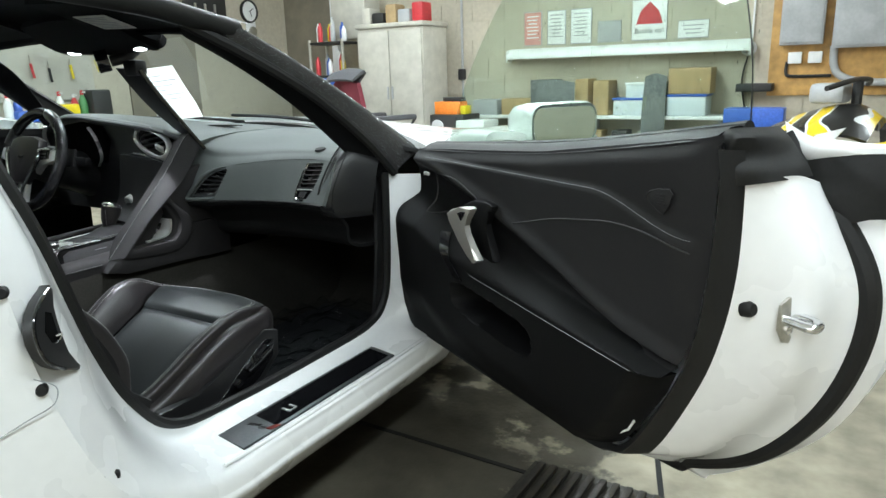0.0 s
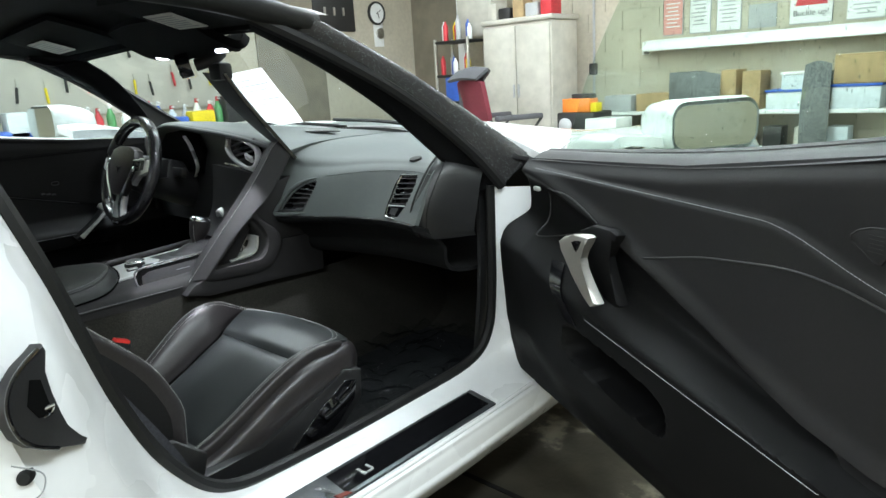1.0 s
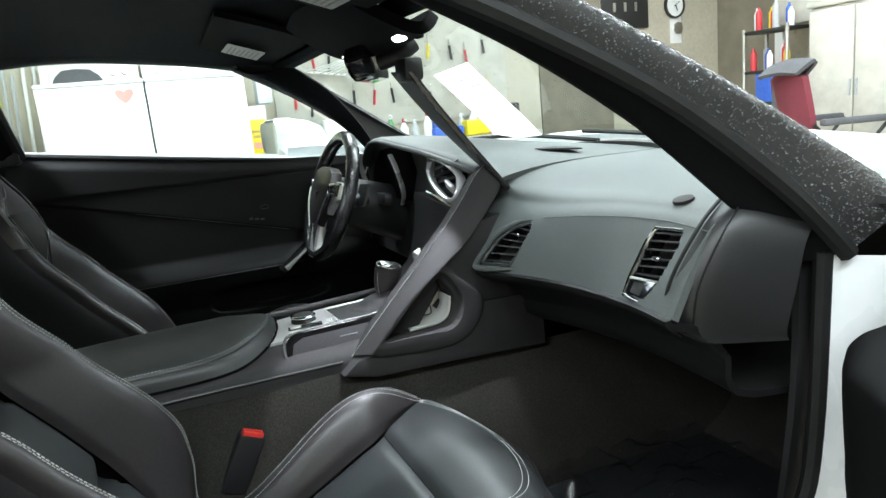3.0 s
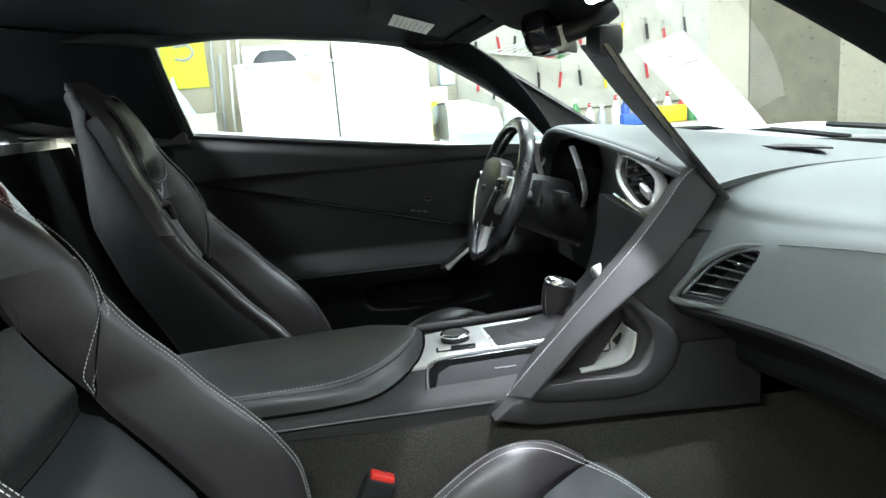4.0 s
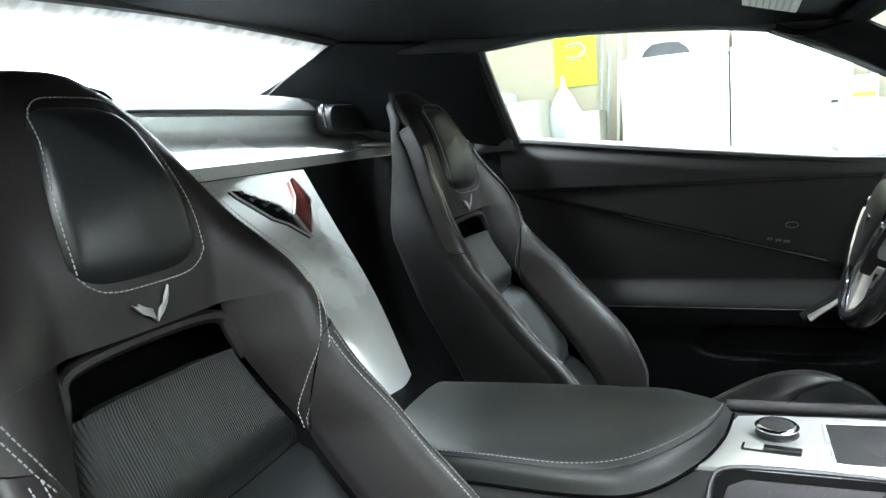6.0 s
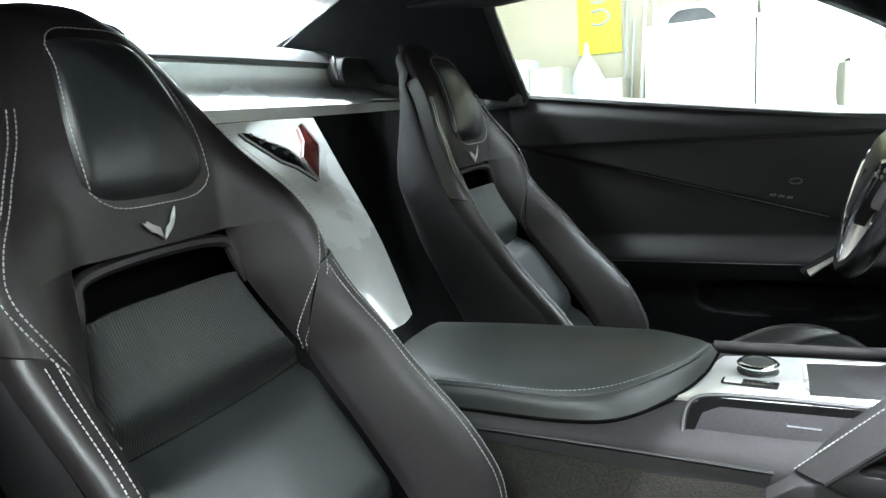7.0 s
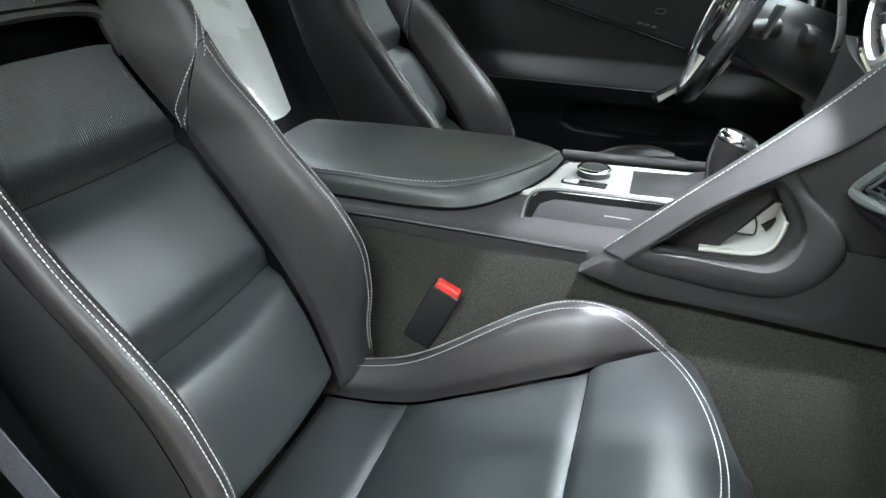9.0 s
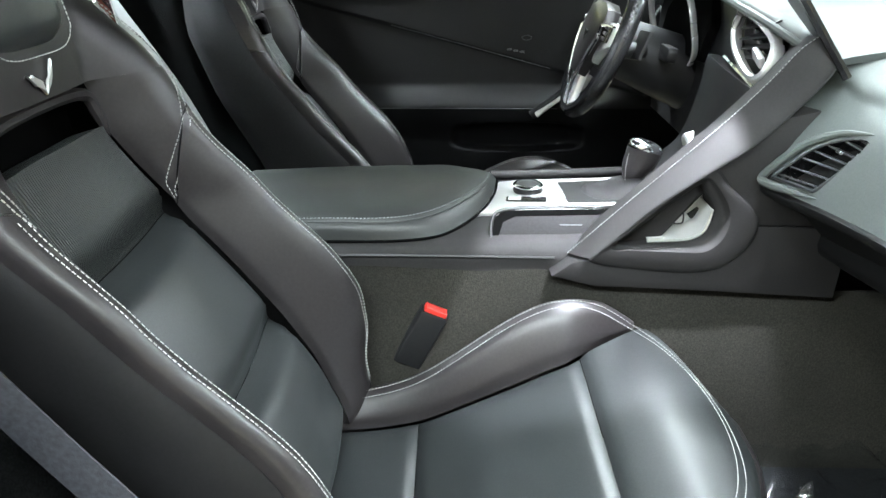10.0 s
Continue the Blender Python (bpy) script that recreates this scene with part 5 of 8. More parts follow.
# grab strut rising from console to dash
U_ = spl([(0.148, 0.591, 0.564), (0.148, 0.639, 0.613), (0.148, 0.684, 0.658), (0.149, 0.743, 0.716), (0.150, 0.809, 0.783), (0.152, 0.852, 0.834), (0.157, 0.878, 0.872), (0.164, 0.898, 0.892)], 48)
L_ = spl([(0.187, 0.617, 0.574), (0.187, 0.662, 0.618), (0.188, 0.708, 0.663), (0.189, 0.780, 0.718), (0.187, 0.828, 0.752), (0.187, 0.867, 0.792), (0.187, 0.900, 0.832), (0.180, 0.922, 0.860)], 48)
rows = [[u + V(-0.045, 0.006, -0.004), u + V(-0.006, 0, -0.001), u + V(0.0, -0.001, 0.0015), u * 0.85 + l * 0.15 + V(0.0028, -0.002, 0.003), u * 0.5 + l * 0.5 + V(0.0042, -0.002, 0.003), u * 0.1 + l * 0.9 + V(0.0018, 0, 0.001), l, l + V(-0.004, 0.004, -0.004), l + V(-0.06, 0.006, -0.008)] for u, l in zip(U_, L_)]
strut = part("grab_strut", bm_grid(rows), CONSOLE, car, "stitched black grab strut")
part("stitching", stitches([u + V(0.003, -0.001, 0.003) for u in U_], 0.0055, r=0.0006), THREAD, strut, "pale stitching along the strut")
part("strut_seam", bm_tube([l + V(-0.001, 0.001, -0.002) for l in L_], 0.0018, 6), RUBBER, strut, "dark joint under the strut")
ym = Matrix(((0, 0, 1, 0.118), (1, 0, 0, 0), (0, 1, 0, 0), (0, 0, 0, 1)))
RIM_OUT = [(0.618, 0.571), (0.699, 0.556), (0.772, 0.552), (0.815, 0.560), (0.848, 0.590), (0.860, 0.626), (0.846, 0.655), (0.810, 0.687), (0.781, 0.715), (0.743, 0.688), (0.708, 0.659), (0.663, 0.614)]
RIM_IN = [(0.648, 0.591), (0.692, 0.589), (0.757, 0.586), (0.788, 0.588), (0.808, 0.606), (0.815, 0.634), (0.810, 0.657), (0.793, 0.684), (0.772, 0.702), (0.742, 0.682), (0.711, 0.655), (0.671, 0.616)]
RIM_LIP = [(0.662, 0.594), (0.712, 0.594), (0.765, 0.597), (0.787, 0.607), (0.795, 0.625), (0.798, 0.645), (0.792, 0.659), (0.780, 0.676), (0.770, 0.687), (0.745, 0.668), (0.718, 0.645), (0.681, 0.612)]


def ring(a, b, f, x):
    pts = [(x, p[0] + (q[0] - p[0]) * f, p[1] + (q[1] - p[1]) * f) for p, q in zip(a, b)]
    return pts + pts[:1]


def closed_net(rings, nu, nv):
    """Like net, for rings that close on themselves, smooth across the joint."""
    wide = [r[-4:-1] + r + r[1:4] for r in rings]
    k = (len(wide[0]) - 1)
    n = nv * k // (len(rings[0]) - 1)
    g = net(wide, nu, n + 1)
    lo = round(3 * n / k)
    return [row[lo:lo + nv + 1] for row in g]


frame_lo = part("grab_frame", bm_grid(closed_net([ring(RIM_OUT, RIM_IN, 0, 0.176), ring(RIM_OUT, RIM_IN, 0.05, 0.1845), ring(RIM_OUT, RIM_IN, 0.5, 0.187), ring(RIM_OUT, RIM_IN, 0.92, 0.1865), ring(RIM_OUT, RIM_IN, 1.0, 0.185), ring(RIM_IN, RIM_LIP, 0.3, 0.178), ring(RIM_IN, RIM_LIP, 1.0, 0.167), ring(RIM_IN, RIM_LIP, 1.02, 0.10)], 34, 96)), CONSOLE, car, "black vinyl grab frame")
part("frame_seam", bm_tube([p + V(0.0005, 0, 0) for p in closed_net([ring(RIM_OUT, RIM_IN, 0.012, 0.1815), ring(RIM_OUT, RIM_IN, 0.013, 0.1815)], 2, 96)[0][:-1]], 0.0016, 6, closed=True), RUBBER, frame_lo)
part("grab_flange", bm_prism([(0.563, 0.541), (0.628, 0.524), (0.779, 0.519), (1.0, 0.505), (1.0, 0.620)] + RIM_OUT[5::-1] + [(0.593, 0.564)], 0.062, ym, 0.003), CONSOLE, frame_lo, "console side cover")
part("grab_flange", bm_prism([(1.0, 0.624), (1.0, 0.70), (0.93, 0.80), (0.86, 0.785)] + RIM_OUT[8:4:-1], 0.0615, ym, 0.003), CONSOLE, frame_lo, "console side cover")
TRAYSILVER = mat("tray_silver", (0.60, 0.60, 0.59), 0.42, metal=0.2, noise_scale=300, noise_amt=0.04, big_amt=0.05)
tray = part("grab_tray", bm_prism([(0.705, 0.575), (0.81, 0.575), (0.82, 0.60), (0.82, 0.660), (0.785, 0.705), (0.73, 0.66)], 0.006, Matrix(((0, 0, 1, 0.112), (1, 0, 0, 0), (0, 1, 0, 0), (0, 0, 0, 1))), 0.001), TRAYSILVER, car, "satin silver console side tray")
lip = spl([(0.0, 0.706, 0.595), (0.0, 0.740, 0.5965), (0.0, 0.768, 0.599), (0.0, 0.786, 0.609), (0.0, 0.793, 0.626), (0.0, 0.7955, 0.646)], 30)
part("tray_floor", bm_grid([[p + V(x, -0.001, 0.002) for p in lip] for x in (0.114, 0.140, 0.168)], thick=0.002), TRAYSILVER, tray, "bright tray floor")
part("tray_lip", bm_tube([p + V(0.1675, -0.001, 0.001) for p in lip], 0.0030, 8), SATIN, tray, "bright tray edge")
part("frame_wall", bm_prism([(0.635, 0.583), (0.712, 0.590), (0.722, 0.606), (0.784, 0.668), (0.772, 0.695), (0.70, 0.645)], 0.032, Matrix(((0, 0, 1, 0.128), (1, 0, 0, 0), (0, 1, 0, 0), (0, 0, 0, 1))), 0.008), CONSOLE, frame_lo, "black inner wall of the frame")
part("tray_line", bm_tube(spl([(0.1195, 0.722, 0.606), (0.1195, 0.764, 0.604), (0.1195, 0.772, 0.609), (0.1195, 0.768, 0.628), (0.1195, 0.752, 0.634), (0.1195, 0.738, 0.630)], 24), 0.0013, 6), TRIM, tray)
part("tray_peg", bm_box((0.130, 0.786, 0.668), (0.022, 0.020, 0.020), 0.005), TRIM, tray)

# ---- dashboard ----
dash_rows = []
XS = (0.14, 0.21, 0.32, 0.46, 0.60, 0.69)
DY = {"base": (1.36, 1.355, 1.34, 1.32, 1.25, 1.18), "top": (1.10, 1.10, 1.11, 1.12, 1.10, 1.07), "brow": (0.965, 0.968, 0.985, 0.998, 1.000, 0.998), "roll": (0.935, 0.938, 0.950, 0.966, 0.970, 0.966), "lip": (0.908, 0.912, 0.927, 0.944, 0.948, 0.946), "face": (0.872, 0.882, 0.905, 0.920, 0.918, 0.910), "low": (0.856, 0.866, 0.886, 0.898, 0.890, 0.880)}
DZ = {"base": (0.875, 0.878, 0.880, 0.876, 0.862, 0.842), "top": (0.876, 0.874, 0.872, 0.868, 0.862, 0.852), "brow": (0.860, 0.846, 0.844, 0.848, 0.848, 0.842), "roll": (0.832, 0.817, 0.820, 0.832, 0.837, 0.831), "lip": (0.797, 0.786, 0.796, 0.812, 0.820, 0.815), "face": (0.740, 0.738, 0.750, 0.764, 0.768, 0.765), "low": (0.692, 0.692, 0.700, 0.708, 0.714, 0.712)}
for k in ("base", "top", "brow", "roll", "lip", "face", "low"):
    dash_rows.append([(x, y, z) for x, y, z in zip(XS, DY[k], DZ[k])])
CV_L = [V(0.280, 0.926, 0.786), V(0.252, 0.909, 0.777), V(0.226, 0.889, 0.757), V(0.210, 0.872, 0.732), V(0.199, 0.857, 0.709)]
CV_R = [V(0.292, 0.926, 0.786), V(0.291, 0.917, 0.772), V(0.286, 0.906, 0.755), V(0.278, 0.895, 0.735), V(0.266, 0.881, 0.712)]
SV_L = [V(0.600, 0.938, 0.814), V(0.590, 0.929, 0.793), V(0.586, 0.916, 0.767), V(0.583, 0.903, 0.745), V(0.584, 0.889, 0.722)]
SV_R = [V(0.646, 0.945, 0.815), V(0.650, 0.938, 0.796), V(0.645, 0.924, 0.772), V(0.636, 0.910, 0.745), V(0.618, 0.895, 0.714)]


def in_mouth(p, left, right):
    zs = [q.z for q in left][::-1]
    if not zs[0] < p.z < zs[-1]:
        return False
    return float(np.interp(p.z, zs, [q.x for q in left][::-1])) < p.x < float(np.interp(p.z, [q.z for q in right][::-1], [q.x for q in right][::-1]))


bm = bm_grid(net(dash_rows, 170, 170), thick=-0.012)
gone = [f for f in bm.faces if f.calc_center_median().y < 0.97 and (in_mouth(f.calc_center_median(), CV_L, CV_R) or in_mouth(f.calc_center_median(), SV_L, SV_R))]
bmesh.ops.delete(bm, geom=gone, context="FACES")
dsh = part("dashboard", bm, DASH, car, "dark grey soft-touch dashboard")
LOWER = mat("black_lower_dash", (0.006, 0.006, 0.0062), 0.6, spec=0.2, noise_scale=300, bump=0.15, bump_scale=900, dist=0.0004)
low = list(zip(XS, DY["low"], DZ["low"]))
part("dash_lower", bm_grid(net([[(x, y, z) for x, y, z in low], [(x, y + 0.006, z - 0.008) for x, y, z in low], [(x, y + 0.05, z - 0.022) for x, y, z in low], [(x, y + 0.10, z - 0.07) for x, y, z in low], [(x, y + 0.16, 0.57) for x, y, z in low], [(x, 1.5, 0.54) for x in XS]], 30, 30), thick=0.01), LOWER, dsh, "black glovebox and lower dash")
part("glovebox_gap", bm_tube(spl([(x, y + 0.098, z - 0.070) for x, y, z in low[2:]], 24), 0.0022, 6), SHADE_SCREEN_BLACK, dsh, "gap over the glovebox lid")
part("dash_crease", bm_tube(spl([(x, y - 0.0002, z + 0.004) for x, y, z in zip(XS[2:], DY["lip"][2:], DZ["lip"][2:])], 30), 0.0011, 6), DASH, dsh)
# padded end of the dash
part("dash_end", bm_grid(net([[(0.664, 1.010, 0.858), (0.70, 1.02, 0.856), (0.742, 1.10, 0.835)], [(0.678, 0.950, 0.825), (0.708, 0.972, 0.82), (0.747, 1.06, 0.80)], [(0.668, 0.906, 0.755), (0.702, 0.930, 0.748), (0.747, 1.04, 0.735)], [(0.655, 0.905, 0.695), (0.692, 0.928, 0.690), (0.742, 1.03, 0.68)], [(0.656, 0.935, 0.668), (0.692, 0.948, 0.664), (0.737, 1.04, 0.66)]], 24, 16), thick=-0.012), TRIM, dsh, "black padded dash end")
part("end_gap", bm_tube(spl([(0.664, 1.004, 0.860), (0.677, 0.944, 0.826), (0.666, 0.902, 0.756), (0.654, 0.902, 0.700), (0.655, 0.928, 0.669)], 24), 0.0028, 6), RUBBER, dsh)
part("end_gap", bm_tube(spl([(0.694, 1.008, 0.857), (0.703, 0.962, 0.822), (0.697, 0.921, 0.750), (0.688, 0.919, 0.692)], 24), 0.0016, 6), RUBBER, dsh)


def louvre_vent(name, left, right, nsl, parent, stop=1.0):
    """A vent in a mouth between two edges: bright rim, dark box, tilted slats."""
    lf, rt = spl(left, 41), spl(right, 41)
    n = (rt[20] - lf[20]).cross(lf[40] - lf[0]).normalized()
    if n.y > 0:
        n = -n
    v = part(name, bm_grid([[a - n * 0.035, b - n * 0.035] for a, b in zip(lf, rt)], thick=0.003), RUBBER, parent, "air vent with dark slats")
    for k, edge in enumerate((lf, rt)):
        part("vent_side", bm_grid([[p + n * 0.002, p - n * 0.035] for p in edge], thick=0.001), GLOSSY, v)
    loop = lf + [lf[-1].lerp(rt[-1], f) for f in (0.2, 0.5, 0.8)] + rt[::-1] + [rt[0].lerp(lf[0], f) for f in (0.25, 0.5, 0.75)]
    if name == "side_vent":
        # the bright rim runs over the top, down the inboard side and under the switch
        run = [lf[0].lerp(rt[0], f) for f in (1.0, 0.75, 0.5, 0.25)] + lf + [lf[-1].lerp(rt[-1], f) for f in (0.25, 0.5, 0.75, 1.0)]
        part("vent_rim", bm_tube([p + n * 0.001 for p in run], [0.0026 + 0.0022 * math.sin(math.pi * min(1.0, max(0.0, (k - 4) / 40))) for k in range(len(run))], 8), CHROME, v, "bright vent rim")
        part("vent_rim", bm_tube([p + n * 0.0005 for p in rt], 0.0016, 6), DARKMETAL, v)
    else:
        part("vent_rim", bm_tube([p + n * 0.0005 for p in loop], 0.0024, 8, closed=True), DARKMETAL, v, "dark vent rim")
    for i in range(nsl):
        q = (i + 0.8) / (nsl + 0.4) * stop
        a, b = lf[int(q * 40)], rt[int(q * 40)]
        up = (lf[0] - lf[40]).normalized()
        rows = [[a - n * 0.002, b - n * 0.002], [a - n * 0.008 + up * 0.0014, b - n * 0.008 + up * 0.0014], [a - n * 0.016 + up * 0.004, b - n * 0.016 + up * 0.004]]
        part("slat", bm_grid(rows, thick=0.0022), SLAT, v)
    return v, n, lf[18].lerp(rt[18], 0.5)


v, n, c = louvre_vent("side_vent", SV_L, SV_R, 6, dsh, 0.76)
part("vent_tab", bm_box(c, (0.014, 0.008, 0.006), 0.002), CHROME, v)
part("climate_switch", bm_grid([[V(0.588, 0.903, 0.744), V(0.633, 0.908, 0.744)], [V(0.589, 0.892, 0.726), V(0.616, 0.897, 0.720)]], thick=0.004), GLOSSY, v, "black rocker switch")
part("switch_cap", bm_grid([[V(0.596, 0.9005, 0.740), V(0.618, 0.903, 0.740)], [V(0.596, 0.8915, 0.727), V(0.611, 0.894, 0.724)]], thick=0.003), TRIM, v, "dark switch cap")
part("switch_bar", bm_tube([(0.587, 0.900, 0.746), (0.634, 0.907, 0.746)], 0.0022, 6), SATIN, v, "silver bar over the switch")
v, n, c = louvre_vent("centre_vent", CV_L, CV_R, 7, dsh)
part("vent_tab", bm_box(c + V(0.01, 0, 0.006), (0.012, 0.007, 0.005), 0.002), CHROME, v)
part("vent_pod", bm_tube(spl([V(0.300, 0.928, 0.795), V(0.252, 0.911, 0.786), V(0.216, 0.884, 0.762), V(0.198, 0.864, 0.732), V(0.184, 0.850, 0.704), V(0.20, 0.850, 0.700), V(0.24, 0.866, 0.702), V(0.275, 0.882, 0.705)], 50), [0.006 * min(1.0, 0.1 + min(k, 49 - k) / 12) for k in range(50)], 8), DASH, dsh, "padded vent surround")
part("speaker_grille", bm_prism([(-0.10, 0), (-0.03, 0.035), (0.05, 0.04), (0.10, 0.02), (0.02, -0.03), (-0.06, -0.03)], 0.003, pose(0.0, 1.155, 0.893, -2, 0, 0)), CONSOLE, dsh, "dark dash speaker grille")
part("sensor_cap", bm_lathe([(0.016, 0), (0.015, 0.004), (0.008, 0.005)], pose(0.60, 0.990, 0.846, 14, 0, 0), 16), CONSOLE, dsh, "small dash sensor cap")

# driver side: brow, cluster, centre stack
brow = net([[(-0.66, 1.15, 0.865), (-0.45, 1.28, 0.885), (-0.2, 1.33, 0.888), (0.02, 1.35, 0.882), (0.15, 1.355, 0.876)],
            [(-0.66, 1.02, 0.872), (-0.45, 1.05, 0.930), (-0.2, 1.06, 0.925), (0.02, 1.08, 0.895), (0.15, 1.09, 0.878)],
            [(-0.64, 0.92, 0.872), (-0.45, 0.895, 0.944), (-0.2, 0.895, 0.936), (0.04, 0.905, 0.912), (0.165, 0.945, 0.866)],
            [(-0.62, 0.90, 0.862), (-0.44, 0.872, 0.934), (-0.2, 0.868, 0.926), (0.05, 0.872, 0.900), (0.168, 0.925, 0.852)]], 30, 40)
part("display_brow", bm_grid(brow, thick=-0.012), DASH, dsh, "dark grey padded cluster brow")
part("brow_edge", bm_tube([p + V(0, -0.004, 0) for p in brow[-1]], 0.006, 8), DASH, dsh)
part("dash_left", bm_grid(net([[(-0.70, 1.10, 0.86), (-0.66, 0.93, 0.865)], [(-0.70, 1.04, 0.80), (-0.64, 0.90, 0.80)], [(-0.70, 1.02, 0.64), (-0.62, 0.90, 0.64)]], 10, 6), thick=0.01), TRIM, dsh)
part("display_backing", bm_grid(net([[(-0.62, 0.93, 0.87), (-0.3, 0.96, 0.925), (0.0, 0.96, 0.90), (0.14, 0.96, 0.86)], [(-0.62, 0.93, 0.76), (-0.3, 0.94, 0.78), (0.0, 0.92, 0.76), (0.14, 0.92, 0.76)], [(-0.60, 0.93, 0.62), (-0.3, 0.92, 0.62), (0.0, 0.89, 0.62), (0.14, 0.89, 0.66)]], 12, 16), thick=0.02), TRIM, dsh)
clus = part("gauge_display", bm_prism([(-0.135, -0.055), (0.135, -0.055), (0.145, 0.02), (0.10, 0.07), (0, 0.082), (-0.10, 0.07), (-0.145, 0.02)], 0.02, pose(-0.42, 0.925, 0.835, 78, 0, 0), 0.004), SHADE_SCREEN_BLACK, dsh, "dark gauge cluster")
for sx in (1, -1):
    part("cluster_trim", bm_tube(spl([(-0.42 + sx * 0.125, 0.868, 0.905), (-0.42 + sx * 0.150, 0.872, 0.87), (-0.42 + sx * 0.150, 0.885, 0.81), (-0.42 + sx * 0.12, 0.89, 0.775)], 14), 0.007, 8, flat=0.5), SATIN, clus, "silver cluster trim")
# centre vent by the driver: silver frame
fr = [V(-0.045, 0.875, 0.905), V(0.035, 0.872, 0.898), V(0.085, 0.880, 0.870), V(0.095, 0.868, 0.830), V(0.06, 0.862, 0.818), V(-0.02, 0.868, 0.842), V(-0.06, 0.875, 0.872)]
cv = part("stack_vent", bm_tube(spl(fr + fr[:1], 36)[:-1], 0.011, 8, closed=True, flat=0.6), SATIN, dsh, "satin silver vent surround")
part("vent_box", bm_grid(net([[(-0.05, 0.895, 0.90), (0.09, 0.895, 0.875)], [(-0.05, 0.895, 0.85), (0.09, 0.89, 0.82)]], 4, 4), thick=0.01), GLOSSY, cv)
for i in range(4):
    part("slat", bm_box((0, 0, 0), (0.11, 0.016, 0.003), 0.001, m=pose(0.02, 0.878, 0.842 + i * 0.016, 25, -10, 0)), TRIM, cv)
part("vent_paddle", bm_box((0, 0, 0), (0.035, 0.01, 0.02), 0.004, m=pose(0.062, 0.866, 0.848, 20, 20, 0)), SATIN, cv, "silver vent paddle")
stack = part("climate_panel", bm_grid(net([[(-0.14, 0.885, 0.82), (0.0, 0.868, 0.815), (0.13, 0.875, 0.80)], [(-0.14, 0.875, 0.74), (0.0, 0.858, 0.735), (0.135, 0.865, 0.73)], [(-0.14, 0.85, 0.66), (0.0, 0.832, 0.655), (0.135, 0.835, 0.65)], [(-0.14, 0.80, 0.615), (0.0, 0.785, 0.610), (0.12, 0.79, 0.605)]], 14, 12), thick=0.02), TRIM, dsh, "black centre stack")
part("stack_trim", bm_tube(spl([(-0.07, 0.868, 0.828), (0.02, 0.856, 0.822), (0.11, 0.862, 0.800)], 16), 0.004, 6), CHROME, stack, "bright trim strip")
for x, z, r in ((-0.07, 0.682, 0.020), (0.075, 0.678, 0.020)):
    part("climate_knob", bm_lathe([(r, 0), (r, 0.016), (r * 0.8, 0.02), (r * 0.3, 0.018)], pose(x, 0.842, z, 108, 0, 0), 22), SATIN, stack, "silver climate knob")
for i in range(5):
    part("stack_button", bm_box((-0.085 + i * 0.038, 0.853, 0.722 - (i % 2) * 0.002), (0.028, 0.008, 0.012), 0.002), TRIM if i % 2 else SATIN, stack)
# column shroud, stalks, steering wheel
WM = Matrix.Translation((-0.412, 0.731, 0.808)) @ Matrix.Rotation(radians(90 - 21), 4, "X")
part("steering_column", bm_lathe([(0.05, 0.02), (0.062, -0.05), (0.07, -0.14), (0.075, -0.22)], WM, 20), TRIM, dsh, "black steering column shroud")
part("start_pod", bm_lathe([(0.016, 0), (0.016, 0.05), (0.012, 0.054)], pose(-0.325, 0.80, 0.80, 90, 0, 20), 14), TRIM, dsh, "black stalk end")
part("cluster_hood_lip", bm_prism(rounded(0.10, 0.03, 0.01), 0.02, pose(-0.345, 0.86, 0.79, 80, 0, 0), 0.004), TRIM, dsh)
wheel = new("steering_wheel")
wheel.parent = car
wheel["label"] = "black leather steering wheel with silver spokes"
R = 0.160
circle = [WM @ V(R * math.cos(a), R * math.sin(a) * (1.0 if math.sin(a) > -0.85 else 0.985), 0) for a in np.linspace(0, 2 * math.pi, 65)[:-1]]
part("rim", bm_tube(circle, 0.0175, 14, closed=True), GRIP, wheel, "black leather rim")
for a0, a1 in ((205, 245), (295, 335)):
    part("rim_insert", bm_tube([WM @ V((R - 0.004) * math.cos(radians(a)), (R - 0.004) * math.sin(radians(a)), 0.009) for a in np.linspace(a0, a1, 12)], 0.009, 8), GLOSSY, wheel, "gloss black rim insert")
part("hub", bm_prism([(-0.062, 0.052), (-0.03, 0.062), (0.03, 0.062), (0.062, 0.052), (0.072, 0.02), (0.05, -0.03), (0.022, -0.068), (-0.022, -0.068), (-0.05, -0.03), (-0.072, 0.02)], 0.03, WM @ pose(0, 0, 0.005) @ Matrix.Diagonal((1.25, 1.2, 1, 1)), 0.012), LEATHER, wheel, "black airbag hub")
for sx in (1, -1):
    part("spoke", bm_prism([(sx * 0.058, 0.045), (sx * 0.155, 0.035), (sx * 0.160, -0.002), (sx * 0.095, -0.012), (sx * 0.068, -0.045), (sx * 0.052, -0.02)], 0.018, WM @ pose(0, 0, 0.0), 0.005), SATIN, wheel, "satin silver spoke")
    sp_ = part("spoke_pad", bm_prism([(sx * 0.085, 0.038), (sx * 0.125, 0.034), (sx * 0.125, 0.004), (sx * 0.09, 0.0)], 0.006, WM @ pose(0, 0, 0.018), 0.002), GLOSSY, wheel, "black switch pad")
    for k in range(3):
        part("wheel_button", bm_box((sx * 0.107, 0.030 - k * 0.011, 0.026), (0.022, 0.007, 0.003), 0.001, m=WM), DARKMETAL, sp_)
    part("shift_paddle", bm_prism([(sx * 0.08, 0.05), (sx * 0.15, 0.055), (sx * 0.155, 0.0), (sx * 0.09, -0.01)], 0.006, WM @ pose(0, 0, -0.05), 0.002), TRIM, wheel, "black shift paddle")
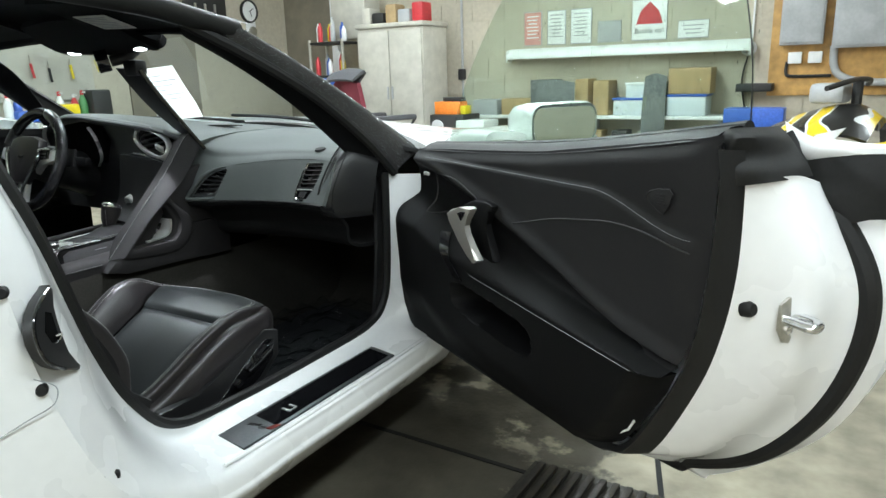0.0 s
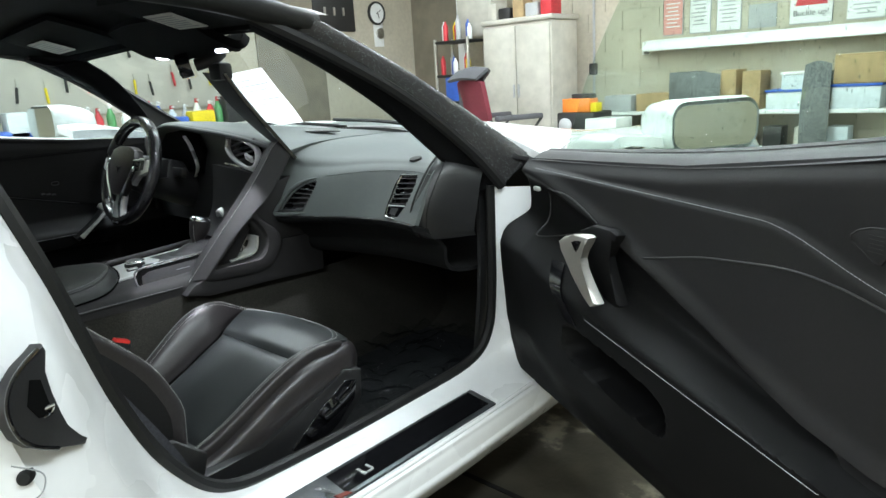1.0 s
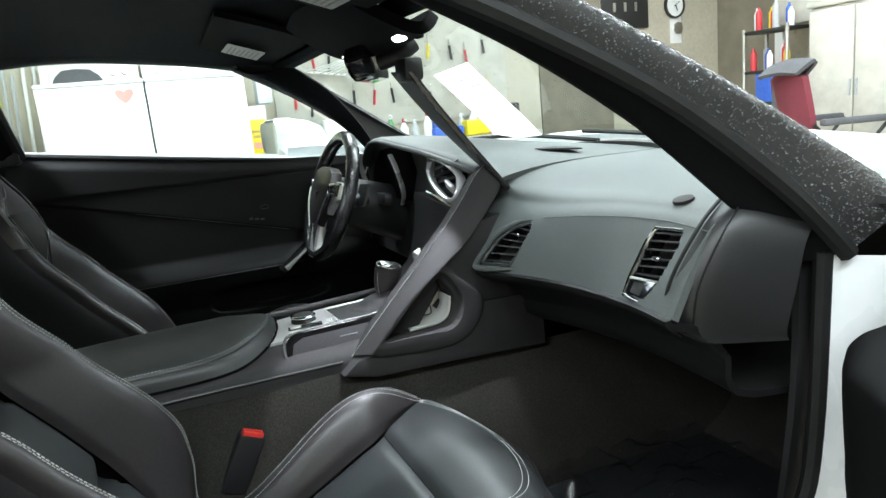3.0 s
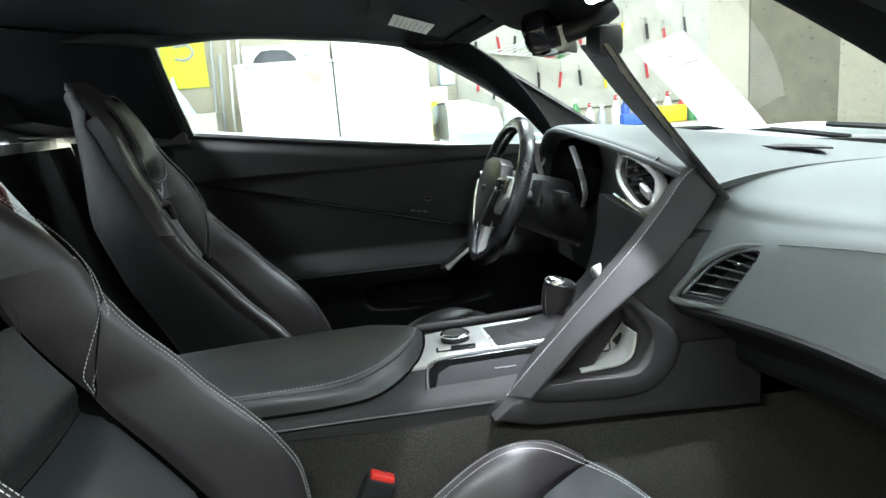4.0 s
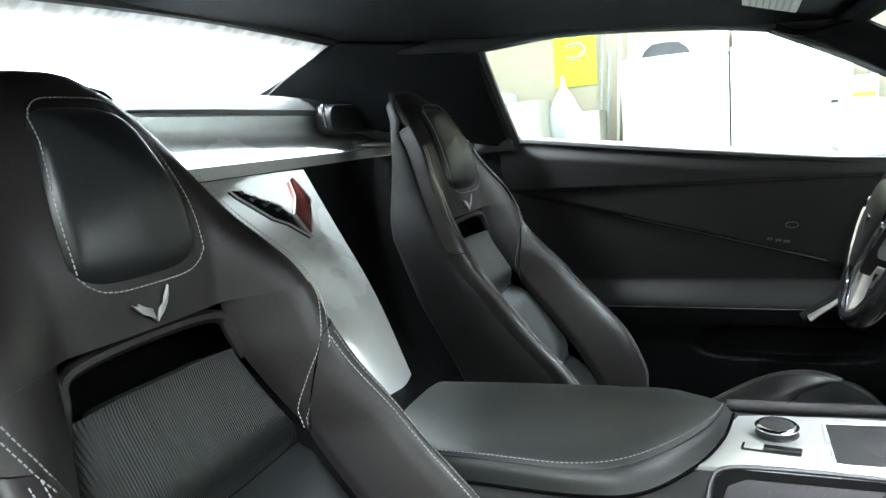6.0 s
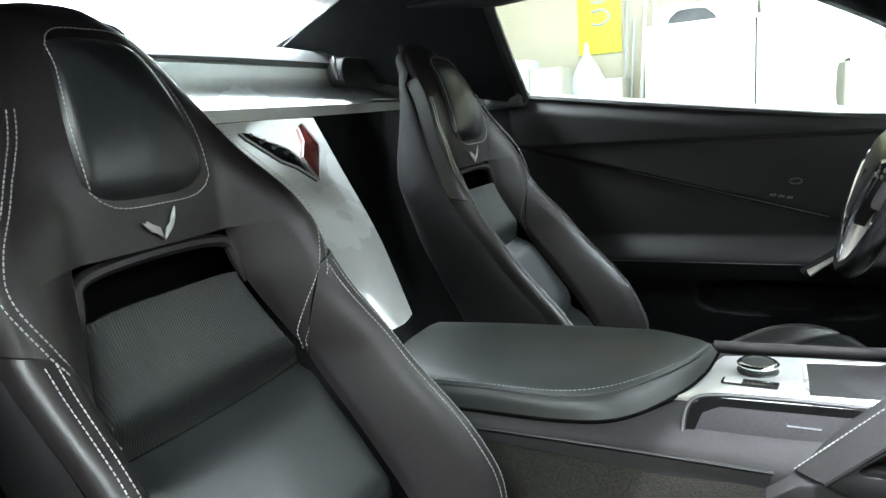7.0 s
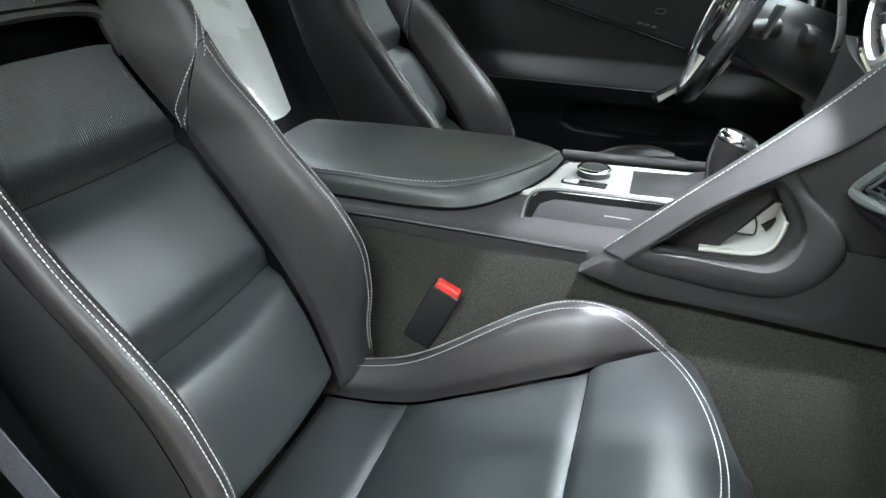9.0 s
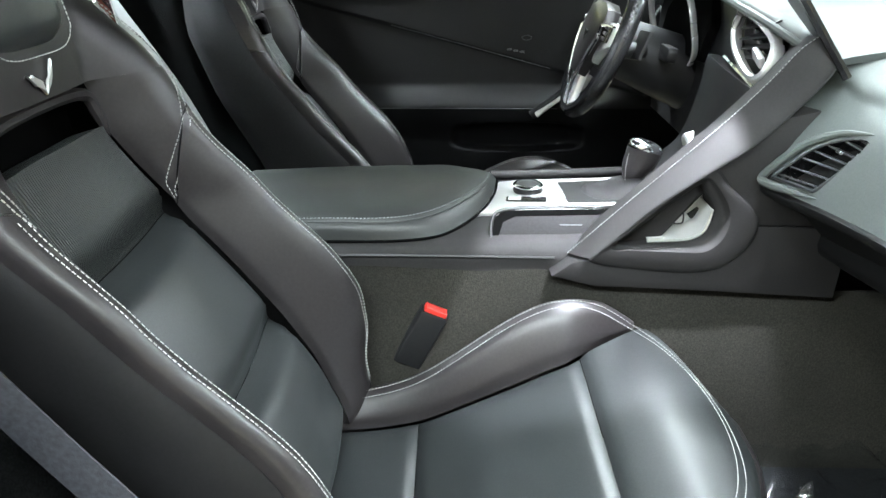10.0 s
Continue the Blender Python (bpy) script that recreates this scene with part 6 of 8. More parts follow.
part("spoke", bm_prism([(-0.022, -0.055), (0.022, -0.055), (0.034, -0.150), (0.020, -0.168), (-0.020, -0.168), (-0.034, -0.150)], 0.016, WM, 0.005), SATIN, wheel, "satin silver lower spoke")
for sx in (1, -1):
    part("spoke_bezel", bm_tube(spl([WM @ V(sx * 0.135, 0.036, 0.020), WM @ V(sx * 0.085, 0.030, 0.030), WM @ V(sx * 0.090, 0.010, 0.032), WM @ V(sx * 0.068, -0.036, 0.032), WM @ V(sx * 0.036, -0.084, 0.028), WM @ V(sx * 0.022, -0.115, 0.022), WM @ V(sx * 0.026, -0.150, 0.016)], 40), [0.004 + 0.004 * math.sin(math.pi * k / 39) for k in range(40)], 8, flat=0.7), CHROME, wheel, "chrome spoke bezel")
part("hub_badge", bm_prism([(0, -0.014), (0.006, -0.004), (0.02, 0.009), (0.0, 0.004), (-0.02, 0.009), (-0.006, -0.004)], 0.003, WM @ pose(0, 0, 0.035)), CHROME, wheel, "chrome crossed-flag badge")

# ---- mirror, overhead console, visors ----
oh = part("overhead_console", bm_grid(net([[(-0.12, 0.62, 1.215), (0.07, 0.60, 1.222), (0.26, 0.62, 1.215)], [(-0.13, 0.68, 1.174), (0.07, 0.67, 1.172), (0.28, 0.68, 1.174)], [(-0.12, 0.735, 1.150), (0.07, 0.74, 1.142), (0.29, 0.735, 1.150)], [(-0.10, 0.765, 1.172), (0.07, 0.775, 1.17), (0.27, 0.765, 1.172)]], 20, 20), thick=0.02), CLOTH, car, "black overhead console")
for lx in (0.233, -0.06):
    part("map_lamp", bm_prism(rounded(0.050, 0.018, 0.007), 0.003, pose(lx, 0.718, 1.133, 155, 0, 0), 0.001), LAMP, oh, "lit white map lamp")
part("lamp_switch", bm_prism(rounded(0.03, 0.016, 0.004), 0.004, pose(0.262, 0.742, 1.134, 150, 0, 0)), GLOSSY, oh)
mir = new("rear_view_mirror")
mir.parent = car
mm = pose(0.062, 0.700, 1.100, 102, 0, -32) @ Matrix.Scale(0.88, 4)
part("mirror_shell", bm_prism(rounded(0.235, 0.066, 0.03, 6), 0.035, mm @ pose(0, 0, -0.035), 0.014), GLOSSY, mir, "black mirror shell")
part("mirror_glass", bm_prism(rounded(0.222, 0.054, 0.024, 6), 0.002, mm @ pose(0, 0, 0.0)), MIRROR, mir, "silver mirror glass")
part("mirror_arm", bm_tube([(0.075, 0.735, 1.105), (0.10, 0.77, 1.115), (0.10, 0.80, 1.135)], 0.016, 10), TRIM, mir, "black mirror arm")
part("sensor_box", bm_box((0.125, 0.775, 1.085), (0.06, 0.04, 0.045), 0.01), TRIM, mir)
strap = thing("dark_card", "dark folded card strip hanging between mirror and dash", "card")
sr = [(0.050, 0.768, 1.088), (0.160, 0.764, 1.080)], [(0.050, 0.812, 1.03), (0.163, 0.800, 1.025)], [(0.062, 0.862, 0.965), (0.170, 0.845, 0.962)], [(0.110, 0.910, 0.895), (0.177, 0.897, 0.893)], [(0.160, 0.942, 0.846), (0.184, 0.935, 0.842)]
part("card", bm_grid(net([list(r) for r in sr], 20, 6), thick=0.003), TRIM, strap)
part("card_edge", bm_tube(spl([r[1] for r in sr], 20), 0.006, 6), GLOSSY, strap, "rolled dark edge")
for sx, x0, x1 in ((1, 0.17, 0.52), (-1, -0.13, -0.54)):
    vis = part("sun_visor", bm_grid(net([[(x0, 0.47, 1.232), (x1, 0.47, 1.212)], [(x0, 0.56, 1.208), (x1, 0.56, 1.190)], [(x0, 0.655, 1.178), (x1, 0.655, 1.168)]], 8, 10), thick=-0.012 * (1 if x1 > x0 else -1)), CLOTH, car, "black sun visor")
    lm = Matrix.Translation((-0.368 if sx < 0 else 0.345, 0.555, 1.188 if sx < 0 else 1.190)) @ Matrix.Rotation(radians(-17), 4, "X") @ Matrix.Rotation(radians(2 * sx), 4, "Y")
    lab = part("warning_label", bm_prism(rounded(0.125, 0.085, 0.004), 0.0012, lm @ pose(0, 0, -0.006)), LABELGREY, vis, "grey printed warning label")
    bm = bmesh.new()
    for r in range(7):
        bm_box((-0.005, -0.03 + r * 0.010, -0.0065), (0.10 - 0.012 * (r % 3), 0.003, 0.0008), m=lm, into=bm)
    part("label_lines", bm, INK, lab)
# papers leaning inside the windshield
paper = thing("window_sheet", "white printed sheet of paper standing against the windshield", "paper")
pr = net([[(-0.08, 0.915, 1.082), (0.133, 0.895, 1.092)], [(-0.21, 1.04, 1.022), (0.03, 1.01, 1.036)], [(-0.36, 1.18, 0.955), (-0.08, 1.14, 0.972)], [(-0.53, 1.315, 0.892), (-0.195, 1.26, 0.915)]], 14, 8)
part("sheet", bm_grid(pr, thick=0.0), SHEET, paper)
bm = bmesh.new()
for i in range(2, 8):
    a, b = pr[i][1], pr[i][6 - (i % 3)]
    bm_tube([a + V(0, -0.002, -0.002), b + V(0, -0.002, -0.002)], 0.0012, 4, into=bm)
part("printing", bm, INK, paper)


# ---- doors ----
ridge = lerp_table([0.0, 0.10, 0.246, 0.442, 0.583, 0.719, 0.80, 0.90, 1.05], [0.835, 0.830, 0.812, 0.762, 0.716, 0.668, 0.634, 0.600, 0.57])
armz = lerp_table([0.20, 0.30, 0.49, 0.75, 0.963, 1.05], [0.66, 0.63, 0.607, 0.585, 0.568, 0.56])
ztop = lerp_table([-0.05, 0.168, 0.635, 1.04, 1.12], [0.848, 0.857, 0.888, 0.942, 0.958])
s_front = lerp_table([0.33, 0.36, 0.40, 0.55, 0.62, 0.66, 0.70, 0.74, 0.86], [0.16, 0.06, 0.012, 0.012, 0.018, 0.03, 0.06, 0.11, 0.115])
s_rear = lerp_table([0.345, 0.38, 0.43, 0.516, 0.633, 0.747, 0.95], [0.85, 0.905, 0.945, 1.000, 1.048, 1.065, 1.075])


def door_n(s, z):
    """How far the inner door panel stands proud at a place along and up the door."""
    zr, za = ridge(s), armz(s)
    n = 0.0
    if z > zr:
        n = 0.010 * math.exp(-((z - zr) / 0.02) ** 2)
        zc_ = 0.838 - 0.055 * sstep(0.80, 1.03, s)
        n += 0.006 * (1 - sstep(zc_ - 0.006, zc_ + 0.006, z)) * sstep(0.1, 0.3, s)
        n -= 0.02 * sstep(0.0, 1.0, (z - ztop(s) + 0.03) / 0.03) * 0.5
    elif z > za:
        t = (zr - z) / max(0.02, zr - za)
        n = (0.010 + 0.006 * sstep(0.1, 0.3, s)) * math.exp(-((zr - z) / 0.014) ** 2) - 0.012 * math.sin(math.pi * min(1, t * 1.3)) + 0.062 * sstep(0.55, 1.0, t)
    else:
        n = 0.062 - 0.012 * sstep(0, 0.2, za - z)
        n -= 0.03 * sstep(0.17, 0.27, za - z)
        # map pocket
        pz, ps = 0.522 - 0.09 * (s - 0.53), 0.535
        d = ((s - ps) / 0.150) ** 4 + ((z - pz) / 0.038) ** 4
        n -= 0.085 * (1 - sstep(0.4, 1.3, d))
    n *= sstep(1.06, 0.99, s) if s > 0.9 else 1
    n *= sstep(s_rear(z) + 0.002, s_rear(z) - 0.055, s) if z < 0.56 else 1
    n *= 0.25 + 0.75 * sstep(-0.01, 0.11, s)
    return n


def driver_seam(s):
    return 0.677 + 0.24 * (s - 0.427)


def driver_n(s, z):
    """The same for the plainer driver's door, with two sewn seams over a straight armrest."""
    n = 0.012 + 0.004 * sstep(0.832, 0.838, z) - 0.005 * sstep(driver_seam(s) + 0.003, driver_seam(s) - 0.003, z)
    n += 0.040 * sstep(0.64, 0.590, z) - 0.014 * sstep(0.585, 0.50, z)
    d = ((s - 0.50) / 0.17) ** 4 + ((z - 0.515) / 0.036) ** 4
    n -= 0.03 * (1 - sstep(0.4, 1.3, d))
    n -= 0.010 * sstep(0.0, 1.0, (z - ztop(s) + 0.03) / 0.03)
    return n * (0.25 + 0.75 * sstep(-0.01, 0.11, s))


def door_panel(M, parent, dz=0.0, r_end=0.0, hs=0.0, hz=0.0, relief=1.0):
    shape = door_n if relief == 1.0 else driver_n
    qa = 0.647 if relief == 1.0 else 0.41
    rows = []
    for i in range(140):
        q = i / 139
        row = []
        for j in range(150):
            p = j / 149
            z = 0.35 + 0.56 * q
            for _ in range(4):
                s = s_front(z) + (s_rear(z) + r_end - s_front(z)) * p
                za = ridge(s) - 0.014 if relief == 1.0 else 0.588
                z = 0.35 + (za - 0.35) * q / qa if q < qa else za + (ztop(s) - za) * (q - qa) / (1 - qa)
            row.append(M @ V(s, shape(s, z), z + dz * sstep(0.4, 0.9, z)))
        rows.append(row)
    bm = bm_grid(rows)
    for k_, f_ in enumerate(bm.faces):
        if k_ // 149 < (90 if relief == 1.0 else 57):
            f_.material_index = 1
    door = part("inner_panel", bm, DOORTRIM, parent, "black leather and vinyl inner door panel")
    door.data.materials.append(DOORLOW)
    P = lambda s, z, o=0.0: M @ V(s, shape(s, z) + o, z + dz * sstep(0.4, 0.9, z))
    if relief == 1.0:
        zl = lambda s: 0.838 - 0.055 * sstep(0.80, 1.03, s)
        part("stitching", stitches([P(s, zl(s), 0.002) for s in np.linspace(0.17, 1.03, 60)], 0.0055, r=0.0005), INK, door, "grey stitch line")
        seamz = lambda s: lerp_table([0.56, 0.70, 0.86, 0.94, 1.03], [0.730, 0.765, 0.787, 0.782, 0.762])(s)
        part("panel_seam", bm_tube([P(s, ease(seamz, s, 0.03), 0.0008) for s in np.linspace(0.57, 1.03, 40)], 0.0014, 6), TRIM, door, "sewn seam")
        part("armrest_seam", bm_tube([P(s, armz(s) - 0.006, 0.0015) for s in np.linspace(0.47, 0.985, 40)], 0.0006, 6), INK, door, "grey armrest seam")
    else:
        part("panel_seam", bm_tube([P(s, driver_seam(s), 0.001) for s in np.linspace(0.42, 0.83, 40)], 0.0012, 6), DARKMETAL, door, "sewn seam")
        part("panel_seam", bm_tube([P(s, 0.835, 0.0005) for s in np.linspace(0.30, 0.76, 40)], 0.0012, 6), RUBBER, door, "sewn seam")
        part("armrest_seam", bm_tube([P(s, 0.588, 0.001) for s in np.linspace(0.40, 0.99, 40)], 0.0010, 6), DARKMETAL, door, "armrest seam")
    # pull handle
    handle = new("pull_handle")
    handle.parent = parent
    if relief == 1.0:
        hm = M @ Matrix(((1, 0, 0, 0), (0, 0, 1, 0.050), (0, 1, 0, 0), (0, 0, 0, 1)))
        part("grip", bm_prism([(0.382, 0.731), (0.404, 0.744), (0.440, 0.754), (0.478, 0.760), (0.490, 0.757), (0.480, 0.744), (0.466, 0.728), (0.459, 0.714), (0.464, 0.697), (0.490, 0.668), (0.514, 0.645), (0.492, 0.634), (0.465, 0.649), (0.436, 0.676), (0.410, 0.702), (0.394, 0.718)], 0.018, hm, 0.006), CHAMP, handle, "satin silver pull grip")
        part("release_button", bm_prism([(0.436, 0.740), (0.452, 0.746), (0.470, 0.748), (0.463, 0.737), (0.452, 0.725)], 0.002, hm @ pose(0, 0, 0.0182), 0.0005), GLOSSY, handle, "black door release button")
        part("grip_base", bm_prism([(0.392, 0.748), (0.440, 0.766), (0.498, 0.769), (0.518, 0.762), (0.512, 0.748), (0.488, 0.718), (0.500, 0.690), (0.530, 0.640), (0.515, 0.628), (0.470, 0.640), (0.42, 0.68)], 0.018, M @ Matrix(((1, 0, 0, 0), (0, 0, 1, 0.012), (0, 1, 0, 0), (0, 0, 0, 1))), 0.008), DOORLOW, handle, "black recess behind the grip")
    else:
        hp = [(0.385, 0.040, 0.735), (0.415, 0.062, 0.715), (0.450, 0.075, 0.690), (0.490, 0.080, 0.662), (0.512, 0.078, 0.645)]
        hp = [M @ V(s + hs, n, z + hz) for s, n, z in hp]
        part("grip", bm_tube(spl(hp, 24), [0.0105 - 0.004 * math.sin(math.pi * k / 23) for k in range(24)], 10, flat=0.6), CHAMP, handle, "satin silver grip")
        part("grip_base", bm_tube(spl([p + (M.to_3x3() @ V(0.010, -0.022, -0.006)) for p in hp], 24), 0.012, 10), DOORTRIM, handle, "black grip backing")
        hm = M @ Matrix(((1, 0, 0, 0.400 + hs), (0, 0, 1, 0.058), (0, 1, 0, 0.732 + hz), (0, 0, 0, 1)))
        part("handle_head", bm_prism([(-0.026, 0.008), (-0.010, 0.016), (0.034, 0.012), (0.040, 0.002), (0.018, -0.018), (0.0, -0.03), (-0.012, -0.016)], 0.012, hm, 0.003), CHAMP, handle, "satin silver release surround")
        part("release_button", bm_prism([(-0.006, 0.004), (0.012, 0.006), (0.012, -0.004), (0.002, -0.011)], 0.005, hm @ pose(0, 0, 0.011), 0.001), GLOSSY, handle, "black door release button")
    # speaker field and switch strip ahead of the handle
    if relief == 1.0:
        field = spl([(0.213, 0.80, 0), (0.312, 0.803, 0), (0.40, 0.780, 0), (0.432, 0.758, 0), (0.32, 0.722, 0), (0.205, 0.700, 0), (0.205, 0.75, 0), (0.213, 0.80, 0)], 60)
        part("speaker_field", bm_tube([P(q.x, q.y, 0.0005) for q in field[:-1]], 0.0016, 6, closed=True), TRIM, door, "edge of the dark speaker field")
        part("switch_strip", bm_grid([[P(0.30 + 0.11 * k / 11 + w, 0.668 - 0.085 * k / 11, 0.004) for w in (0.0, 0.018, 0.036)] for k in range(12)], thick=0.004), GLOSSY, door, "black window switch strip")
    # tweeter badge on the passenger side, memory switches on the driver's
    if relief < 1:
        for k in range(3):
            part("memory_switch", bm_box((0, 0, 0), (0.012, 0.003, 0.005), 0.001, m=M @ Matrix.Translation((0.495 + 0.016 * k, 0.014, 0.738 + 0.003 * k))), DARKMETAL, door)
        part("lock_ring", bm_tube([M @ V(0.485 + 0.012 * math.cos(a), 0.0155, 0.773 + 0.006 * math.sin(a)) for a in np.linspace(0, 2 * math.pi, 17)[:-1]], 0.0012, 6, closed=True), DARKMETAL, door, "small silver ring")
        return door
    sm_ = M @ Matrix(((1, 0, 0, 0.964), (0, 0, 1, door_n(0.964, 0.838) + 0.001), (0, 1, 0, 0.838 + dz), (0, 0, 0, 1)))
    tri = [(-0.028, 0.006), (-0.020, 0.013), (-0.004, 0.018), (0.020, 0.020), (0.026, 0.013), (0.020, -0.004), (0.010, -0.019), (0.001, -0.019), (-0.014, -0.008), (-0.027, -0.001)]
    spk = part("speaker_grille", bm_prism(tri, 0.003, sm_, 0.001), DOORTRIM, door, "small triangular speaker grille")
    part("grille_rim", bm_tube([sm_ @ V(x, y, 0.002) for x, y in tri], 0.0016, 6, closed=True), DOORTRIM, spk)
    bm = bmesh.new()
    for k in range(5):
        bm_box((0.003, -0.008 + k * 0.0045, 0.0032), (0.018, 0.0016, 0.001), m=sm_, into=bm)
    part("grille_mark", bm, RUBBER, spk)
    part("lock_button", bm_prism(rounded(0.024, 0.009, 0.003), 0.006, M @ Matrix(((1, 0, 0, 0.195), (0, 0, 1, 0.012), (0, 1, 0, 0.798 + dz), (0, 0, 0, 1))), 0.002), SATIN, door, "small silver lock slide")
    return door


DM = Matrix(((0.87, -0.493, 0, 0.80), (-0.493, -0.87, 0, 1.0857), (0, 0, 1, 0), (0, 0, 0, 1)))
pdoor = new("passenger_door")
pdoor.parent = car
pdoor["label"] = "open white passenger door with black trim"
door_panel(DM, pdoor)
A = [(1.070, 0.0, 0.935), (1.078, 0.0, 0.877), (1.066, 0.0, 0.747), (1.049, 0.0, 0.633), (1.001, 0.0, 0.516), (0.915, 0.0, 0.385), (0.86, 0.0, 0.358), (0.75, 0.0, 0.348), (0.16, 0.0, 0.348)]
A2 = [(1.085, -0.035, 0.925), (1.090, -0.035, 0.86), (1.088, -0.035, 0.740), (1.068, -0.035, 0.628), (1.032, -0.035, 0.526), (0.956, -0.035, 0.385), (0.905, -0.035, 0.345), (0.77, -0.035, 0.325), (0.15, -0.035, 0.33)]
B = [(1.118, -0.11, 0.90), (1.128, -0.11, 0.86), (1.164, -0.11, 0.735), (1.153, -0.11, 0.62), (1.125, -0.11, 0.54), (1.030, -0.11, 0.405), (0.955, -0.11, 0.335), (0.80, -0.11, 0.285), (0.15, -0.11, 0.285)]
C = [(1.045, -0.185, 0.930), (1.086, -0.20, 0.862), (1.161, -0.20, 0.787), (1.202, -0.20, 0.700), (1.190, -0.20, 0.585), (1.135, -0.20, 0.462), (1.039, -0.20, 0.349), (0.900, -0.20, 0.268), (0.801, -0.20, 0.243), (0.15, -0.19, 0.25)]
DD = [(1.06, -0.225, 0.905), (1.135, -0.235, 0.862), (1.195, -0.235, 0.800), (1.228, -0.235, 0.710), (1.212, -0.235, 0.590), (1.160, -0.235, 0.465), (1.072, -0.235, 0.360), (0.925, -0.235, 0.240), (0.818, -0.235, 0.214), (0.15, -0.225, 0.23)]
W3 = lambda pts: [DM @ V(*p) for p in pts]
part("door_shell", bm_grid(net([W3([(1.090, -0.035, 0.885)] + A2[1:]), W3([((a[0] + b[0]) / 2 + 0.004, -0.075, (a[2] + b[2]) / 2) for a, b in zip([(1.090, 0, 0.885)] + A2[1:], [(1.124, 0, 0.885)] + B[1:])]), W3([(1.124, -0.11, 0.885)] + B[1:]), W3([(1.120, -0.165, 0.870)] + [((b[0] + c[0]) / 2 - 0.004, -0.160, (b[2] + c[2]) / 2) for b, c in zip(B[1:], C[2:])]), W3([(1.105, -0.195, 0.862)] + C[2:]), W3([(1.140, -0.232, 0.858)] + DD[2:])], 26, 60)), WHITE, pdoor, "white painted door shell edge")
part("panel_edge", bm_grid(net([W3(A), W3([((a[0] + b[0]) / 2, 0.012, (a[2] + b[2]) / 2) for a, b in zip(A, A2)]), W3(A2)], 8, 60)), RUBBER, pdoor, "black rubber panel edge")
part("door_seal", bm_tube(spl(W3([(p[0] - 0.004, p[1] + 0.004, p[2] + 0.004) for p in C]), 70), 0.017, 8), RUBBER, pdoor, "black door weatherstrip")
outer = net([W3([(1.05, -0.20, 0.930), (0.7, -0.20, 0.888), (0.3, -0.19, 0.852), (-0.05, -0.16, 0.84)]), W3([(1.215, -0.24, 0.78), (0.7, -0.245, 0.78), (0.3, -0.215, 0.76), (-0.07, -0.18, 0.75)]), W3([(1.192, -0.24, 0.53), (0.7, -0.235, 0.52), (0.3, -0.20, 0.52), (-0.07, -0.17, 0.52)]), W3([(0.925, -0.235, 0.238), (0.7, -0.23, 0.22), (0.3, -0.2, 0.24), (-0.02, -0.17, 0.25)])], 16, 24)
part("door_skin", bm_grid(outer), WHITE, pdoor, "white outer door skin")
belt = [W3([(1.05, -0.20, 0.930), (0.7, -0.20, 0.888), (0.3, -0.19, 0.852), (-0.05, -0.16, 0.835)]), W3([(1.04, -0.17, 0.936), (0.7, -0.17, 0.893), (0.3, -0.16, 0.858), (-0.04, -0.13, 0.842)]), W3([(1.03, -0.105, 0.935), (0.7, -0.105, 0.888), (0.3, -0.105, 0.855), (-0.02, -0.10, 0.838)])]
tail = [W3([(1.030, -0.205, 0.952), (1.074, -0.205, 0.931), (1.119, -0.205, 0.926), (1.172, -0.205, 0.923), (1.24, -0.20, 0.928)]), W3([(1.045, -0.197, 0.925), (1.072, -0.195, 0.912), (1.119, -0.195, 0.915), (1.172, -0.197, 0.918), (1.24, -0.195, 0.924)]), W3([(1.055, -0.203, 0.905), (1.070, -0.203, 0.892), (1.119, -0.203, 0.903), (1.172, -0.203, 0.913), (1.24, -0.20, 0.921)])]
part("belt_tail", bm_grid(net(tail, 8, 16), thick=0.006), WHITE, pdoor, "white rear corner of the door skin")
part("tail_seal", bm_grid(net([tail[2], W3([(1.085, -0.185, 0.87), (1.10, -0.185, 0.855), (1.135, -0.19, 0.855), (1.18, -0.19, 0.865), (1.24, -0.19, 0.87)]), W3([(1.115, -0.200, 0.845), (1.13, -0.200, 0.822), (1.155, -0.200, 0.811), (1.19, -0.200, 0.823), (1.24, -0.20, 0.83)])], 8, 16), thick=0.01), RUBBER, pdoor, "black rubber flap under the skin corner")
part("belt_skin", bm_grid(net(belt, 8, 24), thick=0.004), WHITE, pdoor, "white belt line of the door")
part("belt_strip", bm_tube(spl(W3([(1.06, -0.075, 0.952), (0.7, -0.075, 0.902), (0.3, -0.075, 0.868), (0.10, -0.07, 0.855)]), 20), 0.013, 8), RUBBER, pdoor, "black window wipe seal")
part("belt_top", bm_grid(net([W3([(1.05, -0.004, ztop(1.05) - 0.004), (0.635, -0.008, ztop(0.635) - 0.004), (0.13, -0.006, ztop(0.13) - 0.004)]), W3([(1.06, -0.04, 0.958), (0.635, -0.04, 0.903), (0.13, -0.04, 0.868)]), W3([(1.06, -0.075, 0.952), (0.635, -0.075, 0.896), (0.13, -0.07, 0.860)])], 8, 30)), DOORTRIM, pdoor, "black padded door top")
